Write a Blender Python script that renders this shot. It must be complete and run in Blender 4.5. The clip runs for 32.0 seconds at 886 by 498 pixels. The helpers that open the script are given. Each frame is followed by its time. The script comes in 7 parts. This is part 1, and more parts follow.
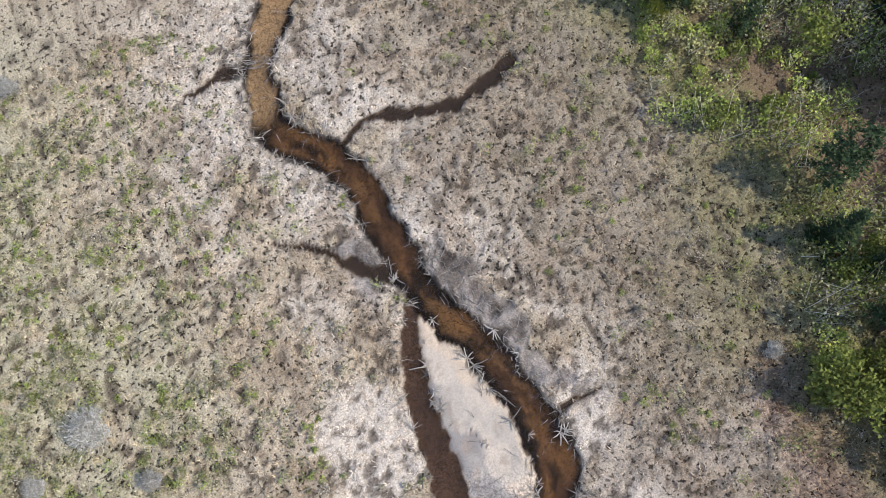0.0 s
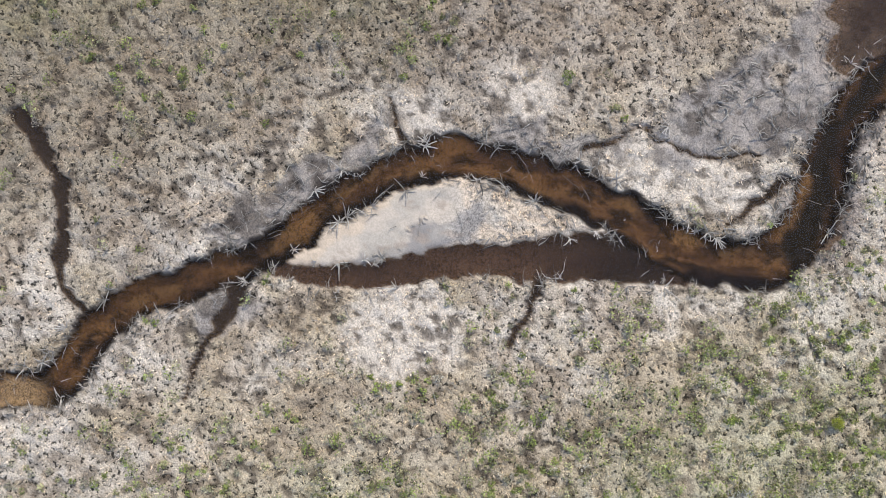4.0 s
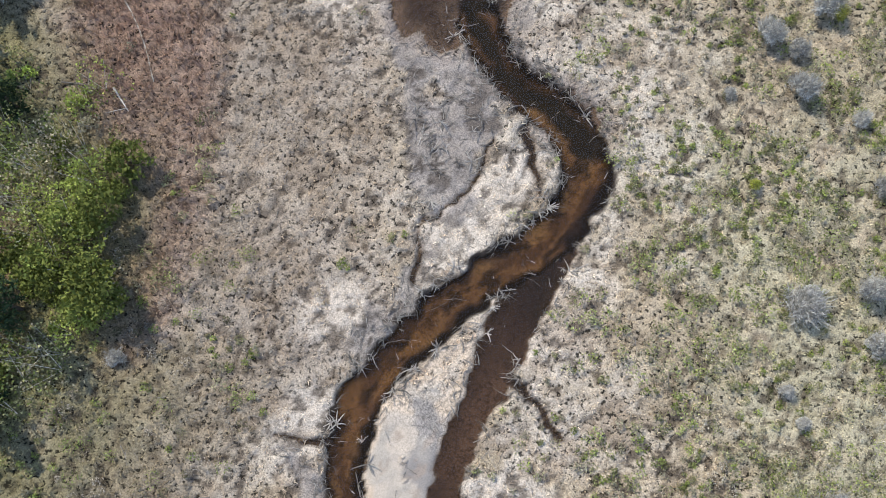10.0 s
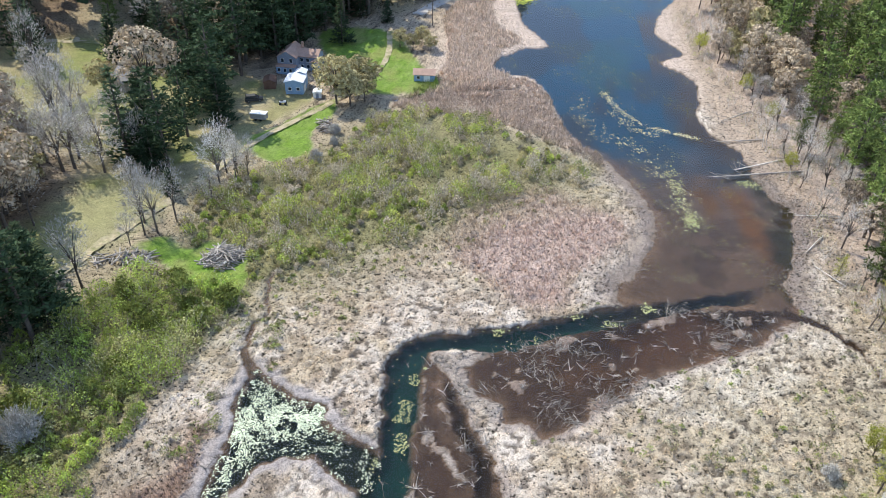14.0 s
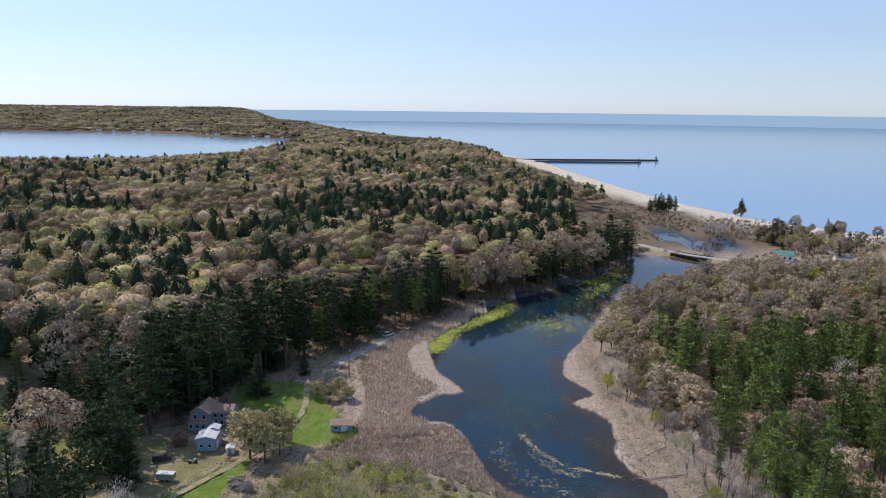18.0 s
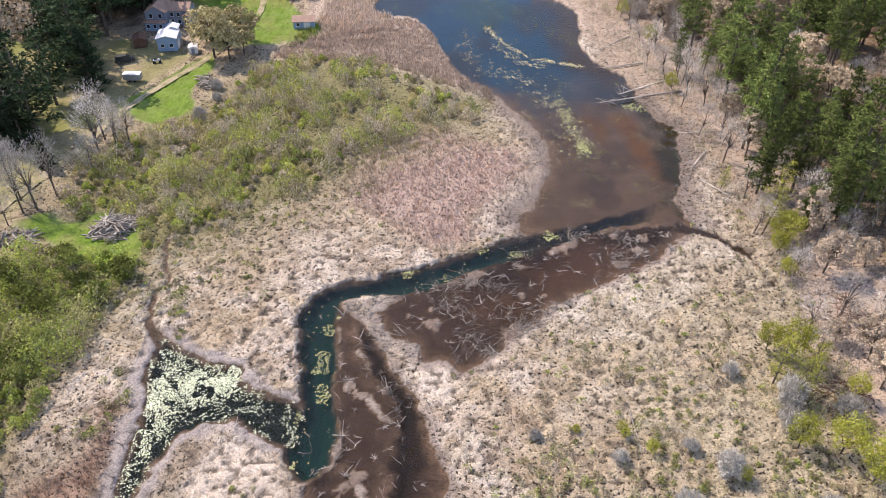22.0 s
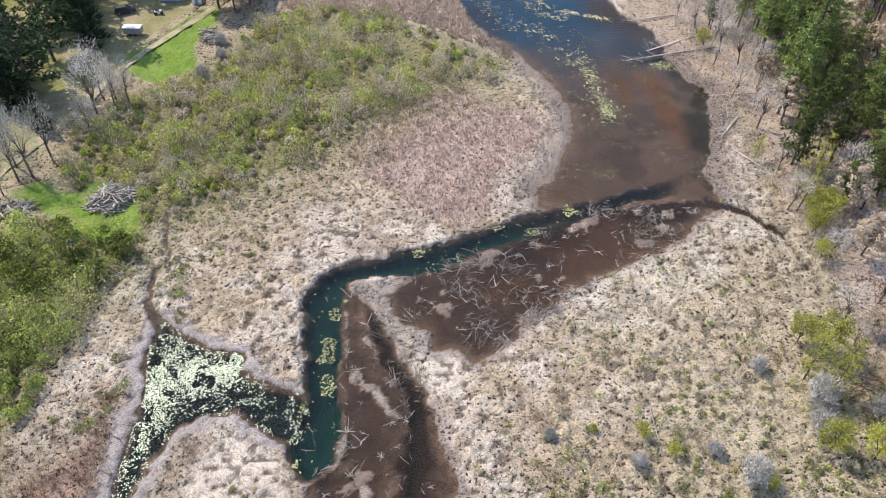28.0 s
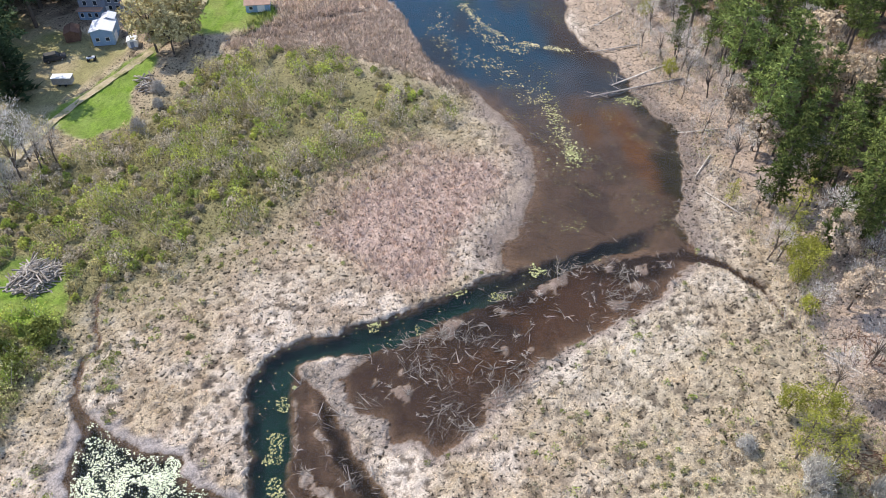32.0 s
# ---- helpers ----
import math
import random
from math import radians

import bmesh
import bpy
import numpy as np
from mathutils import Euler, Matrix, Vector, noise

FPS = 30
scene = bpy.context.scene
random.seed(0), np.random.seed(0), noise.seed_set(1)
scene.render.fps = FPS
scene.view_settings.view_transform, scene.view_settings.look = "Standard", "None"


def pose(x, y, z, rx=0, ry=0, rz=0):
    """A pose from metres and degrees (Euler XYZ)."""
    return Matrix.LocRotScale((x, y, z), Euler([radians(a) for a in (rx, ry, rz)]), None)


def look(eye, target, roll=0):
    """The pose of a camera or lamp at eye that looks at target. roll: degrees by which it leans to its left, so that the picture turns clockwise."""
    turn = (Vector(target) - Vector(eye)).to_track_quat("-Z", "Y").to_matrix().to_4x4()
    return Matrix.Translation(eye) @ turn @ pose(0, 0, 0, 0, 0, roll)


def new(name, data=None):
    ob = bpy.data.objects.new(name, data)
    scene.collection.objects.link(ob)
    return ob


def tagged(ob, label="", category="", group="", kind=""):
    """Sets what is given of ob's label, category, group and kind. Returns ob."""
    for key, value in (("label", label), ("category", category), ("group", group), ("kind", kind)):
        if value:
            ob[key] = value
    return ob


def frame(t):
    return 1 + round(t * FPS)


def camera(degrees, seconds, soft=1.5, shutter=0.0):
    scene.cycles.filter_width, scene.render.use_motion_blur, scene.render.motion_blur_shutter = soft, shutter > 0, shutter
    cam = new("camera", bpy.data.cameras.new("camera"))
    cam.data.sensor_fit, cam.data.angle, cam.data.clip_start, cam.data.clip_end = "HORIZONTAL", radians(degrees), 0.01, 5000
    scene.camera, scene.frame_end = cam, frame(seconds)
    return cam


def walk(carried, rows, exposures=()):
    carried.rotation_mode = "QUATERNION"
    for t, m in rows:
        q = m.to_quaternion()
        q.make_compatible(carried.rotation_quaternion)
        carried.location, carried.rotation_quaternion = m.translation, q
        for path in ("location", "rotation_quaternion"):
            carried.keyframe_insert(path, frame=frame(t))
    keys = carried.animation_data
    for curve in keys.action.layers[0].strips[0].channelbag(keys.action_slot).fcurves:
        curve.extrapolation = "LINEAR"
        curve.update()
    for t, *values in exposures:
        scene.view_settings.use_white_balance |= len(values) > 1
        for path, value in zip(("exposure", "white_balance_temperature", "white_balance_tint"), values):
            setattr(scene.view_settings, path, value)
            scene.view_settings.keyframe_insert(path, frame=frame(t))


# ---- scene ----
cam = camera(59.12, 32.0, soft=0.9)

# seconds, place in metres, turn in degrees
PATH = [
    (0.0, 0.80, -0.51, 82.77, 16.88, 2.42, 152.10),
    (0.5, 0.77, -0.55, 82.81, 4.92, 2.28, 142.06),
    (1.0, 0.71, -0.61, 82.81, 2.05, 2.23, 133.90),
    (1.5, 0.66, -0.67, 82.81, 1.06, 2.15, 125.74),
    (2.0, 0.62, -0.70, 82.90, 0.12, 2.04, 116.94),
    (2.5, 0.58, -0.74, 82.91, -0.54, 1.84, 105.15),
    (3.0, 0.57, -0.75, 82.81, -0.79, 1.60, 93.39),
    (3.5, 0.57, -0.74, 82.75, -0.96, 1.32, 82.64),
    (5.5, 0.56, -0.71, 82.75, -1.48, 0.27, 42.81),
    (6.0, 0.60, -0.68, 82.69, -1.44, -0.00, 33.98),
    (6.5, 0.65, -0.66, 82.67, -1.41, -0.23, 25.30),
    (7.0, 0.70, -0.61, 82.61, -1.34, -0.43, 17.28),
    (7.5, 0.72, -0.58, 82.55, -1.22, -0.63, 9.24),
    (8.0, 0.71, -0.57, 82.51, -1.19, -0.68, 7.63),
    (8.5, 0.66, -0.58, 82.51, -1.13, -0.70, 7.71),
    (9.0, 0.61, -0.59, 82.38, 2.95, -0.75, 8.02),
    (9.5, 0.53, -0.59, 82.22, 8.09, -0.80, 8.38),
    (10.0, 0.45, -0.59, 82.13, 13.26, -0.87, 8.62),
    (10.5, 0.39, -0.60, 82.22, 18.35, -0.93, 9.17),
    (11.0, 0.34, -0.58, 82.32, 23.56, -0.95, 9.43),
    (11.5, 0.32, -0.56, 82.37, 28.75, -0.97, 9.70),
    (12.0, 0.36, -0.59, 82.43, 33.86, -0.59, 9.56),
    (12.5, 0.33, -0.63, 82.49, 39.00, -0.69, 9.91),
    (13.0, 0.34, -0.62, 82.46, 44.17, -0.66, 10.17),
    (13.5, 0.39, -0.51, 82.36, 49.38, -0.62, 10.26),
    (14.0, 0.45, -0.52, 82.24, 54.59, -0.66, 6.21),
    (14.5, 0.36, -0.44, 82.16, 59.66, -0.59, 4.04),
    (15.0, 0.26, -0.31, 82.16, 64.70, -0.68, 4.28),
    (15.5, 0.19, -0.30, 82.19, 69.62, -0.67, 3.12),
    (17.5, 0.04, -0.13, 82.08, 80.27, -0.59, -0.49),
    (18.0, 0.02, -0.08, 82.07, 79.74, -0.66, -0.27),
    (18.5, -0.01, -0.07, 82.04, 78.67, -0.71, -0.00),
    (19.0, 0.00, 0.00, 82.00, 78.62, -0.71, 0.14),
    (19.5, 0.01, 0.05, 81.89, 78.66, -0.75, -3.50),
    (20.0, -0.07, -0.03, 81.74, 78.67, -0.73, -4.89),
    (20.5, -0.14, -0.15, 81.53, 76.36, -0.78, -4.50),
    (21.0, -0.20, -0.39, 81.36, 67.73, -0.69, -3.94),
    (21.5, -0.26, -0.63, 81.27, 59.15, -0.64, -3.51),
    (22.0, -0.30, -0.78, 81.33, 50.92, -0.56, -3.13),
    (22.5, -0.33, -0.78, 81.46, 46.18, -0.48, -2.86),
    (23.0, -0.33, -0.66, 81.75, 46.04, -0.48, -2.64),
    (23.5, -0.33, -0.46, 81.98, 45.96, -0.42, -2.44),
    (24.0, -0.32, -0.12, 82.11, 45.91, -0.43, -2.19),
    (24.5, -0.30, 0.41, 82.14, 45.92, -0.41, -2.01),
    (25.0, -0.22, 1.16, 82.13, 45.95, -0.39, -1.88),
    (25.5, -0.07, 2.13, 82.11, 45.96, -0.32, -1.80),
    (27.5, 0.75, 7.12, 82.08, 46.07, -0.10, -1.77),
    (28.0, 1.01, 8.56, 82.08, 46.11, -0.02, -1.80),
    (28.5, 1.35, 10.12, 82.08, 46.14, 0.05, -1.82),
    (29.0, 1.77, 11.73, 82.11, 46.18, 0.11, -2.43),
    (29.5, 2.20, 13.34, 82.14, 46.23, 0.16, -4.53),
    (30.0, 2.62, 14.92, 82.18, 46.25, 0.28, -4.64),
    (30.5, 3.02, 16.54, 82.21, 46.30, 0.32, -4.66),
    (31.0, 3.41, 18.20, 82.23, 46.36, 0.32, -4.66),
    (31.5, 3.79, 19.91, 82.21, 46.40, 0.32, -4.68),
    (32.0, 4.17, 21.62, 82.19, 46.46, 0.35, -4.74),
]
walk(cam, [(r[0], pose(*r[1:])) for r in PATH],
     exposures=[(0.0, -0.22, 6350, 9), (5.5, -0.24, 6350, 6), (10.0, -0.2, 6300, 6), (13.0, 0.05, 6350, 4), (14.0, 0.2, 6300, 6), (15.0, 0.45, 6250, 7), (15.5, 0.42, 6250, 8), (16.0, 0.1, 6300, 9), (16.6, -0.4, 6400, 10), (17.5, -0.76, 6500, 11), (20.4, -0.76, 6500, 11), (21.0, 0.22, 6850, 16), (22.5, 0.04, 7050, 18), (25.0, 0.06, 6650, 11), (32.0, 0.09, 6600, 11)])

# ---- world and sun ----
SUN_AZ, SUN_EL = radians(-52.0), radians(50.0)      # clockwise from +y; height over the horizon
world = bpy.data.worlds.new("sky")
scene.world = world
world.use_nodes = True
wn = world.node_tree
sky = wn.nodes.new("ShaderNodeTexSky")
sky.sky_type, sky.sun_disc = "NISHITA", False
sky.sun_elevation, sky.sun_rotation = SUN_EL, SUN_AZ
sky.air_density, sky.dust_density, sky.ozone_density = 1.25, 0.15, 3.0
pale = wn.nodes.new("ShaderNodeHueSaturation")            # a thin, bright spring haze
pale.inputs["Value"].default_value = 1.18
pale.inputs["Saturation"].default_value = 0.5
wn.links.new(sky.outputs["Color"], pale.inputs["Color"])
cool = wn.nodes.new("ShaderNodeMix")
cool.data_type, cool.blend_type = "RGBA", "MULTIPLY"
cool.inputs[0].default_value = 1.0
cool.inputs[7].default_value = (0.78, 0.95, 1.28, 1)
wn.links.new(pale.outputs["Color"], cool.inputs[6])
wn.links.new(cool.outputs[2], wn.nodes["Background"].inputs["Color"])
wn.nodes["Background"].inputs["Strength"].default_value = 0.162
sun = new("sun", bpy.data.lights.new("sun", "SUN"))
sun.data.energy, sun.data.angle, sun.data.color = 4.7, radians(0.53), (1.0, 0.92, 0.80)
to_sun = Vector((math.sin(SUN_AZ) * math.cos(SUN_EL), math.cos(SUN_AZ) * math.cos(SUN_EL), math.sin(SUN_EL)))
sun.matrix_world = look(to_sun * 400, (0, 0, 0))

# ---- materials ----
def nodes_of(name):
    m = bpy.data.materials.new(name)
    m.use_nodes = True
    t = m.node_tree
    return m, t, t.nodes["Principled BSDF"]


def put(tree, kind, **values):
    n = tree.nodes.new(kind)
    for key, v in values.items():
        n.inputs[key].default_value = v
    return n


def mixed(tree, a, b, fac, blend="MIX"):
    """A colour mix; a, b and fac are sockets or values."""
    n = tree.nodes.new("ShaderNodeMix")
    n.data_type, n.blend_type = "RGBA", blend
    for i, v in ((0, fac), (6, a), (7, b)):
        if hasattr(v, "is_output"):
            tree.links.new(v, n.inputs[i])
        else:
            n.inputs[i].default_value = v
    return n.outputs[2]


def noise_at(tree, scale, detail=4.0, rough=0.6, stretch=None):
    co = tree.nodes.new("ShaderNodeTexCoord")
    n = put(tree, "ShaderNodeTexNoise", Scale=scale, Detail=detail, Roughness=rough)
    if stretch:
        mp = tree.nodes.new("ShaderNodeMapping")
        mp.inputs["Scale"].default_value = stretch
        tree.links.new(co.outputs["Object"], mp.inputs["Vector"])
        tree.links.new(mp.outputs["Vector"], n.inputs["Vector"])
    else:
        tree.links.new(co.outputs["Object"], n.inputs["Vector"])
    return n


def ramp(tree, socket, a, b, lo=0.0, hi=1.0):
    n = tree.nodes.new("ShaderNodeMapRange")
    tree.links.new(socket, n.inputs["Value"])
    for key, v in (("From Min", a), ("From Max", b), ("To Min", lo), ("To Max", hi)):
        n.inputs[key].default_value = v
    return n.outputs["Result"]


def grey(tree, socket):
    c = tree.nodes.new("ShaderNodeCombineColor")
    for i in range(3):
        tree.links.new(socket, c.inputs[i])
    return c.outputs[0]


def surface(name, color=(0.5, 0.5, 0.5), rough=0.8, fine=4.0, coarse=0.6, vary=0.35, bump=0.2, attr="", each=0.0,
            island=0.0, metal=0.0, translucent=0.0, stretch=None, second=None, gloss=0.3):
    """A weathered surface: a colour (or a colour attribute) broken up at two scales, with relief."""
    m, t, p = nodes_of(name)
    p.inputs["Roughness"].default_value, p.inputs["Metallic"].default_value = rough, metal
    p.inputs["Specular IOR Level"].default_value = gloss
    if attr:
        a = t.nodes.new("ShaderNodeAttribute")
        a.attribute_name = attr
        base = a.outputs["Color"]
    else:
        rgb = t.nodes.new("ShaderNodeRGB")
        rgb.outputs[0].default_value = (*color, 1)
        base = rgb.outputs[0]
    n1, n2 = noise_at(t, fine, 5.0, 0.7, stretch), noise_at(t, coarse, 3.0, 0.55)
    if second:
        base = mixed(t, base, (*second, 1), ramp(t, n2.outputs["Fac"], 0.42, 0.66))
    base = mixed(t, base, grey(t, ramp(t, n1.outputs["Fac"], 0.3, 0.7, 1 - vary, 1 + vary)), 1.0, "MULTIPLY")
    base = mixed(t, base, grey(t, ramp(t, n2.outputs["Fac"], 0.3, 0.7, 1 - vary * 0.5, 1 + vary * 0.5)), 1.0, "MULTIPLY")
    if each:
        o = t.nodes.new("ShaderNodeObjectInfo")
        base = mixed(t, base, grey(t, ramp(t, o.outputs["Random"], 0, 1, 1 - each, 1 + each)), 1.0, "MULTIPLY")
    if island:
        g = t.nodes.new("ShaderNodeNewGeometry")
        base = mixed(t, base, grey(t, ramp(t, g.outputs["Random Per Island"], 0, 1, 1 - island, 1 + island)), 1.0, "MULTIPLY")
    t.links.new(base, p.inputs["Base Color"])
    if bump:
        b = put(t, "ShaderNodeBump", Strength=bump, Distance=0.5 / fine)
        t.links.new(n1.outputs["Fac"], b.inputs["Height"])
        t.links.new(b.outputs["Normal"], p.inputs["Normal"])
    if translucent:
        tr = t.nodes.new("ShaderNodeBsdfTranslucent")
        t.links.new(base, tr.inputs["Color"])
        mx = put(t, "ShaderNodeMixShader", Fac=translucent)
        t.links.new(p.outputs[0], mx.inputs[1])
        t.links.new(tr.outputs[0], mx.inputs[2])
        t.links.new(mx.outputs[0], t.nodes["Material Output"].inputs["Surface"])
    return m


def water_surface(name, tint, clear, wave, rough, body=(0.02, 0.05, 0.06)):
    """Water: its bed shows through it by 'clear', the rest is the water's own colour; gloss by Fresnel."""
    m, t, p = nodes_of(name)
    p.inputs["Base Color"].default_value = (*body, 1)
    p.inputs["Roughness"].default_value = 0.6
    p.inputs["Specular IOR Level"].default_value = 0.0
    through_it = t.nodes.new("ShaderNodeBsdfTransparent")
    through_it.inputs["Color"].default_value = (*tint, 1)
    gloss = t.nodes.new("ShaderNodeBsdfGlossy")
    gloss.inputs["Roughness"].default_value = rough
    f = put(t, "ShaderNodeFresnel", IOR=1.33)
    n = noise_at(t, wave, 3.0, 0.6)
    b = put(t, "ShaderNodeBump", Strength=0.012, Distance=0.05)
    t.links.new(n.outputs["Fac"], b.inputs["Height"])
    for s in (gloss, f):
        t.links.new(b.outputs["Normal"], s.inputs["Normal"])
    inner = put(t, "ShaderNodeMixShader", Fac=clear)
    t.links.new(p.outputs[0], inner.inputs[1])
    t.links.new(through_it.outputs[0], inner.inputs[2])
    outer = t.nodes.new("ShaderNodeMixShader")
    t.links.new(f.outputs[0], outer.inputs[0])
    t.links.new(inner.outputs[0], outer.inputs[1])
    t.links.new(gloss.outputs[0], outer.inputs[2])
    t.links.new(outer.outputs[0], t.nodes["Material Output"].inputs["Surface"])
    return m


def pitted_ground():
    """The marsh floor: its own colour broken by dark holes between the tussocks, peat and shade both painted in, and
    pale mats of litter.
    """
    m, t, p = nodes_of("marsh_ground")
    p.inputs["Roughness"].default_value, p.inputs["Specular IOR Level"].default_value = 0.95, 0.15
    a, k = t.nodes.new("ShaderNodeAttribute"), t.nodes.new("ShaderNodeAttribute")
    a.attribute_name, k.attribute_name = "tint", "shag"
    n1, n2, n3 = noise_at(t, 1.9, 4.5, 0.64), noise_at(t, 6.0, 4.0, 0.75), noise_at(t, 0.3, 3.0, 0.55)
    base = mixed(t, a.outputs["Color"], grey(t, ramp(t, n3.outputs["Fac"], 0.3, 0.7, 0.86, 1.14)), 1.0, "MULTIPLY")
    base = mixed(t, base, grey(t, ramp(t, n2.outputs["Fac"], 0.32, 0.68, 0.44, 1.54)), 1.0, "MULTIPLY")
    n4 = noise_at(t, 1.1, 5.0, 0.6)
    vein = t.nodes.new("ShaderNodeMath")
    vein.operation = "SUBTRACT"
    vein.inputs[1].default_value = 0.5
    t.links.new(n4.outputs["Fac"], vein.inputs[0])
    size = t.nodes.new("ShaderNodeMath")
    size.operation = "ABSOLUTE"
    t.links.new(vein.outputs[0], size.inputs[0])
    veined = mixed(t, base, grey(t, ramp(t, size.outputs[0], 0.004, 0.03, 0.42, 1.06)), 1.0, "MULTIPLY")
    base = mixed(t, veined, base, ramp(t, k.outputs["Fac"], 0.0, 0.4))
    # low spots of the relief are painted dark too, as peat and shade
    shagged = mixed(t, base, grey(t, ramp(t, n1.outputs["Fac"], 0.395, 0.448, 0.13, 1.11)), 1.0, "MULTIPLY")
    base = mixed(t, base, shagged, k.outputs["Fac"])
    sand = t.nodes.new("ShaderNodeAttribute")
    sand.attribute_name = "sand"
    grain = mixed(t, a.outputs["Color"], grey(t, ramp(t, n2.outputs["Fac"], 0.3, 0.7, 0.9, 1.1)), 1.0, "MULTIPLY")
    base = mixed(t, base, grain, sand.outputs["Fac"])
    t.links.new(base, p.inputs["Base Color"])
    b = put(t, "ShaderNodeBump", Strength=0.9, Distance=0.5)
    s = t.nodes.new("ShaderNodeMath")
    s.operation = "MULTIPLY"
    t.links.new(n1.outputs["Fac"], s.inputs[0])
    t.links.new(k.outputs["Fac"], s.inputs[1])
    t.links.new(s.outputs[0], b.inputs["Height"])
    t.links.new(b.outputs["Normal"], p.inputs["Normal"])
    return m


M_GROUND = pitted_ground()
M_SEDGE = surface("dry_sedge", attr="tint", rough=0.9, fine=3.0, coarse=0.3, vary=0.2, bump=0, island=0.45, translucent=0.25, gloss=0.06)
M_LEAF = surface("leaf_mass", attr="tint", rough=0.8, fine=2.0, coarse=0.2, vary=0.2, bump=0, island=0.4, translucent=0.3, gloss=0.06)
M_CANOPY = surface("canopy", attr="tint", rough=0.9, fine=1.4, coarse=0.15, vary=0.5, bump=0.7, gloss=0.06)
M_PINE = surface("pine_needles", (0.148, 0.184, 0.052), 0.7, 2.0, 0.3, 0.3, 0, each=0.6, island=0.45, gloss=0.06)
M_FIR = surface("dark_needles", (0.050, 0.074, 0.034), 0.75, 2.0, 0.3, 0.3, 0, each=0.35, island=0.4, translucent=0.04, gloss=0.06)
M_TAN = surface("tan_buds", (0.47, 0.37, 0.25), 0.85, 2.0, 0.3, 0.25, 0, each=0.25, island=0.3, translucent=0.03, gloss=0.06)
M_OLIVE = surface("olive_buds", (0.42, 0.355, 0.175), 0.85, 2.0, 0.3, 0.25, 0, each=0.25, island=0.3, translucent=0.03, gloss=0.06)
M_RUST = surface("rust_buds", (0.41, 0.325, 0.235), 0.85, 2.0, 0.3, 0.25, 0, each=0.25, island=0.3, translucent=0.03, gloss=0.06)
M_LIME = surface("lime_leaves", (0.41, 0.41, 0.085), 0.8, 2.0, 0.3, 0.25, 0, each=0.2, island=0.35, translucent=0.4, gloss=0.06)
M_SHRUB = surface("shrub_leaves", (0.21, 0.235, 0.06), 0.8, 2.0, 0.3, 0.25, 0, each=0.3, island=0.35, translucent=0.15, gloss=0.06)
M_TWIG = surface("grey_twigs", (0.60, 0.545, 0.475), 0.9, 3.0, 0.3, 0.3, 0, each=0.32, island=0.35, gloss=0.06)
M_BARK = surface("bark", (0.12, 0.095, 0.075), 0.9, 6.0, 0.8, 0.4, 0.5, each=0.3, stretch=(1, 1, 0.2))
M_DEADWOOD = surface("bleached_wood", (0.33, 0.295, 0.255), 0.85, 5.0, 0.8, 0.35, 0.3, each=0.6, island=0.6)
M_LILY = surface("lily_pads", (0.60, 0.66, 0.44), 0.5, 3.0, 0.5, 0.25, 0, island=0.3)
M_ALGAE = surface("floating_algae", (0.33, 0.34, 0.15), 0.7, 4.0, 0.8, 0.35, 0, island=0.35)
M_DRIFT = surface("drifting_leaves", (0.46, 0.42, 0.23), 0.7, 4.0, 0.8, 0.3, 0, island=0.35)
M_DUCKWEED = surface("duckweed", (0.40, 0.44, 0.06), 0.7, 4.0, 0.8, 0.3, 0, island=0.3)
M_TRACK = surface("worn_track", (0.46, 0.385, 0.25), 0.95, 2.0, 0.4, 0.35, 0.3, second=(0.20, 0.20, 0.08))
M_ROAD = surface("pale_asphalt", (0.46, 0.42, 0.37), 0.9, 6.0, 0.3, 0.2, 0.1)
M_CONCRETE = surface("concrete", (0.32, 0.30, 0.27), 0.85, 3.0, 0.4, 0.25, 0.2)
M_STEEL = surface("dark_steel", (0.05, 0.05, 0.05), 0.6, 4.0, 0.6, 0.3, 0.1)
M_BLUE = surface("blue_siding", (0.26, 0.39, 0.54), 0.7, 5.0, 0.5, 0.18, 0.1)
M_GREYBLUE = surface("grey_blue_siding", (0.26, 0.30, 0.36), 0.7, 5.0, 0.5, 0.18, 0.1)
M_WHITE = surface("white_paint", (0.78, 0.78, 0.76), 0.6, 4.0, 0.6, 0.1, 0.05)
M_SHINGLE = surface("brown_shingles", (0.42, 0.28, 0.21), 0.9, 5.0, 0.5, 0.25, 0.3)
M_METALROOF = surface("white_metal_roof", (0.75, 0.76, 0.77), 0.45, 3.0, 0.5, 0.12, 0.05)
M_GREYROOF = surface("grey_shingles", (0.22, 0.21, 0.20), 0.9, 5.0, 0.5, 0.25, 0.3)
M_GREENROOF = surface("green_roof", (0.15, 0.32, 0.27), 0.7, 4.0, 0.5, 0.15, 0.1)
M_RUSTY = surface("rusty_scrap", (0.16, 0.09, 0.06), 0.85, 4.0, 0.7, 0.4, 0.4)
M_PANE, _t, _p = nodes_of("window_pane")
_p.inputs["Base Color"].default_value, _p.inputs["Roughness"].default_value = (0.03, 0.04, 0.05, 1), 0.08
M_CARPAINT = surface("white_car_paint", (0.7, 0.71, 0.72), 0.3, 3.0, 0.5, 0.06, 0)
M_TYRE = surface("tyre", (0.02, 0.02, 0.02), 0.85, 6.0, 1.0, 0.2, 0.1)
M_CREEK = water_surface("creek_water", (0.84, 0.79, 0.72), 0.93, 2.0, 0.04, (0.05, 0.04, 0.03))
M_LAKE = water_surface("lake_water", (0.4, 0.5, 0.55), 0.0, 0.25, 0.12, (0.28, 0.455, 0.67))

# ---- the plan of the land ----
ZW = -0.35                      # the water's level


LINES = {}


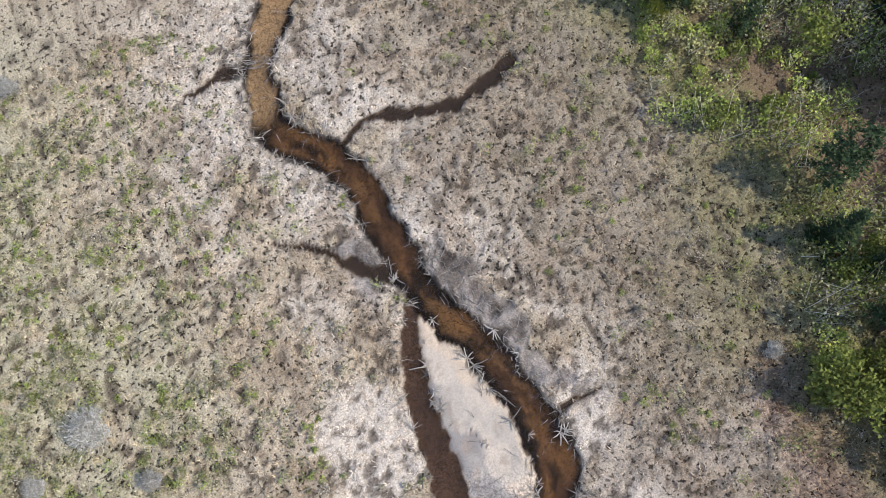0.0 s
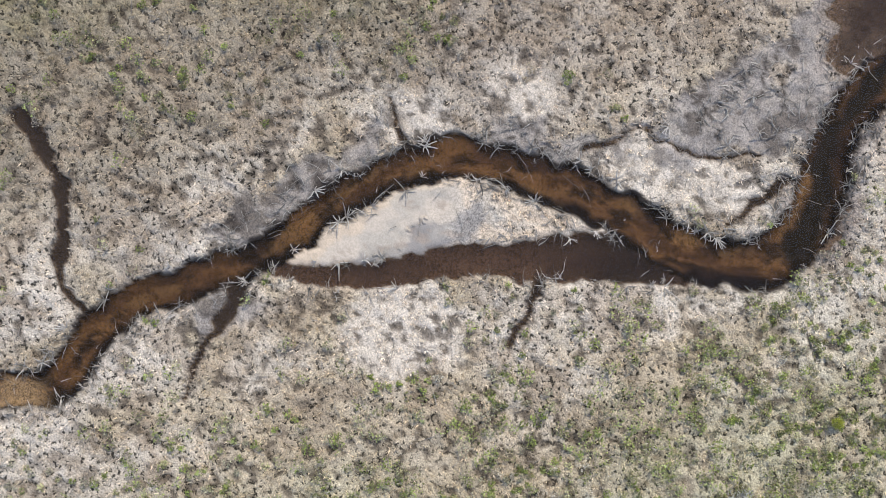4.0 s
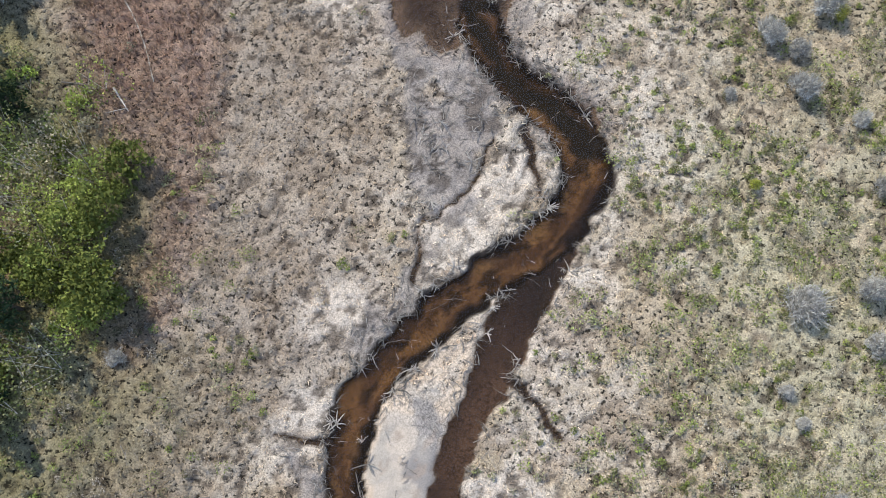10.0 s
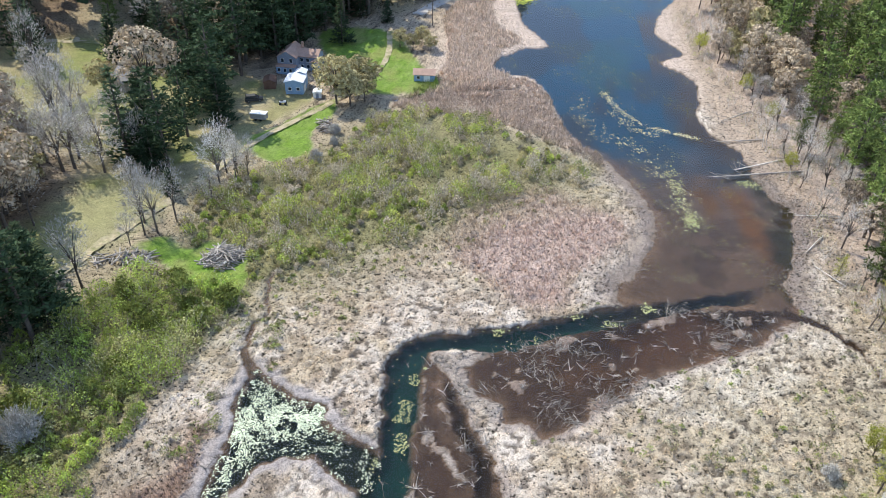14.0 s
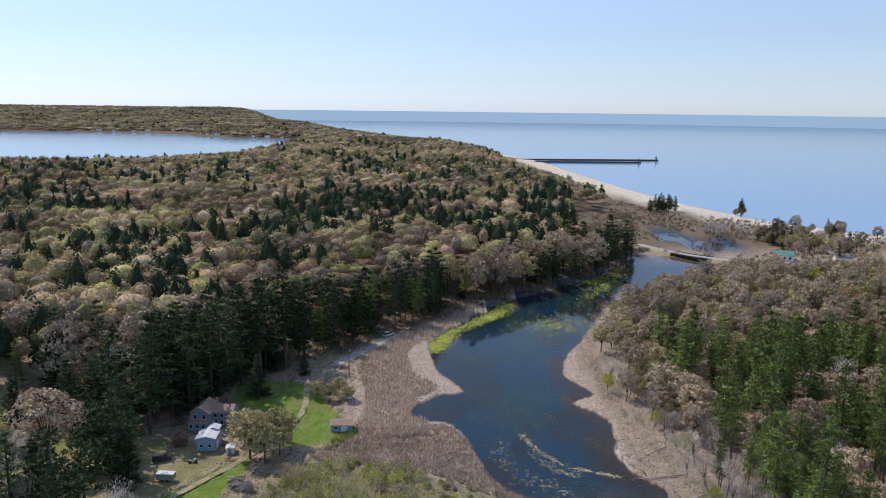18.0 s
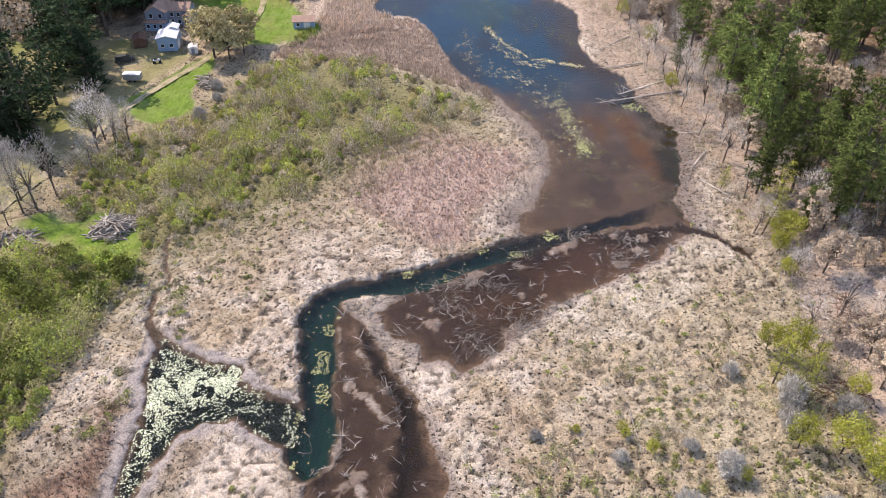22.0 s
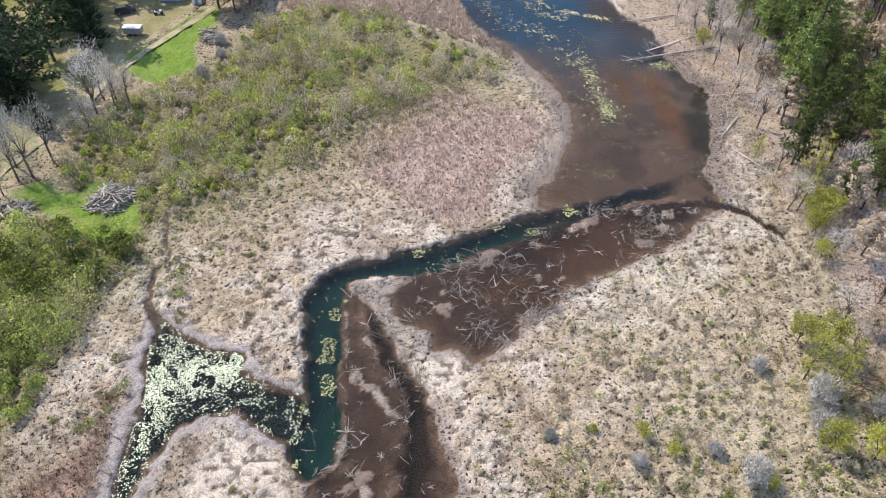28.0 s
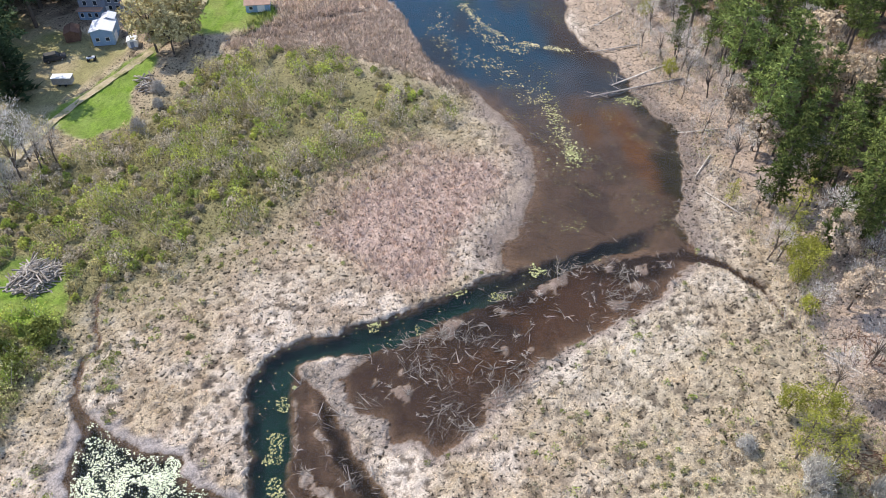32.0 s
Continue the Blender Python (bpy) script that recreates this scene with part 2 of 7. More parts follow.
def spline(pts, closed=False, n=5):
    """A smooth line through control points, worked out once for each."""
    key = (tuple(map(tuple, pts)), closed, n)
    if key not in LINES:
        LINES[key] = smooth_line(pts, closed, n)
    return LINES[key]


def smooth_line(pts, closed, n):
    p = np.array(pts, float)
    q = np.vstack([p[-1:], p, p[:2]]) if closed else np.vstack([2 * p[0] - p[1], p, 2 * p[-1] - p[-2]])
    out = []
    for i in range(1, len(q) - 2):
        a, b, c, d = q[i - 1:i + 3]
        for s in np.arange(n) / n:
            out.append(0.5 * (2 * b + (c - a) * s + (2 * a - 5 * b + 4 * c - d) * s * s + (3 * b - a - 3 * c + d) * s**3))
    if not closed:
        out.append(q[-2])
    return np.array(out)


def vnoise(x, y, size, seed=0):
    """Smooth value noise in 0..1 with cells of that size."""
    x, y = np.asarray(x) / size + 1000.0, np.asarray(y) / size + 1000.0
    i, j = np.floor(x).astype(np.int64), np.floor(y).astype(np.int64)
    u, v = x - i, y - j
    u, v = u * u * (3 - 2 * u), v * v * (3 - 2 * v)

    def h(a, b):
        k = (a * 374761393 + b * 668265263 + seed * 974634777) & 0xFFFFFFFF
        k = ((k ^ (k >> 13)) * 1274126177) & 0xFFFFFFFF
        return ((k ^ (k >> 16)) & 0xFFFF) / 65535.0
    return (h(i, j) * (1 - u) + h(i + 1, j) * u) * (1 - v) + (h(i, j + 1) * (1 - u) + h(i + 1, j + 1) * u) * v


def fbm(x, y, size, seed=0, octaves=3):
    return sum(vnoise(x, y, size / 2**k, seed + 7 * k) * 0.5**k for k in range(octaves)) / sum(0.5**k for k in range(octaves))


def near(x, y, line, margin=14.0):
    lo, hi = line[:, :2].min(0) - margin, line[:, :2].max(0) + margin
    return (x > lo[0]) & (x < hi[0]) & (y > lo[1]) & (y < hi[1])


def line_sd(x, y, pts, n=5):
    """Distance past the edge of a band with a width at each point; negative inside."""
    line = spline(pts, n=n)
    out = np.full(x.shape, 99.0)
    m = near(x, y, line)
    if not m.any():
        return out
    px, py = x[m], y[m]
    best = np.full(px.shape, 99.0)
    for a, b in zip(line[:-1], line[1:]):
        dx, dy = b[0] - a[0], b[1] - a[1]
        s = np.clip(((px - a[0]) * dx + (py - a[1]) * dy) / (dx * dx + dy * dy + 1e-9), 0, 1)
        best = np.minimum(best, np.hypot(px - a[0] - s * dx, py - a[1] - s * dy) - (a[2] + s * (b[2] - a[2])) / 2)
    out[m] = best
    return out


def along(x, y, pts, n=5):
    """Where a place lies along a band, and how far off its middle line."""
    line = spline(pts, n=n)
    run = np.concatenate([[0], np.cumsum(np.hypot(*np.diff(line[:, :2], axis=0).T))])
    st, off = np.zeros(x.shape), np.zeros(x.shape)
    m = near(x, y, line, 4.0)
    px, py = x[m], y[m]
    best, bs, bo = np.full(px.shape, 99.0), np.zeros(px.shape), np.zeros(px.shape)
    for a, b, r in zip(line[:-1], line[1:], run):
        dx, dy = b[0] - a[0], b[1] - a[1]
        ln = math.hypot(dx, dy) + 1e-9
        s = np.clip(((px - a[0]) * dx + (py - a[1]) * dy) / ln ** 2, 0, 1)
        d = np.hypot(px - a[0] - s * dx, py - a[1] - s * dy)
        k = d < best
        best, bs = np.where(k, d, best), np.where(k, r + s * ln, bs)
        bo = np.where(k, ((px - a[0]) * -dy + (py - a[1]) * dx) / ln, bo)
    st[m], off[m] = bs, bo
    return st, off


def poly_sd(x, y, pts, n=4, margin=14.0):
    """Distance to a rounded outline; negative inside."""
    line = spline(pts, True, n)
    out = np.full(x.shape, 99.0)
    m = near(x, y, line, margin)
    if not m.any():
        return out
    px, py = x[m], y[m]
    best, inside = np.full(px.shape, 1e9), np.zeros(px.shape, bool)
    for a, b in zip(line, np.roll(line, -1, 0)):
        dx, dy = b - a
        s = np.clip(((px - a[0]) * dx + (py - a[1]) * dy) / (dx * dx + dy * dy + 1e-9), 0, 1)
        best = np.minimum(best, np.hypot(px - a[0] - s * dx, py - a[1] - s * dy))
        cross = (a[1] > py) != (b[1] > py)
        inside ^= cross & (px < (b[0] - a[0]) * (py - a[1]) / (b[1] - a[1] + 1e-12) + a[0])
    out[m] = np.where(inside, -best, best)
    return out


# bands of water: x, y, width
CREEK = [(-18, -92, 4), (-10, -72, 4.2), (-4.9, -62.8, 4.2), (0.5, -56.7, 3.4), (2.4, -51.7, 4), (2.4, -46.3, 4.6),
         (-1, -41.4, 4.0), (-2.7, -36.5, 4.0), (-2.9, -31.7, 4.0), (-3.3, -27, 4.2), (-4, -19.5, 3.8), (-5.5, -15, 4.1),
         (-7.1, -9.9, 4.1), (-7.6, -4.6, 3.9), (-7.2, 0.8, 3.9), (-4.9, 6, 4.2), (-1.4, 10.8, 4.8), (3.4, 15.7, 4.8),
         (8.3, 20.1, 5.1), (11.9, 24.9, 5.1), (13.4, 29.7, 5.2), (10.8, 34.7, 5.4), (6.5, 37.9, 5.2), (2, 41.5, 4.7),
         (-1.4, 46.8, 4.8)]
DARK = [(13.0, 33.0, 4.0), (8.2, 37.2, 3.6), (4.6, 38.8, 3.4), (1.0, 42.4, 3.2), (-1.6, 46.6, 3.0), (-2.2, 50.6, 3.0), (-0.9, 56.2, 3.2), (0.0, 62.5, 3.4),
        (-0.2, 67.2, 3.0), (-2.6, 71.4, 2.8), (-4.6, 75.4, 2.4), (-6.8, 81.0, 2.0)]
DARK_AREA = [(-8, 82), (-5.1, 74.6), (-3, 70.6), (-1.6, 67), (-1.8, 62.5), (-2.9, 56.5), (-4.2, 51.5), (-3.7, 46.3), (-1.2, 42.5), (1.6, 39.2), (5.2, 36.9), (10.1, 33.5),
             (14.3, 35.5), (11.6, 38.7), (6.8, 40.1), (3, 43.2), (1.8, 46.5), (2.4, 50.4), (3.9, 55.0), (2.5, 60), (1.9, 64.2), (0, 68.1), (-2, 71.9), (-5.2, 79.5), (-6.6, 83)]
TEAL = [(-10.9, 56, 4), (-11.2, 60, 6), (-11.3, 66, 7), (-12.8, 74, 5.6), (-13.5, 80, 5.4), (-12.6, 85.5, 5.2), (-8.4, 89.3, 5),
        (-1.2, 91, 4.7), (6.8, 93.4, 4.6), (15.4, 96.2, 4.6), (25, 100.5, 4.8), (34, 103.6, 4.8), (45, 106, 6)]
TEAL_AREA = [(-14, 55.6), (-15.3, 58), (-16.6, 61), (-15, 66), (-15.2, 72.1), (-16.1, 78.2), (-16.5, 83.5), (-15.8, 87), (-13.7, 90), (-10.5, 91.6), (-4.8, 92.9), (0, 94),
             (4.5, 96), (11.3, 98.6), (16, 100.8), (20.1, 102.5), (30, 106), (40, 109.8), (46, 112), (45.5, 108), (40, 105.2), (30, 102.2), (21.5, 98.2), (13, 94.6), (4.4, 90.3),
             (-1.5, 88.4), (-6, 88.4), (-9.3, 87.5), (-10.3, 84.4), (-10, 80.6), (-9.8, 74.8), (-10, 69.3), (-9.5, 64.3), (-9.8, 60), (-10.8, 57.4), (-12.5, 55.3)]
LILY = [(-12.7, 64.3, 3.8), (-18.5, 65.4, 3.8), (-25.8, 69, 5.5), (-31, 70.2, 6.5), (-33.9, 61.5, 3.6), (-35, 53.9, 1.6)]
LILY_BAY = [(-36.4, 80.5), (-36.3, 74.4), (-35.2, 68.8), (-35.4, 64.5), (-35.6, 58.4), (-35.9, 51.9), (-34.3, 52.2), (-32.5, 56.2), (-31.5, 60.2), (-28, 64.2), (-23.4, 65),
            (-19.7, 62.7), (-16.9, 61), (-14.2, 61.2), (-13.8, 67), (-16, 68.6), (-18.9, 69.8), (-22.6, 71.9), (-23.9, 74.9), (-28.8, 75.9), (-32.3, 78.7), (-34.7, 80.8)]
LILY_UP = [(-34, 78, 3), (-35.8, 80.3, 2.0), (-37.6, 82.8, 1.4), (-38.9, 85.9, 0.9), (-38.5, 90.1, 0.7), (-37.8, 93.9, 0.6), (-39.1, 98.2, 0.5), (-40, 106, 0.4)]
SIDE = [(11, 20.5, 4.2), (8.4, 14.6, 5), (6.2, 8.8, 4.8), (5.1, 3.8, 4.0), (3.3, -0.7, 3.6), (2.7, -5.5, 3.6), (2.2, -10.4, 3.0),
        (1.1, -15.2, 2.4), (-1.3, -19.1, 2.0), (-4, -20.5, 2)]
DITCHES = [
    [(6, 8, 2), (9.7, 5, 1.1), (12.2, 2.4, 0.8), (13.9, 0.7, 0.5)],
    [(-7.5, -2.8, 2.0), (-9, -3, 1.1), (-12.5, -3.5, 0.6), (-15, -3.2, 0.3)],
    [(-2.5, -40.5, 0.8), (-4.9, -41.8, 0.6), (-8.1, -42.4, 0.8), (-10.5, -41.4, 1.8), (-13.3, -40.6, 1.0), (-17.1, -39.5, 1.7), (-19.4, -39.9, 0.9), (-22.4, -40.2, 2.2), (-25.0, -41.2, 2.6)],
    [(-3, -24, 2), (-1, -24.9, 1.8), (2, -27.6, 1.4), (4.9, -31.8, 0.7), (8.6, -34.6, 0.4)],
    [(2, -55, 2), (4.8, -56.5, 1.5), (8.7, -56, 0.6), (11.2, -55.3, 0.3)],
    [(45, 105, 2.6), (53, 100, 1.4), (56.4, 95.6, 0.8), (57.1, 91, 0.5), (58.2, 82.5, 0.3)],
    [(-34.8, 53.5, 0.9), (-40.8, 48.6, 0.5), (-46.2, 47.2, 0.4)],
    [(2.5, 32.2, 0.5), (1.8, 28, 0.35), (0.4, 24.7, 0.5), (-2.3, 22.3, 0.4), (-4, 21.1, 0.35), (-3.6, 17.4, 0.6), (-3.8, 14.5, 0.5)],
    [(5.9, 34, 0.9), (7.4, 29.6, 0.7), (8.2, 26.3, 0.5)],
    [(-30, 176.8, 1.0), (-21.9, 181, 1.0), (-13, 183.5, 0.8), (0.3, 187.5, 1.2)],
]
MUDFLAT = [(-9.9, 85.5), (-9.9, 79.4), (-9.6, 73.7), (-9.8, 68.3), (-9.4, 63.4), (-9.6, 58.6), (-12, 55.3), (-13, 52.6), (-11.9, 48), (-10.2, 43.5), (-7.3, 43.8), (-4.5, 41.8),
           (-2.4, 43), (-3.8, 46.6), (-4.6, 50.5), (-3.5, 54.5), (-1.8, 60), (-1.5, 67.8), (-3.9, 71.5), (-6.1, 75.5), (-7.9, 81)]
SHALLOW = [(-5.2, 85.6), (-3.4, 84.4), (-3, 80.6), (1, 78), (1.2, 74.8), (5.4, 74.4), (6.7, 72), (7.8, 72.7), (11.3, 75.5), (14, 77.6), (17.2, 80.5), (21.3, 84.2), (26.4, 87.5),
           (32.5, 91.1), (38.7, 94.2), (43.4, 97.7), (47.5, 101.8), (48.8, 105), (45, 108), (30, 103), (13, 95), (4.4, 91), (-1.5, 88)]
# low mounds of mud and sticks that stand out of the shallows
MOUNDS = [
    [(-9.6, 85.6), (-4.3, 87.9), (-2.2, 87), (-4.9, 84.2), (-3.2, 80.3), (0.9, 77.4), (0.7, 74.8), (-2.6, 77.3), (-6.2, 81.3)],
    [(-8.4, 71.5), (-6.9, 70.2), (-3.2, 65.6), (-3.0, 64), (-5.2, 66.3), (-7.6, 69.6)],
    [(-7.4, 53.4), (-6.1, 53.6), (-5.5, 51), (-6.8, 50.4)],
    [(3.2, 51.2), (4.6, 49.4), (4.4, 46.2), (2.6, 46.4), (2.5, 49)],
]
POND = [(122, 442), (100, 417), (78, 380), (58, 360), (42, 340), (29, 331), (13, 298), (3.7, 281.6), (-3, 267), (-2, 254), (0.6, 237), (8.2, 220), (1.5, 216), (-6, 207), (-5.4, 199),
        (3, 195), (7.2, 187), (10.2, 175), (13.7, 161.6), (19.8, 154.5), (23.4, 147), (27.1, 136.6), (28.5, 129.7), (28, 122), (24.7, 115), (19, 104), (30, 103),
        (46.2, 105), (49.5, 112.8), (54, 127.4), (55, 136), (52.5, 142), (50.5, 153), (50.5, 160), (46.1, 166.5), (44, 176), (45.7, 189), (46, 201), (38.7, 211.4),
        (46.5, 218), (40.5, 233), (43, 250), (57, 284), (75, 328), (88, 350), (103, 351), (130, 376), (160, 405)]
BACKPOND = [(140, 545), (162, 518), (180, 482), (200, 458), (182, 444), (160, 466), (146, 500)]
SEA = [(-1700, 6500), (-1300, 4900), (-800, 3900), (-350, 2700), (-60, 1950), (100, 1500), (158, 1267), (170, 1150), (185, 938),
       (198, 821), (218, 692), (236, 630), (258, 578), (299, 528), (420, 430), (700, 260), (1500, 0), (6500, -800), (6500, 6500)]
INLAND = [(-1100, 1010), (-540, 960), (-410, 985), (-325, 1100), (-300, 1400), (-331, 1877), (-420, 2000), (-566, 2050), (-807, 2325),
          (-1058, 2330), (-1900, 2100), (-2300, 1500)]
SANDBAR = [(-4.3, 2.2), (2.5, 1.6), (2.3, -1.3), (1.9, -4.4), (1.7, -8.1), (1.5, -11.1), (1.5, -14.1), (0.8, -16.1), (-1.1, -17.6), (-2.3, -19.2), (-2.7, -17.6), (-3.3, -14.8), (-4.1, -11.3), (-5.1, -8.4), (-6.2, -5.5), (-6.3, -3.6), (-5.3, -0.6)]
BARMUD = [(-2.3, 2.5), (0.3, 1.6), (1.1, -2.2), (1.0, -7.0), (0.4, -12.0), (-0.5, -9.7), (-0.1, -6.0), (-2.0, -4.4), (-1.2, -1.3)]
ISLAND = [(-4, 2.4), (-0.8, 6.6), (3.9, 12.1), (8.1, 17), (9.1, 18.7), (6.9, 12.5), (4.2, 7.9), (3.2, 4.2), (1.5, 1.6)]
GREYMUD = [
    [(-10.5, 45.5), (-8, 43.5), (-3, 41), (0, 40.5), (2.5, 37.5), (1.5, 36), (-5, 36.5), (-9, 40)],
    [(-7.6, 37.6), (-4.7, 36.6), (1.2, 36.9), (3.5, 34.5), (2.7, 30.8), (1.6, 27.6), (0, 24.4), (-3.5, 21.4), (-5.1, 24.1), (-5.4, 28.1), (-7.3, 32.6)],
    [(-4.6, 21), (-3.2, 20.6), (-3.0, 16), (-3.2, 12.5), (-5.4, 13), (-4.6, 17)],
    [(-9.1, 6), (-6.6, 5.2), (-2.5, 10), (-4.1, 12.8), (-8.4, 9.1)],
    [(-14.7, -5), (-10.1, -3.8), (-9.3, -7.2), (-9.8, -9.7)],
    [(-11.6, -13.5), (-7.5, -12.9), (-6.5, -19.8), (-8.5, -22.4)],
    [(-6.5, -26), (-9.5, -22.5), (-7.9, -15.7), (-9.3, -12.1), (-8, -11.5), (-5.8, -18.3)],
    [(2.5, -31), (-1, -28), (0.6, -21), (3, -21.3)],
    [(5, 80), (8.5, 76), (6, 73), (2.5, 74), (0.5, 78.5)],
]
# smooth pale litter beside the creek, and bare bright sand
PALE = [
    [(1.6, 27.8), (4.1, 29.9), (7.2, 30.1), (7.6, 26.4), (4.7, 20.9), (-0.2, 17), (-2.6, 17), (-3, 20.6), (0.8, 24.4)],
    [(6.9, 34.3), (10.1, 33.6), (10.4, 28.8), (8.6, 27.4), (8.0, 30.4)],
    [(-15.5, -0.3), (-12.2, 2.0), (-8.9, 1.5), (-9.3, -1.4), (-11.5, -2.6), (-14.5, -2.4)],
    [(-14.9, 11.9), (-10.3, 13.8), (-8.1, 11.1), (-8.4, 8.0), (-13, 7.3)],
    [(3.9, -7.8), (6.7, -3.8), (12.8, -4.2), (13.9, -12.3), (10.7, -15.2), (5.6, -15.8)],
    [(2.2, 73.6), (5.6, 73.6), (6.2, 70.6), (3.2, 66), (1.6, 69)],
    [(-24, 62), (-19, 60.5), (-15.5, 56), (-15, 48), (-19, 44), (-25, 50), (-27, 57)],
]
REDREED = [(-39.4, 68.9), (-41, 60.1), (-48.2, 53), (-49, 44.4), (-44, 30), (-40, 8), (-33, 2), (-28, 10), (-28.7, 35.9), (-33.3, 45.6), (-38.5, 51.4), (-37.5, 61)]
PINKREED = [(-11.5, 119), (-5.3, 131.2), (6.8, 138.5), (15, 133), (21, 128.8), (23.2, 123.9), (18.5, 117), (15.2, 111.8), (11.3, 107), (11.7, 102.5), (4.9, 99.3), (-1.6, 105.7), (-8.6, 112.6)]
THICKET = [(-60, 118), (-55, 134), (-44, 140.5), (-38, 150), (-35, 158), (-28, 168), (-14, 169), (-3, 163), (8, 157), (16, 148), (12, 141), (4, 139.5), (-5.3, 132.5), (-12.7, 124.5),
           (-20.3, 116.3), (-27, 110), (-36, 106), (-42, 102), (-47, 97)]
THICKET_SW = [(-39, -64), (-39, -42), (-42, -20), (-40, -5), (-35, 6), (-35, 20), (-46, 28), (-62, 26), (-80, 0), (-76, -64)]
THICKET_W = [(-45, 96), (-50, 78), (-51, 60), (-56, 45), (-50, 30), (-60, 28), (-76, 50), (-74, 80), (-62, 100)]
LAWN = [(-60, 150), (-55, 158), (-49, 170), (-45, 174), (-43, 166.6), (-46, 157), (-44, 147.8), (-47.4, 144), (-53, 143)]
LAWN_N = [(-59, 222), (-39, 224), (-28, 202), (-20, 186), (-30, 180), (-44, 182), (-50, 195)]
LAWN_S = [(-63, 112), (-57, 108.5), (-52, 112), (-46, 108), (-43.6, 101), (-44, 96), (-48, 95.4), (-52, 98.8), (-59.5, 104.3), (-66, 109)]
YARD = [(-66, 184), (-50, 176), (-57, 158), (-66, 130), (-74, 104), (-80, 92), (-90, 98), (-88, 130), (-104, 146), (-140, 152), (-150, 190), (-120, 206), (-86, 196)]
MEADOW = [(-86, 126), (-72, 127), (-66, 119.8), (-70, 107), (-76, 101), (-84, 108)]
FIELD = [(-55.2, 265.9), (-46.9, 270.2), (-34.8, 255.2), (-38.3, 240.2), (-47.8, 242)]
CLEARING = [(-129.7, 228.2), (-115.1, 232.4), (-106, 215.2), (-112.2, 207), (-125, 206)]
REEDS_S = [(-30, 173), (-10, 170), (6, 161), (17, 151), (22, 147), (18, 157), (12, 168), (8, 184), (2, 193), (-8, 190), (-20, 183)]
REEDS_N = [(-26, 178), (-6, 182), (-3, 200), (-6, 212), (0, 222), (-8, 235), (-10, 256), (-6, 268), (6, 282), (16, 318), (8, 312), (-8, 287), (-18, 264), (-24, 240), (-20, 215), (-20, 195)]

# the woods' edges: y, x
WEST_EDGE = np.array([(-120, -52), (-42, -47), (-25, -46), (-8, -46), (8, -43), (16, -46), (31, -56), (54, -66), (68, -72), (82, -78), (100, -84),
                      (126, -88), (146, -112), (160, -128), (190, -140), (203, -118), (208, -74), (226, -58), (240, -42), (262, -26), (280, -10), (300, 3), (325, 20), (360, 63), (387, 89), (442, 116),
                      (520, 122), (600, 138), (700, 140), (900, 112), (1150, 92), (1300, 100), (1600, 20), (2000, -120)])
EAST_EDGE = np.array([(-120, 86), (0, 70), (50, 62), (80, 61), (94, 63), (120, 63), (150, 63), (174, 59.5), (182, 58), (215, 54), (256, 53),
                      (298, 68), (340, 92), (365, 135), (392, 185), (420, 245), (520, 330), (600, 500)])


def smooth(a, b, v):
    s = np.clip((v - a) / (b - a), 0, 1)
    return s * s * (3 - 2 * s)


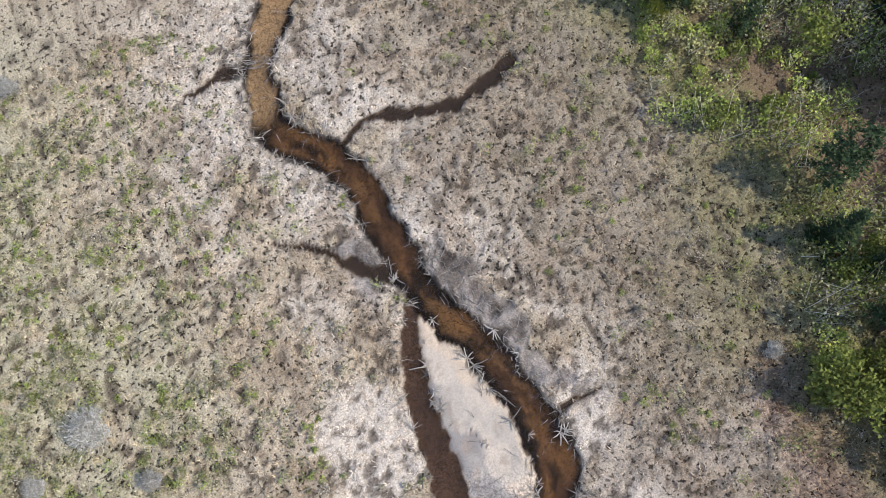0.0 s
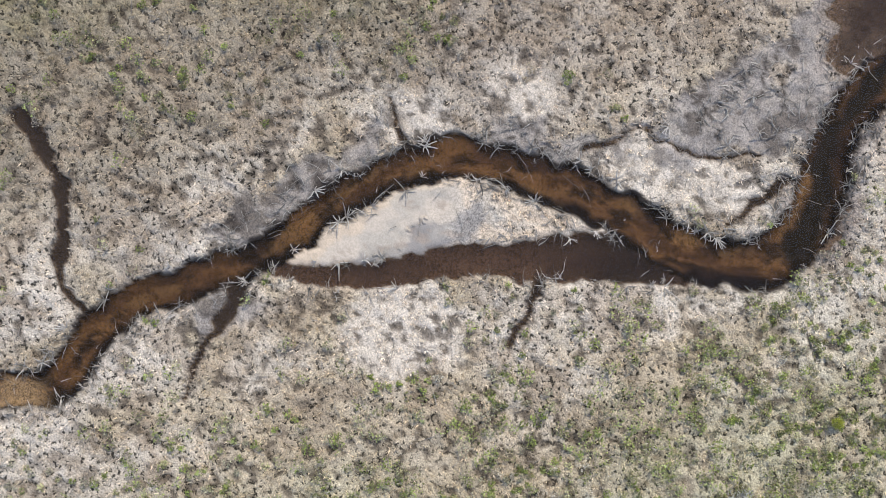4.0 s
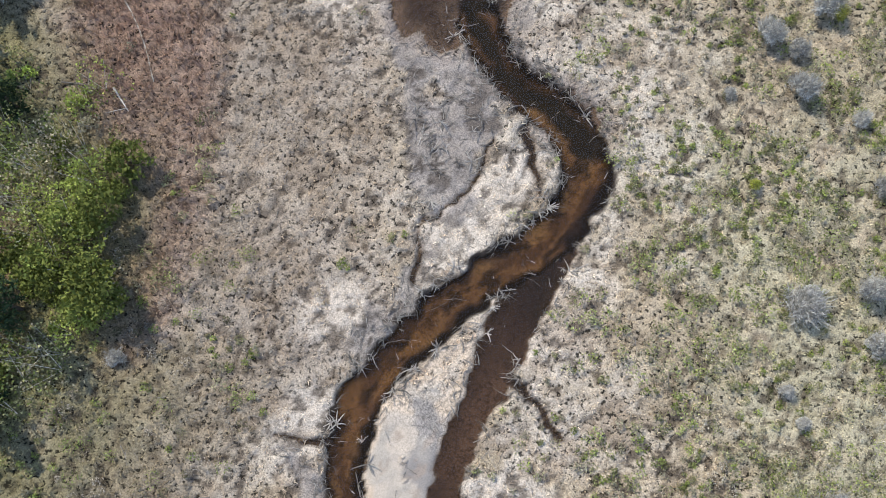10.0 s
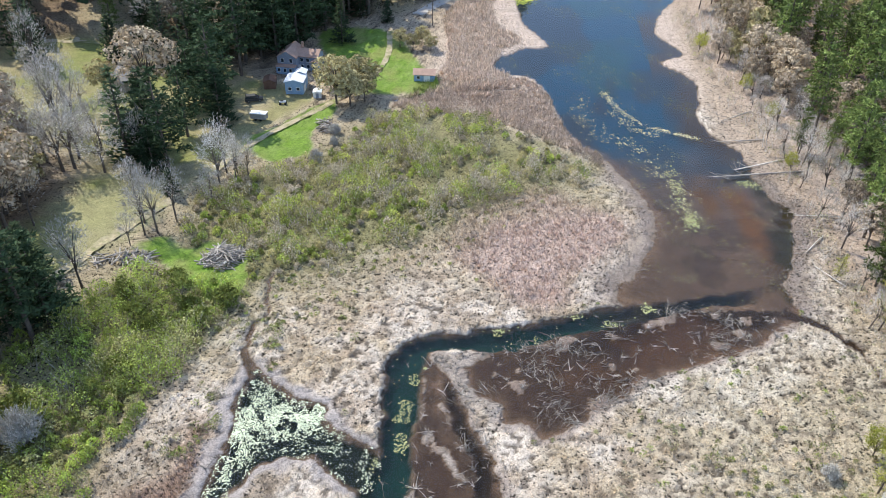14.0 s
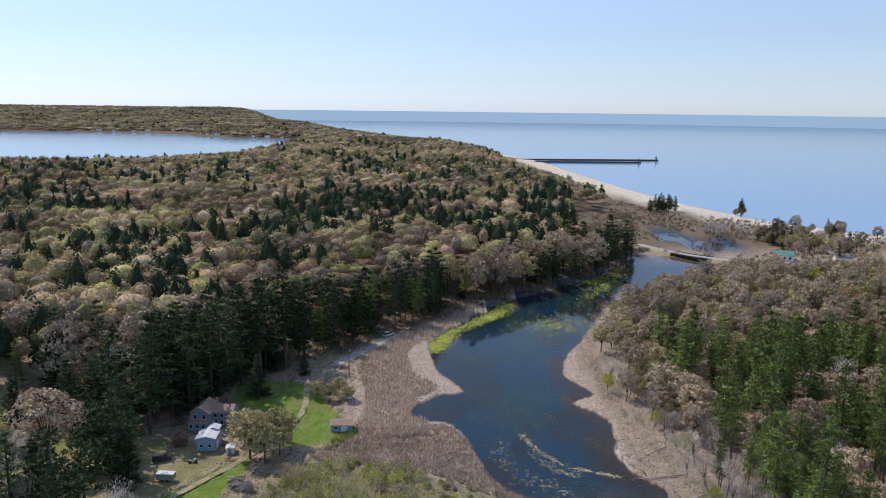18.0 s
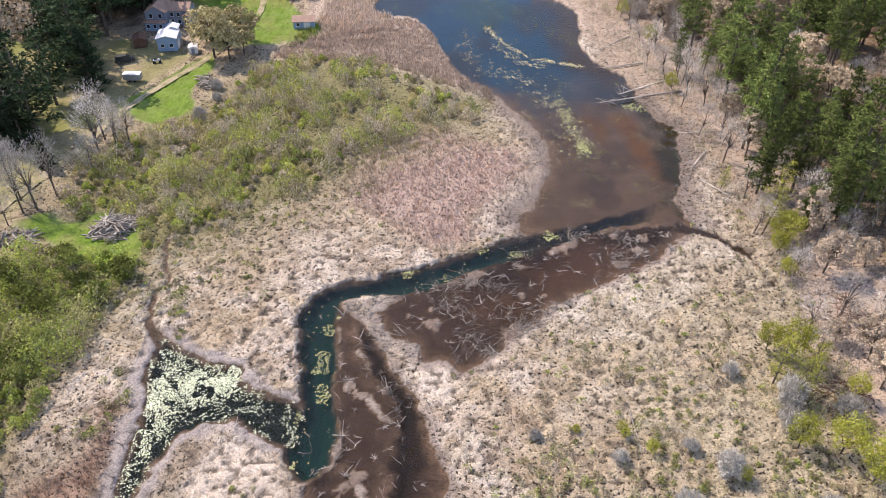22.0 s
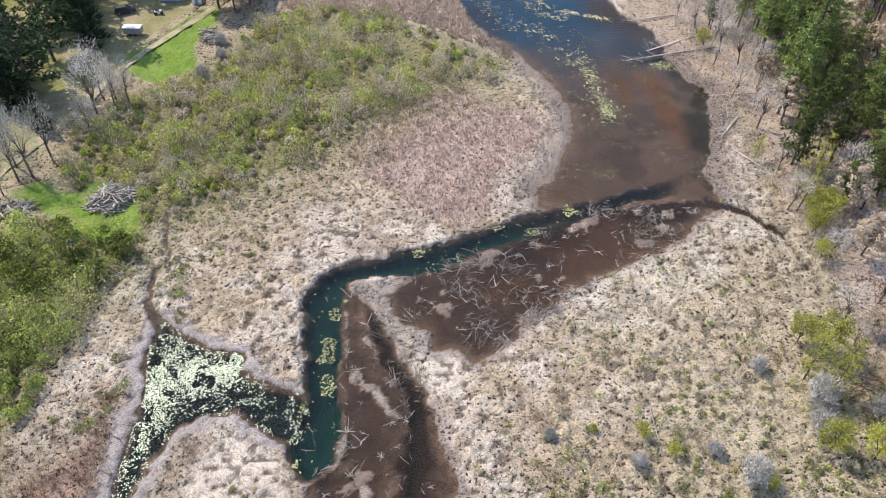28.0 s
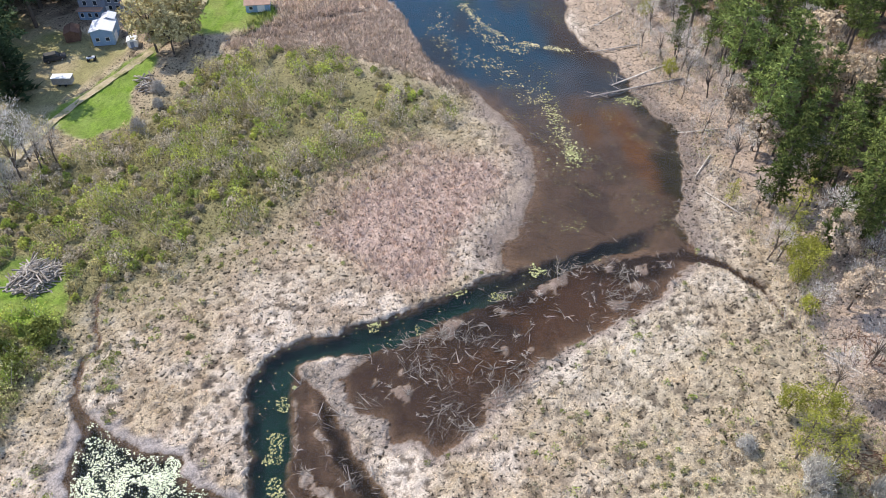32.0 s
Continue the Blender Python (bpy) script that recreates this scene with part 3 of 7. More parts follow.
def terrain(x, y, detail=True):
    """Height, colour and cover (0 bare, 1 sedge, 2 woods, 3 lawn, -1 water) at each place."""
    x, y = np.asarray(x, float), np.asarray(y, float)
    wx = x + 1.3 * (fbm(x, y, 1.3, 5) - 0.5) + 1.3 * (fbm(x, y, 3.2, 1) - 0.5) + 0.9 * (fbm(x, y, 9.0, 3) - 0.5)
    wy = y + 1.3 * (fbm(x, y, 1.3, 6) - 0.5) + 1.3 * (fbm(x, y, 3.2, 2) - 0.5) + 0.9 * (fbm(x, y, 9.0, 4) - 0.5)
    creek, dark, teal = line_sd(wx, wy, CREEK), line_sd(wx, wy, DARK), poly_sd(wx, wy, TEAL_AREA)
    bay = poly_sd(wx, wy, LILY_BAY)
    lily = np.minimum(bay, line_sd(wx, wy, LILY_UP))
    mound = np.min([poly_sd(wx, wy, m) for m in MOUNDS], 0) + 3.2 * (fbm(x, y, 2.2, 12, 4) - 0.5)
    pale = np.min([poly_sd(wx, wy, m) for m in PALE], 0)
    side = line_sd(wx, wy, SIDE)
    ditch = np.min([line_sd(wx, wy, d) for d in DITCHES], 0)
    ragged = 4.5 * (fbm(x, y, 4.5, 11, 4) - 0.5)
    mud = np.minimum(poly_sd(wx, wy, MUDFLAT), poly_sd(wx, wy, SHALLOW)) + 0.5 * ragged
    mud = np.minimum(mud, poly_sd(wx, wy, DARK_AREA))
    pond = np.minimum(poly_sd(wx, wy, POND) + ragged * smooth(190, 150, y) * 0.7, poly_sd(wx, wy, BACKPOND))
    lake = np.minimum(poly_sd(x, y, SEA, 3, 400), poly_sd(x, y, INLAND, 3, 400))
    sand = np.minimum(poly_sd(wx, wy, SANDBAR), poly_sd(wx, wy, ISLAND))
    west = np.interp(y, WEST_EDGE[:, 0], WEST_EDGE[:, 1]) - x          # positive in the western woods
    east = x - np.interp(y, EAST_EDGE[:, 0], EAST_EDGE[:, 1])
    woods = np.maximum(west, east) + 5 * (fbm(x, y, 14, 9) - 0.5)

    # heights
    rise = smooth(0, 70, west) * (2.0 + 7.0 * fbm(x, y, 120, 21)) + smooth(0, 60, east) * (1.5 + 5 * fbm(x, y, 90, 22))
    rise = rise + 4 * np.exp(-((x + 60) / 170) ** 2 - ((y - 1560) / 260) ** 2)
    rise = rise + 60 * smooth(2300, 3500, y) * smooth(-560, -1080, x) * (0.7 + 0.5 * fbm(x, y, 900, 23))
    rise = rise + 19 * np.exp(-((x + 600) / 260) ** 2 - ((y - 2750) / 500) ** 2)
    rise = rise * smooth(0, 120, lake) + 1.2 * smooth(0, 25, lake) * (y > 500)
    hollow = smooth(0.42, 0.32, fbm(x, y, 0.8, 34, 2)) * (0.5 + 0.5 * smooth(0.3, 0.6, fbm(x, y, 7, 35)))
    z = rise + 0.20 * (fbm(x, y, 1.7, 31, 2) - 0.5) * 2 + 0.16 * (fbm(x, y, 0.7, 36, 1) - 0.5) * 2 - 0.42 * hollow + 0.25 * (fbm(x, y, 14, 32) - 0.5)
    z = np.maximum(z, ZW + 0.14)
    z = np.where(sand < 0.4, np.minimum(z, -0.12 + 0.1 * fbm(x, y, 2, 33)), z)

    def cut(z, sd, bank, slope, deep):
        return np.where(sd > 90, z, np.minimum(z, ZW + np.where(sd > 0, sd * bank + 0.004 * np.clip(sd, 0, 90) ** 2, np.maximum(sd * slope, -deep))))
    z = cut(z, creek, 1.5, 0.35, 0.45)
    z = cut(z, dark, 0.5, 0.5, 0.7)
    z = cut(z, teal, 1.5, 0.8, 1.6)
    z = cut(z, lily, 0.8, 0.5, 0.9)
    z = cut(z, side, 0.9, 0.2, 0.22)
    z = cut(z, ditch, 0.5, 0.3, 0.2)
    flats = ZW - 0.10 + 0.24 * smooth(0.64, 0.80, fbm(x, y, 3.5, 41, 4))
    z = np.where(mud < 0, np.minimum(z, flats), cut(z, mud, 0.16, 0.2, 0.1))
    z = np.where(mound < 0.3, np.maximum(z, ZW + 0.16 * smooth(0.3, -0.5, mound) - 0.06 + 0.12 * fbm(x, y, 0.9, 13)), z)
    z = cut(z, pond, 0.10 + 0.15 * smooth(140, 170, y), 0.10, 1.5)
    z = cut(z, lake, 0.06 + 1.2 * smooth(30, 95, lake), 0.08, 6.0)

    # colours
    def mix(c, other, k):
        k = np.clip(k, 0, 1)[..., None]
        return c * (1 - k) + np.array(other) * k
    n3, n8, n25 = fbm(x, y, 2.6, 51), fbm(x, y, 8, 52), fbm(x, y, 26, 53)
    wet = np.min([creek, dark, teal, lily, side, mud, pond], 0)
    c = np.zeros(x.shape + (3,)) + np.array((0.43, 0.345, 0.24))
    c = mix(c, (0.515, 0.435, 0.345), smooth(0.35, 0.6, n8) * smooth(26, 4, wet))
    c = mix(c, (0.575, 0.49, 0.40), smooth(0.36, 0.58, fbm(x, y, 5, 54)) * smooth(12, 2, wet) * 0.85)
    c = mix(c, (0.34, 0.285, 0.225), smooth(0.46, 0.62, fbm(x, y, 11, 56)) * smooth(4, -14, x) * smooth(60, 30, y) * 0.7)
    c = mix(c, (0.29, 0.235, 0.17), smooth(0.30, 0.55, 0.6 * n8 + 0.4 * n25) * smooth(-9, -22, x) * smooth(76, 50, y) * 0.85)
    c = mix(c, (0.37, 0.30, 0.235), smooth(-3, -12, x) * smooth(-4, 8, y) * smooth(52, 40, y) * 0.6)
    c = mix(c, (0.30, 0.225, 0.155), smooth(0.48, 0.64, n3) * 0.55)
    c = mix(c, (0.57, 0.485, 0.395), smooth(1.5, -1.5, pale + 3 * (n3 - 0.5)) * 0.85)
    green = smooth(12, 40, x + 26 * (n25 - 0.5)) * smooth(130, 70, y) * 0.75 + smooth(-20, -42, x + 20 * (n25 - 0.5)) * smooth(70, 20, y) * 0.55
    green = green * smooth(0.30, 0.62, 0.5 * n3 + 0.5 * n8 + 0.12 * green)
    c = mix(c, (0.445, 0.41, 0.275), green * (0.85 - 0.45 * smooth(25, 50, y)) * (x > 0))
    c = mix(c, (0.215, 0.19, 0.10), np.clip(green * 1.4, 0, 0.85) * (x <= 0))
    # hollows painted dark: peat, and the shade between tussocks
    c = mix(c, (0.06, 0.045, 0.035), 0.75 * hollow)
    c = mix(c, (0.29, 0.185, 0.135), smooth(3, -3, poly_sd(wx, wy, REDREED)) * (0.55 + 0.4 * n8) * (0.75 + 0.25 * smooth(22, 40, y)))
    c = mix(c, (0.435, 0.33, 0.27), smooth(3, -3, poly_sd(wx, wy, PINKREED)))
    thick = np.min([poly_sd(wx, wy, t) for t in (THICKET, THICKET_W, THICKET_SW)], 0)
    c = mix(c, (0.285, 0.245, 0.145), 0.65 * smooth(15, 0, thick + 9 * (n8 - 0.5)) * smooth(72, 86, y))
    c = mix(c, (0.20, 0.185, 0.085), smooth(4, -4, thick + 6 * (n8 - 0.5)) * (0.65 + 0.35 * n3))
    c = mix(c, (0.44, 0.35, 0.28), smooth(1.5, -1.5, poly_sd(wx, wy, REEDS_S)) * (0.7 + 0.3 * n3))
    c = mix(c, (0.50, 0.395, 0.315), smooth(175, 200, y) * smooth(-28, -18, x) * smooth(330, 290, y))
    shore = smooth(20, 8, pond) * smooth(120, 135, y) * smooth(44, 50, x)
    c = mix(c, (0.40, 0.31, 0.23), shore)
    c = mix(c, (0.19, 0.135, 0.085), smooth(-3, 5, woods))
    c = mix(c, (0.49, 0.385, 0.305), smooth(-4, 2, east) * smooth(17, 8, east) * (0.6 + 0.4 * n3) * smooth(330, 260, y))
    c = mix(c, (0.27, 0.185, 0.13), smooth(10, 20, east) * (0.6 + 0.4 * n3) * smooth(330, 260, y) * (0.35 + 0.65 * smooth(150, 190, y)))
    lawn = np.min([poly_sd(wx, wy, p) for p in (LAWN, LAWN_N, LAWN_S)], 0)
    yard = poly_sd(wx, wy, YARD)
    c = mix(c, (0.27, 0.245, 0.115), smooth(2, -2, yard) * (0.55 + 0.45 * smooth(0.3, 0.6, n8)))
    c = mix(c, (0.19, 0.215, 0.055), smooth(1, -3, yard) * smooth(0.48, 0.64, fbm(x, y, 12, 58)) * 0.8)
    c = mix(c, (0.31, 0.285, 0.15), smooth(2, -2, poly_sd(wx, wy, MEADOW)) * (0.6 + 0.4 * n3))
    c = mix(c, (0.36, 0.30, 0.19), smooth(2, -2, np.minimum(poly_sd(wx, wy, FIELD), poly_sd(wx, wy, CLEARING))))
    c = mix(c, (0.145, 0.245, 0.026), smooth(0.6, -0.6, lawn) * (0.75 + 0.25 * n3))
    c = mix(c, (0.23, 0.25, 0.075), smooth(0.2, -1.0, lawn) * smooth(0.5, 0.66, fbm(x, y, 6, 59)) * 0.8)
    grey_mud = np.min([poly_sd(wx, wy, p) for p in GREYMUD], 0)
    muddy = smooth(1.2, -1.2, grey_mud + 1.7 * ragged + 4.5 * (n3 - 0.5))
    c = mix(c, (0.29, 0.25, 0.22), 0.9 * muddy)
    c = mix(c, (0.39, 0.335, 0.28), 0.7 * muddy * smooth(0.52, 0.66, fbm(x, y, 3.2, 79, 4)))
    c = mix(c, (0.11, 0.088, 0.072), 0.8 * muddy * smooth(0.58, 0.68, fbm(x, y, 2.4, 80, 4)))
    rim = smooth(2.6, 0.6, bay + 2.4 * (fbm(x, y, 2.2, 60) - 0.5)) * (x < -15)
    c = mix(c, (0.325, 0.288, 0.268), 0.85 * rim)
    rill = np.abs(fbm(x + 0.3 * y + 4 * fbm(x, y, 4, 66), y - 4 * fbm(x, y, 5, 67), 5.5, 62) - 0.5) + 0.4 * np.abs(fbm(wx, wy, 2.0, 63) - 0.5)
    c = mix(c, (0.075, 0.06, 0.05), smooth(0.06, 0.025, rill) * smooth(2.5, -0.5, grey_mud))
    bar = poly_sd(wx, wy, SANDBAR)
    c = mix(c, (0.56, 0.44, 0.325), smooth(0.3, -0.3, sand))
    c = mix(c, (0.53, 0.44, 0.35), smooth(-1.1, -1.5, sand + 1.4 * (n3 - 0.5)))
    c = mix(c, (0.30, 0.265, 0.235), smooth(0.25, -0.25, poly_sd(wx, wy, BARMUD)) * smooth(0.0, -0.4, sand))
    c = mix(c, (0.43, 0.375, 0.31), smooth(0.54, 0.66, fbm(x, y, 5, 61)) * smooth(-0.4, -0.9, sand) * 0.7)
    c = mix(c, (0.33, 0.25, 0.19), smooth(0.64, 0.72, fbm(x, y, 1.4, 65)) * smooth(-1.3, -1.8, sand) * 0.5)
    c = mix(c, (0.215, 0.16, 0.11), smooth(440, 470, y) * smooth(-4, 3, -west) * smooth(0, 4, lake))
    c = mix(c, (0.74, 0.64, 0.50), smooth(50, 32, lake + 14 * (fbm(x, y, 60, 64) - 0.5)) * (y > 430) * (x > 60))
    c = mix(c, (0.30, 0.245, 0.205), smooth(2.4, 0.4, mud))
    c = mix(c, (0.21, 0.155, 0.125), smooth(0.3, -0.5, mud) * smooth(0.8, 0.6, n3))
    c = mix(c, (0.23, 0.185, 0.155), smooth(6.0, 1.0, pond + 4 * (n3 - 0.5)) * smooth(165, 140, y) * smooth(-2, 8, y - 100))
    c = mix(c, (0.31, 0.26, 0.215), smooth(0.2, -0.3, mound) * (0.7 + 0.3 * n3))
    # wet rims and beds
    c = mix(c, (0.20, 0.155, 0.12), smooth(0.10, -0.10, z - ZW - 0.06) * (lake > 20))
    bed = smooth(0.02, -0.05, z - ZW)
    st, off = along(wx, wy, CREEK)
    gold = mix(np.zeros(x.shape + (3,)) + np.array((0.205, 0.115, 0.046)), (0.10, 0.056, 0.027), smooth(0.40, 0.62, fbm(st, 3.2 * off, 4.2, 71, 4)))
    gold = mix(gold, (0.27, 0.165, 0.072), 0.7 * smooth(0.56, 0.72, fbm(st, 3.6 * off, 6.0, 77, 4)))
    gold = mix(gold, (0.028, 0.019, 0.013), 0.85 * smooth(0.56, 0.65, fbm(st, 2.4 * off, 2.6, 72, 4)))
    # bed darker towards both margins, less where off is positive
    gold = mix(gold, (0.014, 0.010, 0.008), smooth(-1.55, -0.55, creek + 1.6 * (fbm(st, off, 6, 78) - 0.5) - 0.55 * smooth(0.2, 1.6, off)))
    gold = mix(gold, (0.50, 0.375, 0.245), smooth(-47, -51, y) * smooth(-0.3, -0.9, creek + 2.4 * (fbm(st, 2 * off, 4, 82) - 0.5)) * 0.8)
    # bank edge darker along the creek
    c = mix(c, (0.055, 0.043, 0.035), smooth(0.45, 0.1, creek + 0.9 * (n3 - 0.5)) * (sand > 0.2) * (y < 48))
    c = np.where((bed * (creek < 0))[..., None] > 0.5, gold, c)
    murk = mix(np.zeros(x.shape + (3,)) + np.array((0.128, 0.097, 0.080)), (0.085, 0.061, 0.049), smooth(-0.4, -3.0, mud + 3.0 * (n8 - 0.5)))
    murk = mix(murk, (0.215, 0.16, 0.13), smooth(-1.3, 0.0, mud + 1.5 * (n3 - 0.5)))
    murk = mix(murk, (0.040, 0.030, 0.024), smooth(2.6, 0.2, np.minimum(teal - 7 * smooth(2, 22, x) * n8, dark + 1.2) + 3 * (n3 - 0.5)) * (0.55 + 0.45 * smooth(70, 60, y) + 0.4 * smooth(6, 22, x)))
    murk = mix(murk, (0.165, 0.09, 0.045), smooth(0.5, 0.62, fbm(x, y, 7, 76)) * smooth(4, 10, x) * smooth(78, 86, y) * 0.3)
    c = np.where((bed * (mud < 0) * (creek > 0) * (mound > 0.1))[..., None] > 0.5, murk, c)
    c = mix(c, (0.115, 0.074, 0.055), bed * (side < 0) * (creek > 0))
    c = mix(c, (0.030, 0.023, 0.019), bed * (side < 0) * (creek > 0) * (0.25 * smooth(0.42, 0.6, n8) + 0.6 * smooth(4, 14, y)))
    c = mix(c, (0.060, 0.045, 0.037), bed * (ditch < 0) * (np.minimum(creek, side) > 0))
    c = mix(c, (0.030, 0.024, 0.018), smooth(0.0, -1.0, dark))
    # blue of the reflected sky is put into the pond bed's colour
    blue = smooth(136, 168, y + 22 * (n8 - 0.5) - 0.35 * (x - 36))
    pond_bed_and_sky = mix(np.zeros(x.shape + (3,)) + np.array((0.140, 0.107, 0.087)), (0.005, 0.072, 0.165), blue)
    pond_bed_and_sky = mix(pond_bed_and_sky, (0.012, 0.085, 0.115), blue * smooth(0.48, 0.66, fbm(x, y, 22, 74)) * 0.8)
    pond_bed_and_sky = mix(pond_bed_and_sky, (0.030, 0.030, 0.030), blue * smooth(0.52, 0.66, fbm(x, 0.5 * y, 14, 75)) * 0.6)
    # amber and dark olive: sunlit bottom and pine reflections painted into the bed
    pond_bed_and_sky = mix(pond_bed_and_sky, (0.165, 0.085, 0.020), smooth(3.8, 0.6, np.abs(x - 47.6 + 0.16 * (y - 130)) + 4 * (n3 - 0.5)) * smooth(147, 141, y) * smooth(112, 124, y) * 0.85)
    pond_bed_and_sky = mix(pond_bed_and_sky, (0.150, 0.085, 0.022), smooth(3.0, 0.4, np.abs(x - 40.2) + 3 * (n3 - 0.5)) * smooth(146, 143, y) * smooth(130, 138, y) * 0.8)
    pond_bed_and_sky = mix(pond_bed_and_sky, (0.040, 0.038, 0.012), smooth(47.5, 52.0, x - 0.10 * (y - 130) + 9 * (n8 - 0.5) + 4 * (n3 - 0.5)) * smooth(200, 165, y))
    pond_bed_and_sky = mix(pond_bed_and_sky, (0.055, 0.045, 0.038), smooth(0.55, 0.68, fbm(x, y, 6, 73)) * smooth(150, 120, y) * 0.45)
    pond_bed_and_sky = mix(pond_bed_and_sky, (0.22, 0.165, 0.130), smooth(-3.4, -0.2, pond + 1.5 * (n3 - 0.5)) * smooth(170, 140, y) * smooth(47, 42, x))
    pond_bed_and_sky = mix(pond_bed_and_sky, (0.060, 0.045, 0.026), smooth(-11, -2, pond + 6 * (n8 - 0.5)) * (x > 36) * smooth(150, 165, y) * smooth(270, 240, y))
    c = np.where((bed * (pond < 0))[..., None] > 0.5, pond_bed_and_sky, c)
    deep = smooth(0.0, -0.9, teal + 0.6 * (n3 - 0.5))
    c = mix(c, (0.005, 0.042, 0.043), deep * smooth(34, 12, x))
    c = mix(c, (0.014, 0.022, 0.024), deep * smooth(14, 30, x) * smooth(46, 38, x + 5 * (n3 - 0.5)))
    c = mix(c, (0.010, 0.022, 0.018), smooth(-0.2, -1.2, lily))
    cover = np.where(z < ZW + 0.03, -1.0, np.where(woods > 0, 2.0, 1.0))
    cover = np.where((cover == 1) & (((bar < 0.1) & (fbm(x, y, 2.0, 69) > 0.28 + 0.25 * smooth(-3, 2, y))) | ((mound < 0.2) & (mound > -0.5)) | (muddy > 0.5) | ((sand < 0.1) & (fbm(x, y, 2.6, 68) + 0.36 * smooth(8, -1, y) > 0.42 + 0.20 * (sand < -1.7))) | (wet < 0.25) | (rim > 0.55) | (y > 420) | ((pond < 2.6 + 7 * (n3 - 0.5)) & (y > 104) & (y < 168) & (x < 40))), 0.0, cover)
    cover = np.where((cover > 0) & ((lawn < 0) | (yard < 0)), 3.0, cover)
    return z, c, cover


def spaced(lo, hi, step, grow):
    """Even steps from lo to hi, then ever longer ones out to the horizon."""
    mid = list(np.arange(lo, hi + step / 2, step))
    out, s, v = [], step, hi
    while v < 4980:
        s *= grow
        v += s
        out.append(min(v, 4990))
    back, s, v = [], step, lo
    while v > -4980:
        s *= grow
        v -= s
        back.append(max(v, -4990))
    return np.array(back[::-1] + mid + out)


def sheet(name, xs, ys, z, c, material):
    nx, ny = len(xs), len(ys)
    gx, gy = np.meshgrid(xs, ys)
    me = bpy.data.meshes.new(name)
    co = np.stack([gx, gy, z], -1).reshape(-1, 3)
    i = (np.arange(ny - 1)[:, None] * nx + np.arange(nx - 1)[None]).ravel()
    quads = np.stack([i, i + 1, i + nx + 1, i + nx], -1)
    fill(me, co, quads)
    if c is not None:
        paint(me, c.reshape(-1, 3))
    me.polygons.foreach_set("use_smooth", np.ones(len(quads), bool))
    me.materials.append(material)
    return new(name, me)


def fill(me, co, faces):
    faces = np.asarray(faces)
    n, k = faces.shape
    me.vertices.add(len(co))
    me.vertices.foreach_set("co", np.asarray(co, np.float32).ravel())
    me.loops.add(n * k)
    me.loops.foreach_set("vertex_index", faces.astype(np.int32).ravel())
    me.polygons.add(n)
    me.polygons.foreach_set("loop_start", np.arange(0, n * k, k, dtype=np.int32))
    me.update(calc_edges=True)
    me.validate()


def paint(me, rgb):
    a = me.color_attributes.new("tint", "FLOAT_COLOR", "POINT")
    a.data.foreach_set("color", np.hstack([rgb, np.ones((len(rgb), 1))]).astype(np.float32).ravel())


XS = spaced(-50, 54, 0.35, 1.1)
YS = spaced(-63, 108, 0.35, 1.1)
YS = np.concatenate([YS[YS <= 108], np.arange(108.5, 160, 0.8), np.arange(160, 300, 1.7), YS[YS > 301]])
gx, gy = np.meshgrid(XS, YS)
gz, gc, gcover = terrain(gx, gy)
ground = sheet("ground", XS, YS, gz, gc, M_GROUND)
shag = ground.data.attributes.new("shag", "FLOAT", "POINT")
smoothed = np.min([poly_sd(gx, gy, q) for q in PALE], 0)
shaggy = 1.0 - 0.62 * smooth(1.5, -1.0, smoothed) - 0.25 * smooth(0.5, 0.7, fbm(gx, gy, 9, 57))
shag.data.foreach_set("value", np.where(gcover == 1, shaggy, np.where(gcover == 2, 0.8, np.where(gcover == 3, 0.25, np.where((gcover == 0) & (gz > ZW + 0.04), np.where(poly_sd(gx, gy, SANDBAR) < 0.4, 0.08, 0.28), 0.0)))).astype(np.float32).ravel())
bare_sand = ground.data.attributes.new("sand", "FLOAT", "POINT")
bare_sand.data.foreach_set("value", (smooth(0.3, -0.1, poly_sd(gx, gy, SANDBAR)) * smooth(1.0, -2.5, gy + 5 * (fbm(gx, gy, 2.5, 116) - 0.5)) * (gz > ZW + 0.02) * 0.85).astype(np.float32).ravel())
tagged(ground, "dry sedge marsh, mud and woodland floor of the valley", "ground", kind="structure")

# water
WXS, WYS = np.linspace(-90, 230, 33), np.linspace(-130, 570, 71)
tagged(sheet("water", WXS, WYS, np.full((71, 33), ZW), None, M_CREEK), "clear brown creek and dark still pond water", "water", kind="structure")
far_y = np.concatenate([np.linspace(560, 1500, 20), np.linspace(1600, 4990, 35)])
tagged(sheet("lake_water", np.linspace(-4990, 4990, 60), far_y, np.full((len(far_y), 60), ZW - 0.05), None, M_LAKE), "calm pale blue open lake", "lake", kind="structure")
tagged(sheet("lake_water_east", np.linspace(240, 4990, 20), np.linspace(-1200, 560, 12), np.full((12, 20), ZW - 0.06), None, M_LAKE), "calm blue lake along the shore", "lake", kind="structure")
# glowing upright band for the lake past the sheet's end, to the true horizon
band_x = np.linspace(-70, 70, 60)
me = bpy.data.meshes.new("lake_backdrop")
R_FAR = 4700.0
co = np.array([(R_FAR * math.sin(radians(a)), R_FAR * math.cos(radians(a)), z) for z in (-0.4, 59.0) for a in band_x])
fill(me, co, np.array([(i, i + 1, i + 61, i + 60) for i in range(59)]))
M_LAKEGLOW, _t, _p = nodes_of("far_lake_glow")
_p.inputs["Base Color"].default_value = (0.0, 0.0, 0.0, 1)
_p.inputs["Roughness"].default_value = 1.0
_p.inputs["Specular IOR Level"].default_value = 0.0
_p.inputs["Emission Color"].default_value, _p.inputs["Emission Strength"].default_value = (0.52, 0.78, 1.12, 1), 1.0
me.materials.append(M_LAKEGLOW)
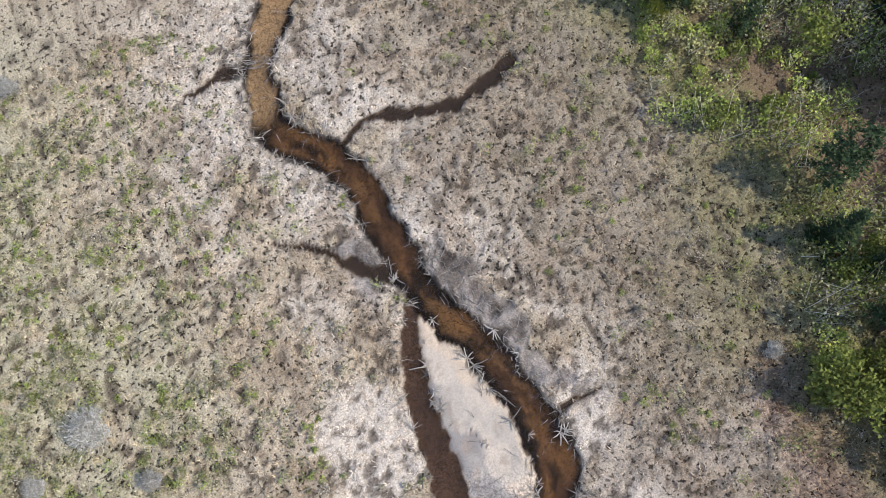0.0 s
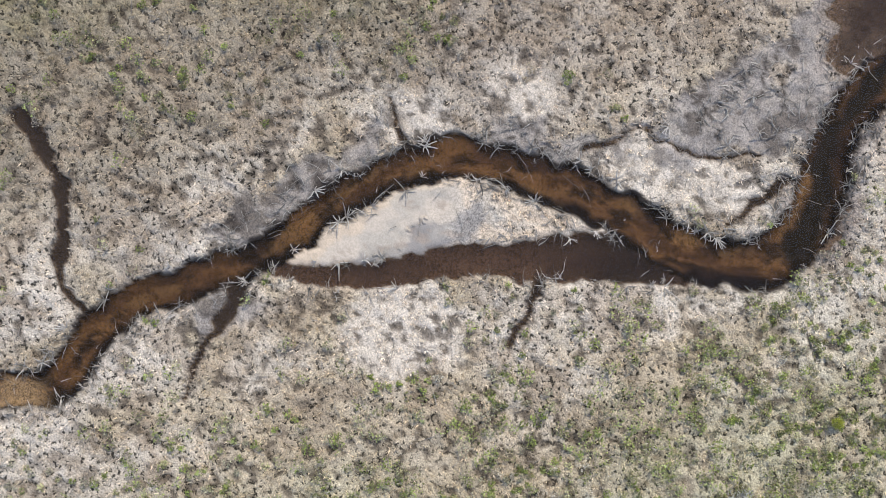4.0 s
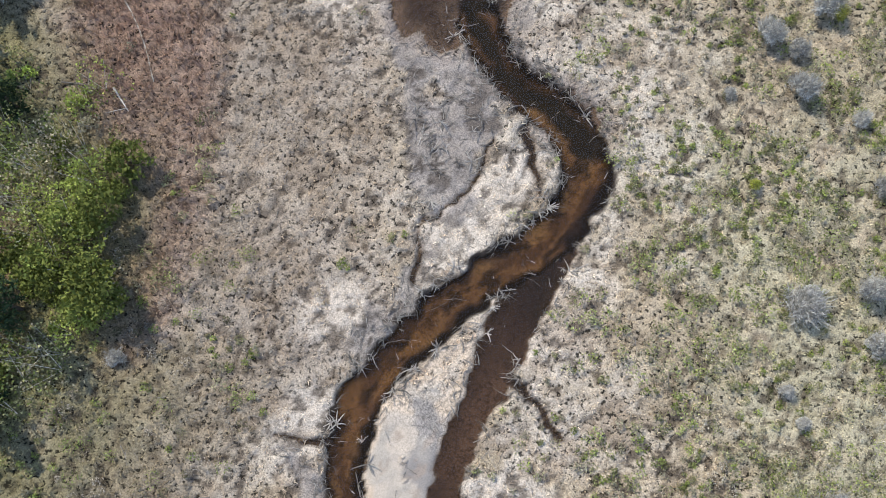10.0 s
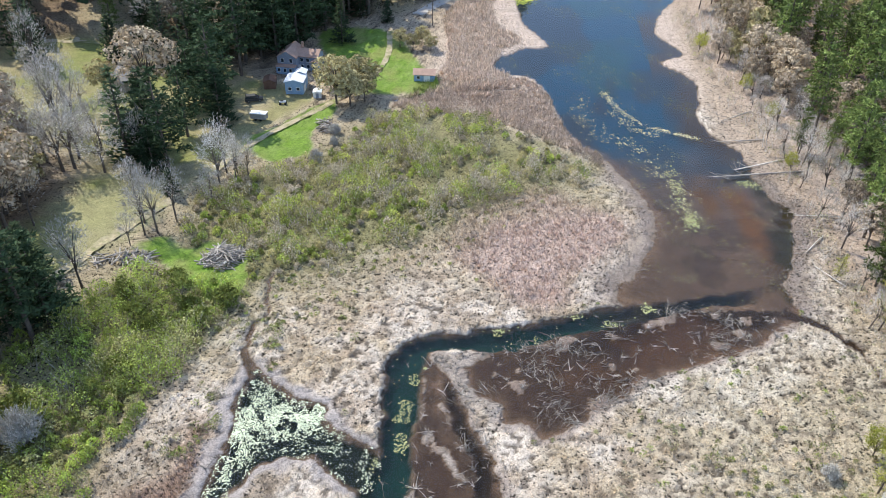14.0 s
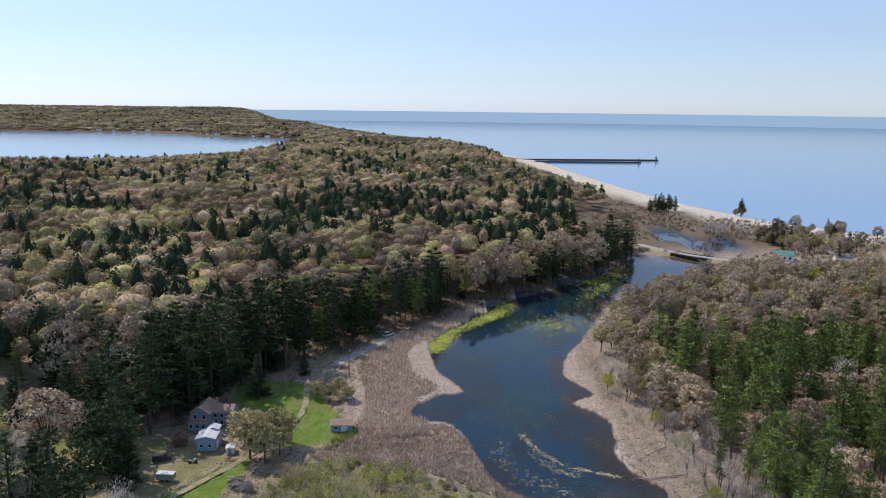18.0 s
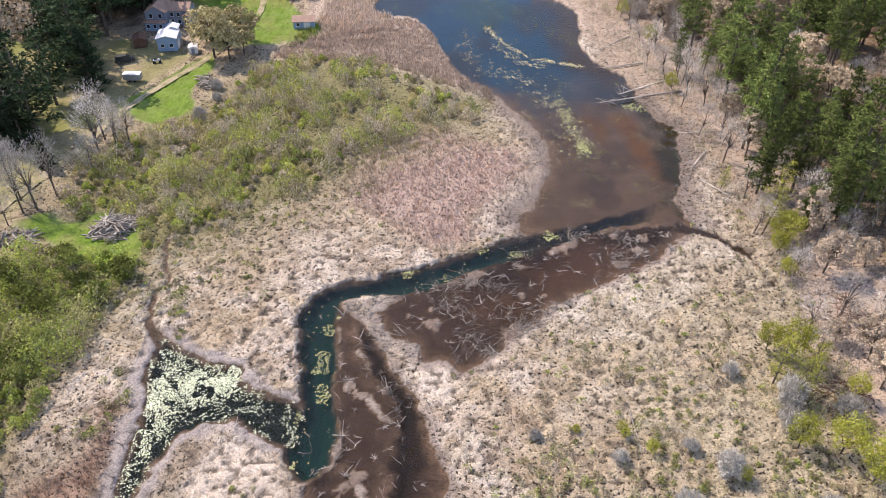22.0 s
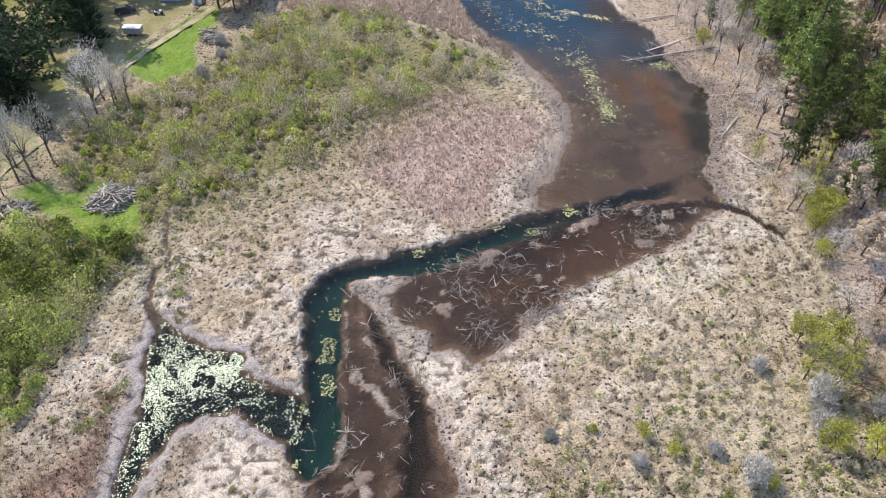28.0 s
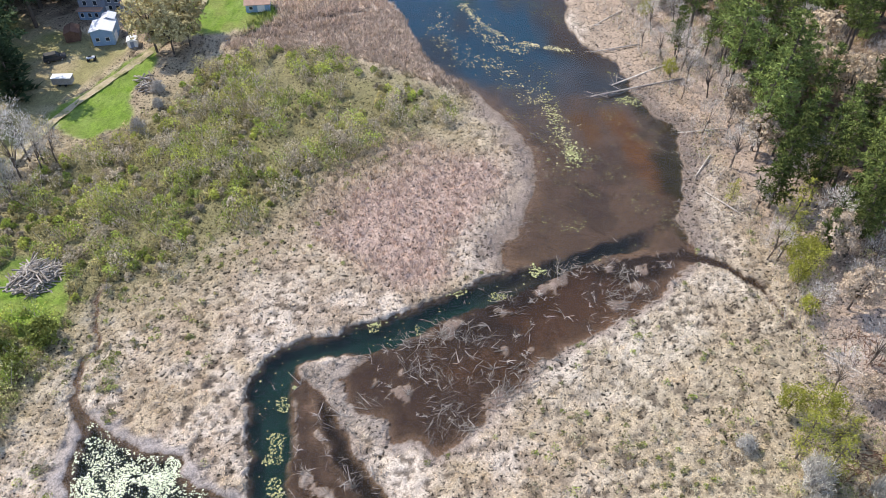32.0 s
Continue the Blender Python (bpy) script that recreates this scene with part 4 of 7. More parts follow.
tagged(new("lake_backdrop", me), "glowing backdrop band in hazy lake blue up to the horizon", "lake", kind="structure")

# ---- shapes for plants ----
def soup(parts):
    """Joins (vertices, faces) pairs of equal face size."""
    vs, fs, k = [], [], 0
    for v, f in parts:
        vs.append(v)
        fs.append(np.asarray(f) + k)
        k += len(v)
    return np.concatenate(vs), np.concatenate(fs)


def mesh_of(name, v, f, material, rgb=None, flat=True):
    me = bpy.data.meshes.new(name)
    fill(me, v, f)
    if rgb is not None:
        paint(me, rgb)
    me.materials.append(material)
    return me


def leaf_cloud(rng, centres, per, spread, size, squash=0.8):
    """Small three-cornered leaves and twig tips scattered round centres."""
    n = len(centres) * per
    c = np.repeat(centres, per, 0) + rng.normal(size=(n, 3)) * spread * (1, 1, squash)
    a = rng.normal(size=(n, 3))
    a /= np.linalg.norm(a, axis=1, keepdims=True)
    b = np.cross(a, rng.normal(size=(n, 3)))
    b /= np.linalg.norm(b, axis=1, keepdims=True) + 1e-9
    s = size * rng.uniform(0.6, 1.4, (n, 1))
    v = np.stack([c + a * s, c - a * s * 0.5 + b * s * 0.8, c - a * s * 0.5 - b * s * 0.8], 1).reshape(-1, 3)
    return v, np.arange(3 * n).reshape(-1, 3)


def lump_cloud(rng, centres, radii, per, size, low=-0.35, long=1.0):
    """Sprays of leaf on the skins of lumps, each turned outward, so that a lump has a lit and a shaded side."""
    n = len(centres) * per
    d = rng.normal(size=(n, 3))
    d[:, 2] = np.where(d[:, 2] < low, -d[:, 2], d[:, 2])
    d /= np.linalg.norm(d, axis=1, keepdims=True)
    c = np.repeat(centres, per, 0) + d * np.repeat(radii, per, 0) * rng.uniform(0.72, 1.08, (n, 1))
    out = d + 0.42 * rng.normal(size=(n, 3))
    a = np.cross(out, rng.normal(size=(n, 3)))
    a /= np.linalg.norm(a, axis=1, keepdims=True) + 1e-9
    b = np.cross(out, a)
    b /= np.linalg.norm(b, axis=1, keepdims=True) + 1e-9
    s = size * rng.uniform(0.55, 1.45, (n, 1))
    v = np.stack([c + a * s * long, c - a * s * 0.5 * long + b * s * 0.8, c - a * s * 0.5 * long - b * s * 0.8], 1).reshape(-1, 3)
    return v, np.arange(3 * n).reshape(-1, 3)


def needle_cloud(rng, centres, radii, per, long, wide):
    """Tufts of needles that spring outward and up from each plume."""
    n = len(centres) * per
    d = rng.normal(size=(n, 3)) + (0, 0, 0.45)
    d /= np.linalg.norm(d, axis=1, keepdims=True)
    rad = np.repeat(radii, per, 0)
    c = np.repeat(centres, per, 0) + d * rad * rng.uniform(0.3, 0.95, (n, 1))
    out = d * (1, 1, 0.6) + 0.35 * rng.normal(size=(n, 3))
    out /= np.linalg.norm(out, axis=1, keepdims=True)
    b = np.cross(out, d + 0.3 * rng.normal(size=(n, 3)))
    b /= np.linalg.norm(b, axis=1, keepdims=True) + 1e-9
    ln, w = long * rng.uniform(0.6, 1.4, (n, 1)), wide * rng.uniform(0.7, 1.4, (n, 1))
    v = np.stack([c - b * w, c + b * w, c + out * ln], 1).reshape(-1, 3)
    return v, np.arange(3 * n).reshape(-1, 3)


def twig_cloud(rng, centres, per, spread, long, wide, heart):
    """Fine twig ends that point away from the plant's heart."""
    n = len(centres) * per
    c = np.repeat(centres, per, 0) + rng.normal(size=(n, 3)) * spread
    d = c - np.array(heart) + rng.normal(size=(n, 3)) * np.linalg.norm(c - np.array(heart), axis=1, keepdims=True) * 0.45
    d /= np.linalg.norm(d, axis=1, keepdims=True) + 1e-9
    b = np.cross(d, rng.normal(size=(n, 3)))
    b /= np.linalg.norm(b, axis=1, keepdims=True) + 1e-9
    ln = long * rng.uniform(0.6, 1.4, (n, 1))
    v = np.stack([c - b * wide, c + b * wide, c + d * ln], 1).reshape(-1, 3)
    return v, np.arange(3 * n).reshape(-1, 3)


def limb(p0, p1, r0, r1, n=5):
    """A tapered round limb as three-cornered faces."""
    p0, p1 = np.array(p0, float), np.array(p1, float)
    d = (p1 - p0) / (np.linalg.norm(p1 - p0) + 1e-9)
    u = np.cross(d, (0.3, 0.9, 0.2))
    u /= np.linalg.norm(u) + 1e-9
    w = np.cross(d, u)
    a = np.arange(n) * 2 * math.pi / n
    ring = np.cos(a)[:, None] * u + np.sin(a)[:, None] * w
    v = np.vstack([p0 + ring * r0, p1 + ring * r1, p1 + d * r1])
    f = []
    for i in range(n):
        j = (i + 1) % n
        f += [(i, j, n + j), (i, n + j, n + i), (n + i, n + j, 2 * n)]
    return v, np.array(f)


def conifer_meshes(rng, tall, wide, bare, tiers, material, droop=0.0, m=5, slim=0.26):
    """Trunk and crown of a conifer: whorls of plumed branches."""
    trunk = [limb((0, 0, -0.5), (0.1, 0, tall * 0.55), tall * 0.016, tall * 0.010, 6), limb((0.1, 0, tall * 0.55), (0, 0.1, tall * 0.98), tall * 0.010, 0.03, 5)]
    sprays = []
    for t in range(tiers):
        k = t / (tiers - 1)
        z = tall * (bare + (1 - bare) * k)
        reach = wide * (1 - k) ** (0.75 if droop else 0.52) * (rng.uniform(0.75, 1.15) if droop else rng.uniform(0.55, 1.2)) + 0.25
        count = max(4, int(6 - 2 * k))
        turn = rng.uniform(0, 6.28)
        for i in range(count):
            a = turn + i * 6.283 / count + rng.uniform(-0.3, 0.3)
            r = reach * rng.uniform(0.6, 1.15)
            tip = np.array((math.cos(a) * r, math.sin(a) * r, z + r * (0.18 - droop)))
            root = np.array((0, 0, z - 0.05 * r))
            if t % 2 == 0:
                trunk.append(limb(root, root + 0.75 * (tip - root), 0.05, 0.02, 3))
            steps = max(2, int(r / (0.9 if droop else 0.68)))
            for s in range(steps):
                q = (s + 0.8) / steps if droop else 0.3 + 0.75 * (s + 0.7) / steps
                p = root + q * (tip - root)
                w = (0.68 + 0.42 * (1 - k)) * rng.uniform(0.8, 1.2) * (1.0 if droop else 0.82)
                ang = a + rng.uniform(-1.3, 1.3, m)
                el = rng.uniform(-0.1, 0.75 if droop else 0.32, m)
                d = np.stack([np.cos(ang) * np.cos(el), np.sin(ang) * np.cos(el), np.sin(el)], -1)
                side = np.stack([-np.sin(ang), np.cos(ang), rng.uniform(-0.5, 0.5, m)], -1)
                ln = w * rng.uniform(0.9, 1.6, (m, 1))
                o = p + rng.normal(size=(m, 3)) * 0.16
                v = np.stack([o - side * w * slim, o + side * w * slim, o + d * ln], 1).reshape(-1, 3)
                sprays.append((v, np.arange(3 * m).reshape(-1, 3)))
    return mesh_of("trunk", *soup(trunk), M_BARK), mesh_of("crown", *soup(sprays), material)


def plumed_pine_meshes(rng, tall, wide, bare, tiers, material, per=15, long=0.5, thin=0.09):
    """A pine with tiers of boughs; the needles sit in flat plumes on each bough's outer part, with gaps between the tiers."""
    trunk = [limb((0, 0, -0.5), (0.1, 0, tall * 0.55), tall * 0.016, tall * 0.010, 6), limb((0.1, 0, tall * 0.55), (0, 0.1, tall * 0.98), tall * 0.010, 0.03, 5)]
    spots, radii = [], []
    for t in range(tiers):
        k = t / (tiers - 1)
        z = tall * (bare + (0.97 - bare) * k)
        reach = wide * (0.42 + 0.58 * math.sin(math.pi * min(1.0, 0.28 + 0.72 * k) )) * (1 - 0.35 * k) * rng.uniform(0.75, 1.15)
        turn = rng.uniform(0, 6.28)
        for i in range(5 if k < 0.75 else 3):
            a = turn + i * 6.283 / 5 + rng.uniform(-0.4, 0.4)
            r = reach * rng.uniform(0.45, 1.2)
            root = np.array((0, 0, z))
            tip = np.array((math.cos(a) * r, math.sin(a) * r, z + 0.22 * r + rng.uniform(-0.2, 0.3)))
            trunk.append(limb(root, root + 0.8 * (tip - root), 0.06, 0.02, 3))
            for q in np.linspace(0.45, 1.0, max(2, int(r / 0.85))):
                w = (0.46 + 0.30 * (1 - k)) * rng.uniform(0.75, 1.25)
                spots.append(root + q * (tip - root) + rng.normal(size=3) * (0.22, 0.22, 0.10))
                radii.append((w, w, w * 0.42))
    spots.append(np.array((0, 0.1, tall * 0.985)))
    radii.append((0.3, 0.3, 0.7))
    return mesh_of("trunk", *soup(trunk), M_BARK), mesh_of("crown", *needle_cloud(rng, np.array(spots), np.array(radii), per, long, thin), material)


def domed_tree_meshes(rng, tall, wide, material, lumps=32, per=66, size=0.28):
    """A broadleaf tree in bud: forking limbs under a crown heaped up of rounded lumps of fine twigs."""
    fork = tall * 0.34
    trunk = [limb((0, 0, -0.5), (rng.uniform(-0.3, 0.3), rng.uniform(-0.3, 0.3), fork), tall * 0.020, tall * 0.014, 6)]
    base = np.array((0, 0, fork))
    spots, radii = [], []
    for i in range(lumps):
        a, e = i * 2.4 + rng.uniform(-0.5, 0.5), math.asin(min(1.0, -0.8 + 1.8 * (i + 0.5) / lumps))
        rad = rng.uniform(0.62, 0.98)
        spots.append(np.array((wide * rad * math.cos(a) * math.cos(e), wide * rad * math.sin(a) * math.cos(e), tall * 0.58 + tall * 0.34 * rad * math.sin(e))))
        w = wide * rng.uniform(0.24, 0.42)
        radii.append((w, w, w * 0.85))
        mid = base * 0.6 + spots[-1] * 0.4 + np.array((0, 0, tall * 0.05))
        trunk.append(limb(base * rng.uniform(0.8, 1.1), mid, tall * 0.008, tall * 0.005, 4))
        trunk.append(limb(mid, spots[-1], tall * 0.005, 0.02, 3))
    return mesh_of("trunk", *soup(trunk), M_BARK), mesh_of("crown", *lump_cloud(rng, np.array(spots), np.array(radii), per, size, -0.3, 1.5), material)


def broadleaf_meshes(rng, tall, wide, material, clumps=54, per=19, size=0.30, bark=None, low=0.35, twiggy=False):
    """Trunk with forking limbs, and a crown of many clumps of buds with gaps between."""
    fork = tall * low
    trunk = [limb((0, 0, -0.5), (rng.uniform(-0.3, 0.3), rng.uniform(-0.3, 0.3), fork), tall * 0.020, tall * 0.014, 6)]
    base = np.array((0, 0, fork))
    centres = []
    for i in range(clumps):
        a, e = rng.uniform(0, 6.28), math.asin(rng.uniform(-0.7, 1.0))
        rad = rng.uniform(0.62, 1.05)
        centres.append((wide * rad * math.cos(a) * math.cos(e), wide * rad * math.sin(a) * math.cos(e),
                        tall * 0.62 + tall * 0.38 * rad * math.sin(e)))
    centres = np.array(centres)
    for c in centres[::4]:
        mid = base * 0.6 + c * 0.4 + np.array((0, 0, tall * 0.05))
        trunk.append(limb(base * rng.uniform(0.8, 1.1), mid, tall * 0.008, tall * 0.005, 4))
        trunk.append(limb(mid, c, tall * 0.005, 0.02, 3))
    return (mesh_of("trunk", *soup(trunk), bark or M_BARK),
            mesh_of("crown", *(twig_cloud(rng, centres, per, wide * 0.17, size * 4, 0.05, (0, 0, tall * 0.4)) if twiggy else leaf_cloud(rng, centres, per, wide * 0.17, size)), material))


def twig_bush_mesh(rng, r, tall, twigs=34):
    """A leafless bush: stems fanning up from its foot into a dome of fine twigs."""
    out, ends = [], []
    for i in range(twigs):
        a, lean = rng.uniform(0, 6.28), rng.uniform(0.05, 1.0) ** 0.6
        d = np.array((math.cos(a) * lean * r * 0.85, math.sin(a) * lean * r * 0.85, tall * (0.9 - 0.5 * lean * lean) * rng.uniform(0.8, 1.1)))
        m = d * 0.5 + np.array((0, 0, tall * 0.12))
        out += [limb((0.1 * math.cos(a), 0.1 * math.sin(a), -0.1), m, 0.03, 0.02, 3), limb(m, d, 0.02, 0.008, 3)]
        ends += [d, d * 0.75 + m * 0.25]
    out.append(twig_cloud(rng, np.array(ends), 30, 0.17, 0.30, 0.018, (0, 0, -0.6)))
    heads = np.array([(0.62 * r * math.cos(i * 2.4) * math.sqrt(i / 9), 0.62 * r * math.sin(i * 2.4) * math.sqrt(i / 9), tall * (0.72 - 0.035 * i)) for i in range(10)])
    out.append(lump_cloud(rng, heads, np.full((10, 3), (0.36 * r, 0.36 * r, 0.26 * tall)), 330, 0.028, -0.2, 2.6))
    return soup(out)


def plant(kind, meshes, m, label, category, group):
    """One tree: an empty at its foot with its trunk and crown."""
    e = new(kind)
    e.empty_display_size = 0.5
    for name, me in zip(("trunk", "crown"), meshes):
        o = new(name, me)
        o.parent = e
    e.matrix_basis = m
    return tagged(e, label, category, group)


def height(x, y):
    """The ground sheet's own height."""
    i, j = int(np.clip(np.searchsorted(XS, x) - 1, 0, len(XS) - 2)), int(np.clip(np.searchsorted(YS, y) - 1, 0, len(YS) - 2))
    u, v = (x - XS[i]) / (XS[i + 1] - XS[i]), (y - YS[j]) / (YS[j + 1] - YS[j])
    return float((gz[j, i] * (1 - u) + gz[j, i + 1] * u) * (1 - v) + (gz[j + 1, i] * (1 - u) + gz[j + 1, i + 1] * u) * v)


def scatter(rng, x0, x1, y0, y1, step):
    """A jittered grid of places."""
    gx, gy = np.meshgrid(np.arange(x0, x1, step), np.arange(y0, y1, step))
    p = np.stack([gx.ravel(), gy.ravel()], -1) + rng.uniform(-0.45, 0.45, (gx.size, 2)) * step
    return p[rng.permutation(len(p))]


def west_of(p):
    return np.interp(p[:, 1], WEST_EDGE[:, 0], WEST_EDGE[:, 1]) - p[:, 0]


def east_of(p):
    return p[:, 0] - np.interp(p[:, 1], EAST_EDGE[:, 0], EAST_EDGE[:, 1])


# ---- trees ----
rng = np.random.default_rng(11)
PINES = [plumed_pine_meshes(rng, t, w, b, 9, M_PINE, 26, 0.58, 0.10) for t, w, b in ((19, 3.6, 0.32), (16, 3.3, 0.24), (21, 3.8, 0.40), (12, 2.9, 0.14))]
PINES_FAR = [plumed_pine_meshes(rng, t, w, b, 9, M_PINE, 13, 0.66, 0.17) for t, w, b in ((19, 3.3, 0.30), (16, 3.0, 0.22), (21, 3.5, 0.38), (12, 2.6, 0.12))]
FIRS = [conifer_meshes(rng, t, w, 0.06, 16, M_FIR, 0.25) for t, w in ((17, 3.0), (13, 2.8), (20, 3.5))]
BROAD = [domed_tree_meshes(rng, t, w, m) for t, w, m in ((17, 5.2, M_TAN), (15, 4.6, M_OLIVE), (16, 5.0, M_RUST), (18, 5.5, M_TAN), (13, 4.2, M_OLIVE), (14, 4.2, M_TAN))]
LIMES = [broadleaf_meshes(rng, t, w, M_LIME, 60, 34, 0.19, low=0.2) for t, w in ((10, 3.0), (7.5, 2.5))]
DARKPINES = [plumed_pine_meshes(rng, t, w, b, 10, M_FIR, 13, 0.70, 0.20) for t, w, b in ((20, 4.6, 0.2), (17, 4.2, 0.14), (22, 5.0, 0.3))]
BARE = [broadleaf_meshes(rng, t, w, M_TWIG, 44, 20, 0.2, twiggy=True) for t, w in ((15, 4.2), (12, 3.4))]
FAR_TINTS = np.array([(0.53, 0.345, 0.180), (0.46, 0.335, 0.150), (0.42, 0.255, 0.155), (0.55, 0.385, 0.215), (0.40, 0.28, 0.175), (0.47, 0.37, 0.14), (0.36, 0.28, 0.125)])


def stand(rng, p, meshes, kind, label, category, group, size=(0.8, 1.15)):
    z = terrain(p[:, 0], p[:, 1])[0]
    for (x, y), h in zip(p, z):
        s = rng.uniform(*size)
        m = Matrix.LocRotScale((x, y, h - 0.1), Euler((rng.uniform(-0.04, 0.04), rng.uniform(-0.04, 0.04), rng.uniform(0, 6.28))), (s, s, s * rng.uniform(0.9, 1.1)))
        plant(kind, meshes[rng.integers(len(meshes))], m, label, category, group)


# pines of the eastern woods
p = scatter(rng, 55, 220, 78, 275, 5.5)
keep = (east_of(p) > 3 + 4 * rng.uniform(size=len(p))) & (p[:, 0] < 0.56 * p[:, 1] + 34) & (p[:, 1] > 97) & (p[:, 1] < 240) & ((p[:, 1] < 185) | (p[:, 0] > 66))
gap = fbm(p[:, 0], p[:, 1], 22, 81) - 0.05 * smooth(130, 100, p[:, 1])
pines = p[keep & (gap > 0.34)][:290]
pines = np.concatenate([pines, [(63, 161), (70, 154), (76, 156), (77, 139), (71, 131), (75, 115), (75, 109), (67, 101), (64, 113), (69, 160), (83, 126), (74, 144)]])
for some, shapes in ((pines[pines[:, 1] < 165], PINES), (pines[pines[:, 1] >= 165], PINES_FAR)):
    stand(rng, some, shapes, "pine_tree", "tall green pine with plumed branches in the eastern woods", "pine tree", "pines of the eastern woods", (0.62, 1.24))
bare_e = p[keep & (gap <= 0.34)][:60]
stand(rng, bare_e, BARE + BROAD[:1], "budding_tree", "budding grey-brown tree among the pines", "tree", "bare trees among the pines", (0.5, 0.8))
# leafing woods on the eastern point
p = scatter(rng, 52, 330, 188, 450, 7.6)
keep = (east_of(p) > 2) & (p[:, 0] < 0.56 * p[:, 1] + 40) & ((p[:, 1] > 238) | (p[:, 0] < 68))
stand(rng, p[keep & (p[:, 1] < 360)][:290], BROAD, "broadleaf_tree", "budding tan-brown broadleaf tree on the wooded point", "tree", "trees of the wooded point", (0.6, 0.95))
# western woods, the near edge
p = scatter(rng, -230, 140, -110, 470, 8.0)
w = west_of(p)
front = (w > 3 + 15 * smooth(40, 15, p[:, 1])) & (w < 34) & (p[:, 0] > -0.62 * np.abs(p[:, 1]) - 75)
dark_mask = fbm(p[:, 0], p[:, 1], 30, 82) + 0.25 * rng.uniform(size=len(p)) + 0.06 * ((p[:, 0] < -40) & (p[:, 1] > 190) & (p[:, 1] < 275)) - 0.08 * (p[:, 0] < -90) > 0.63
stand(rng, p[front & dark_mask][:190], FIRS[:1] + DARKPINES + PINES_FAR[:1], "conifer_tree", "dark green conifer at the edge of the western woods", "conifer", "conifers of the western woods", (0.8, 1.15))
stand(rng, p[front & ~dark_mask][:280], BROAD, "budding_tree", "budding brown broadleaf tree at the edge of the western woods", "tree", "trees of the western woods", (0.95, 1.35))


def dome_shape(level):
    bm = bmesh.new()
    bmesh.ops.create_icosphere(bm, subdivisions=level, radius=1.0)
    v = np.array([q.co for q in bm.verts])
    f = np.array([[q.index for q in face.verts] for face in bm.faces])
    bm.free()
    f = f[v[f][:, :, 2].mean(1) > -0.45]
    used = np.unique(f)
    back = np.full(len(v), -1)
    back[used] = np.arange(len(used))
    return v[used], back[f]


def far_woods(name, rng, p, leaves, leaf, wide, tall, label, dark_share, level=1, core=0.9):
    """Crowns too many and too far to count, as one mass: lumpy domes in a fringe of twigs and buds."""
    z = terrain(p[:, 0], p[:, 1])[0]
    n = len(p)
    fir = rng.uniform(size=n) < dark_share * smooth(0.42, 0.62, fbm(p[:, 0], p[:, 1], 70, 83)) * 2 + 0.3 * (p[:, 1] < 330) * smooth(0.4, 0.6, fbm(p[:, 0], p[:, 1], 24, 85))
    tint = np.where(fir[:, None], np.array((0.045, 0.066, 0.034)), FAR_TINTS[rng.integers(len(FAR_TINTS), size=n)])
    # broadleaf tints shifted towards grey-blue, distance haze put into the colour
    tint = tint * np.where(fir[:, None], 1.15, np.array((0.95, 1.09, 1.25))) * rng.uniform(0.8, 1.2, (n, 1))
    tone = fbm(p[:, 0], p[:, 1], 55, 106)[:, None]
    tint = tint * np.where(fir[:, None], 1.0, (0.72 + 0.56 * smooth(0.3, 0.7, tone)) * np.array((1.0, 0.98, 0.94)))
    s = rng.uniform(0.5, 1.5, n)
    r, h = wide * s * np.where(fir, 0.66, 1.0), tall * rng.uniform(0.78, 1.22, n) * np.where(fir, 1.2, 1.0)
    top = np.where(fir, 0.42, 0.27) * h
    mid = z + h - top
    dv, df = dome_shape(level)
    knob = rng.normal(size=(n, 9, 3)) + (0, 0, 0.5)
    knob /= np.linalg.norm(knob, axis=2, keepdims=True)

    def heaped(d):
        """How far the crown bulges out in each direction: rounded heads with dips between."""
        return 0.68 + 0.42 * np.max(np.exp((np.einsum("njk,nik->nji", d, knob) - 1) / 0.13), 2)
    lump = (heaped(np.broadcast_to(dv, (n,) + dv.shape)) + rng.normal(size=(n, len(dv))) * 0.05)[..., None]
    lump = np.where(fir[:, None, None], 0.9 + 0.2 * rng.normal(size=lump.shape), lump)
    v = dv[None] * lump * np.stack([r, r, top], -1)[:, None] * core
    cone = np.where(fir[:, None], np.clip(1.1 - 0.55 * np.clip(dv[:, 2], 0, 1)[None], 0.2, 1.2), 1.0)[..., None]
    v = v * np.concatenate([cone, cone, np.ones_like(cone)], -1) + np.stack([p[:, 0], p[:, 1], mid], -1)[:, None]
    f = df[None] + (np.arange(n) * len(dv))[:, None, None]
    a, e = rng.uniform(0, 6.28, (n, leaves)), np.arcsin(rng.uniform(-0.3, 1.0, (n, leaves)))
    thin = np.where(fir[:, None], 1.1 - 0.5 * np.clip(np.sin(e), 0, 1), 1.0) * r[:, None]
    d = np.stack([np.cos(a) * np.cos(e), np.sin(a) * np.cos(e), np.sin(e)], -1)
    d = d * np.where(fir[:, None, None], 1.0, heaped(d)[..., None])
    c = np.stack([p[:, :1] + thin * d[..., 0], p[:, 1:] + thin * d[..., 1], mid[:, None] + top[:, None] * d[..., 2]], -1).reshape(-1, 3)
    lv, lf = lump_cloud(rng, c - 0.35 * leaf * d.reshape(-1, 3), np.full((len(c), 3), leaf * 0.7), 1, leaf, -9.0, 1.3)
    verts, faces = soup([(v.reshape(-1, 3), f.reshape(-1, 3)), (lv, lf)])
    # inner domes painted darker than the leaf fringe, as shade inside the crowns
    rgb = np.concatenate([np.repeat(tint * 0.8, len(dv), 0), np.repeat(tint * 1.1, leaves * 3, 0)])
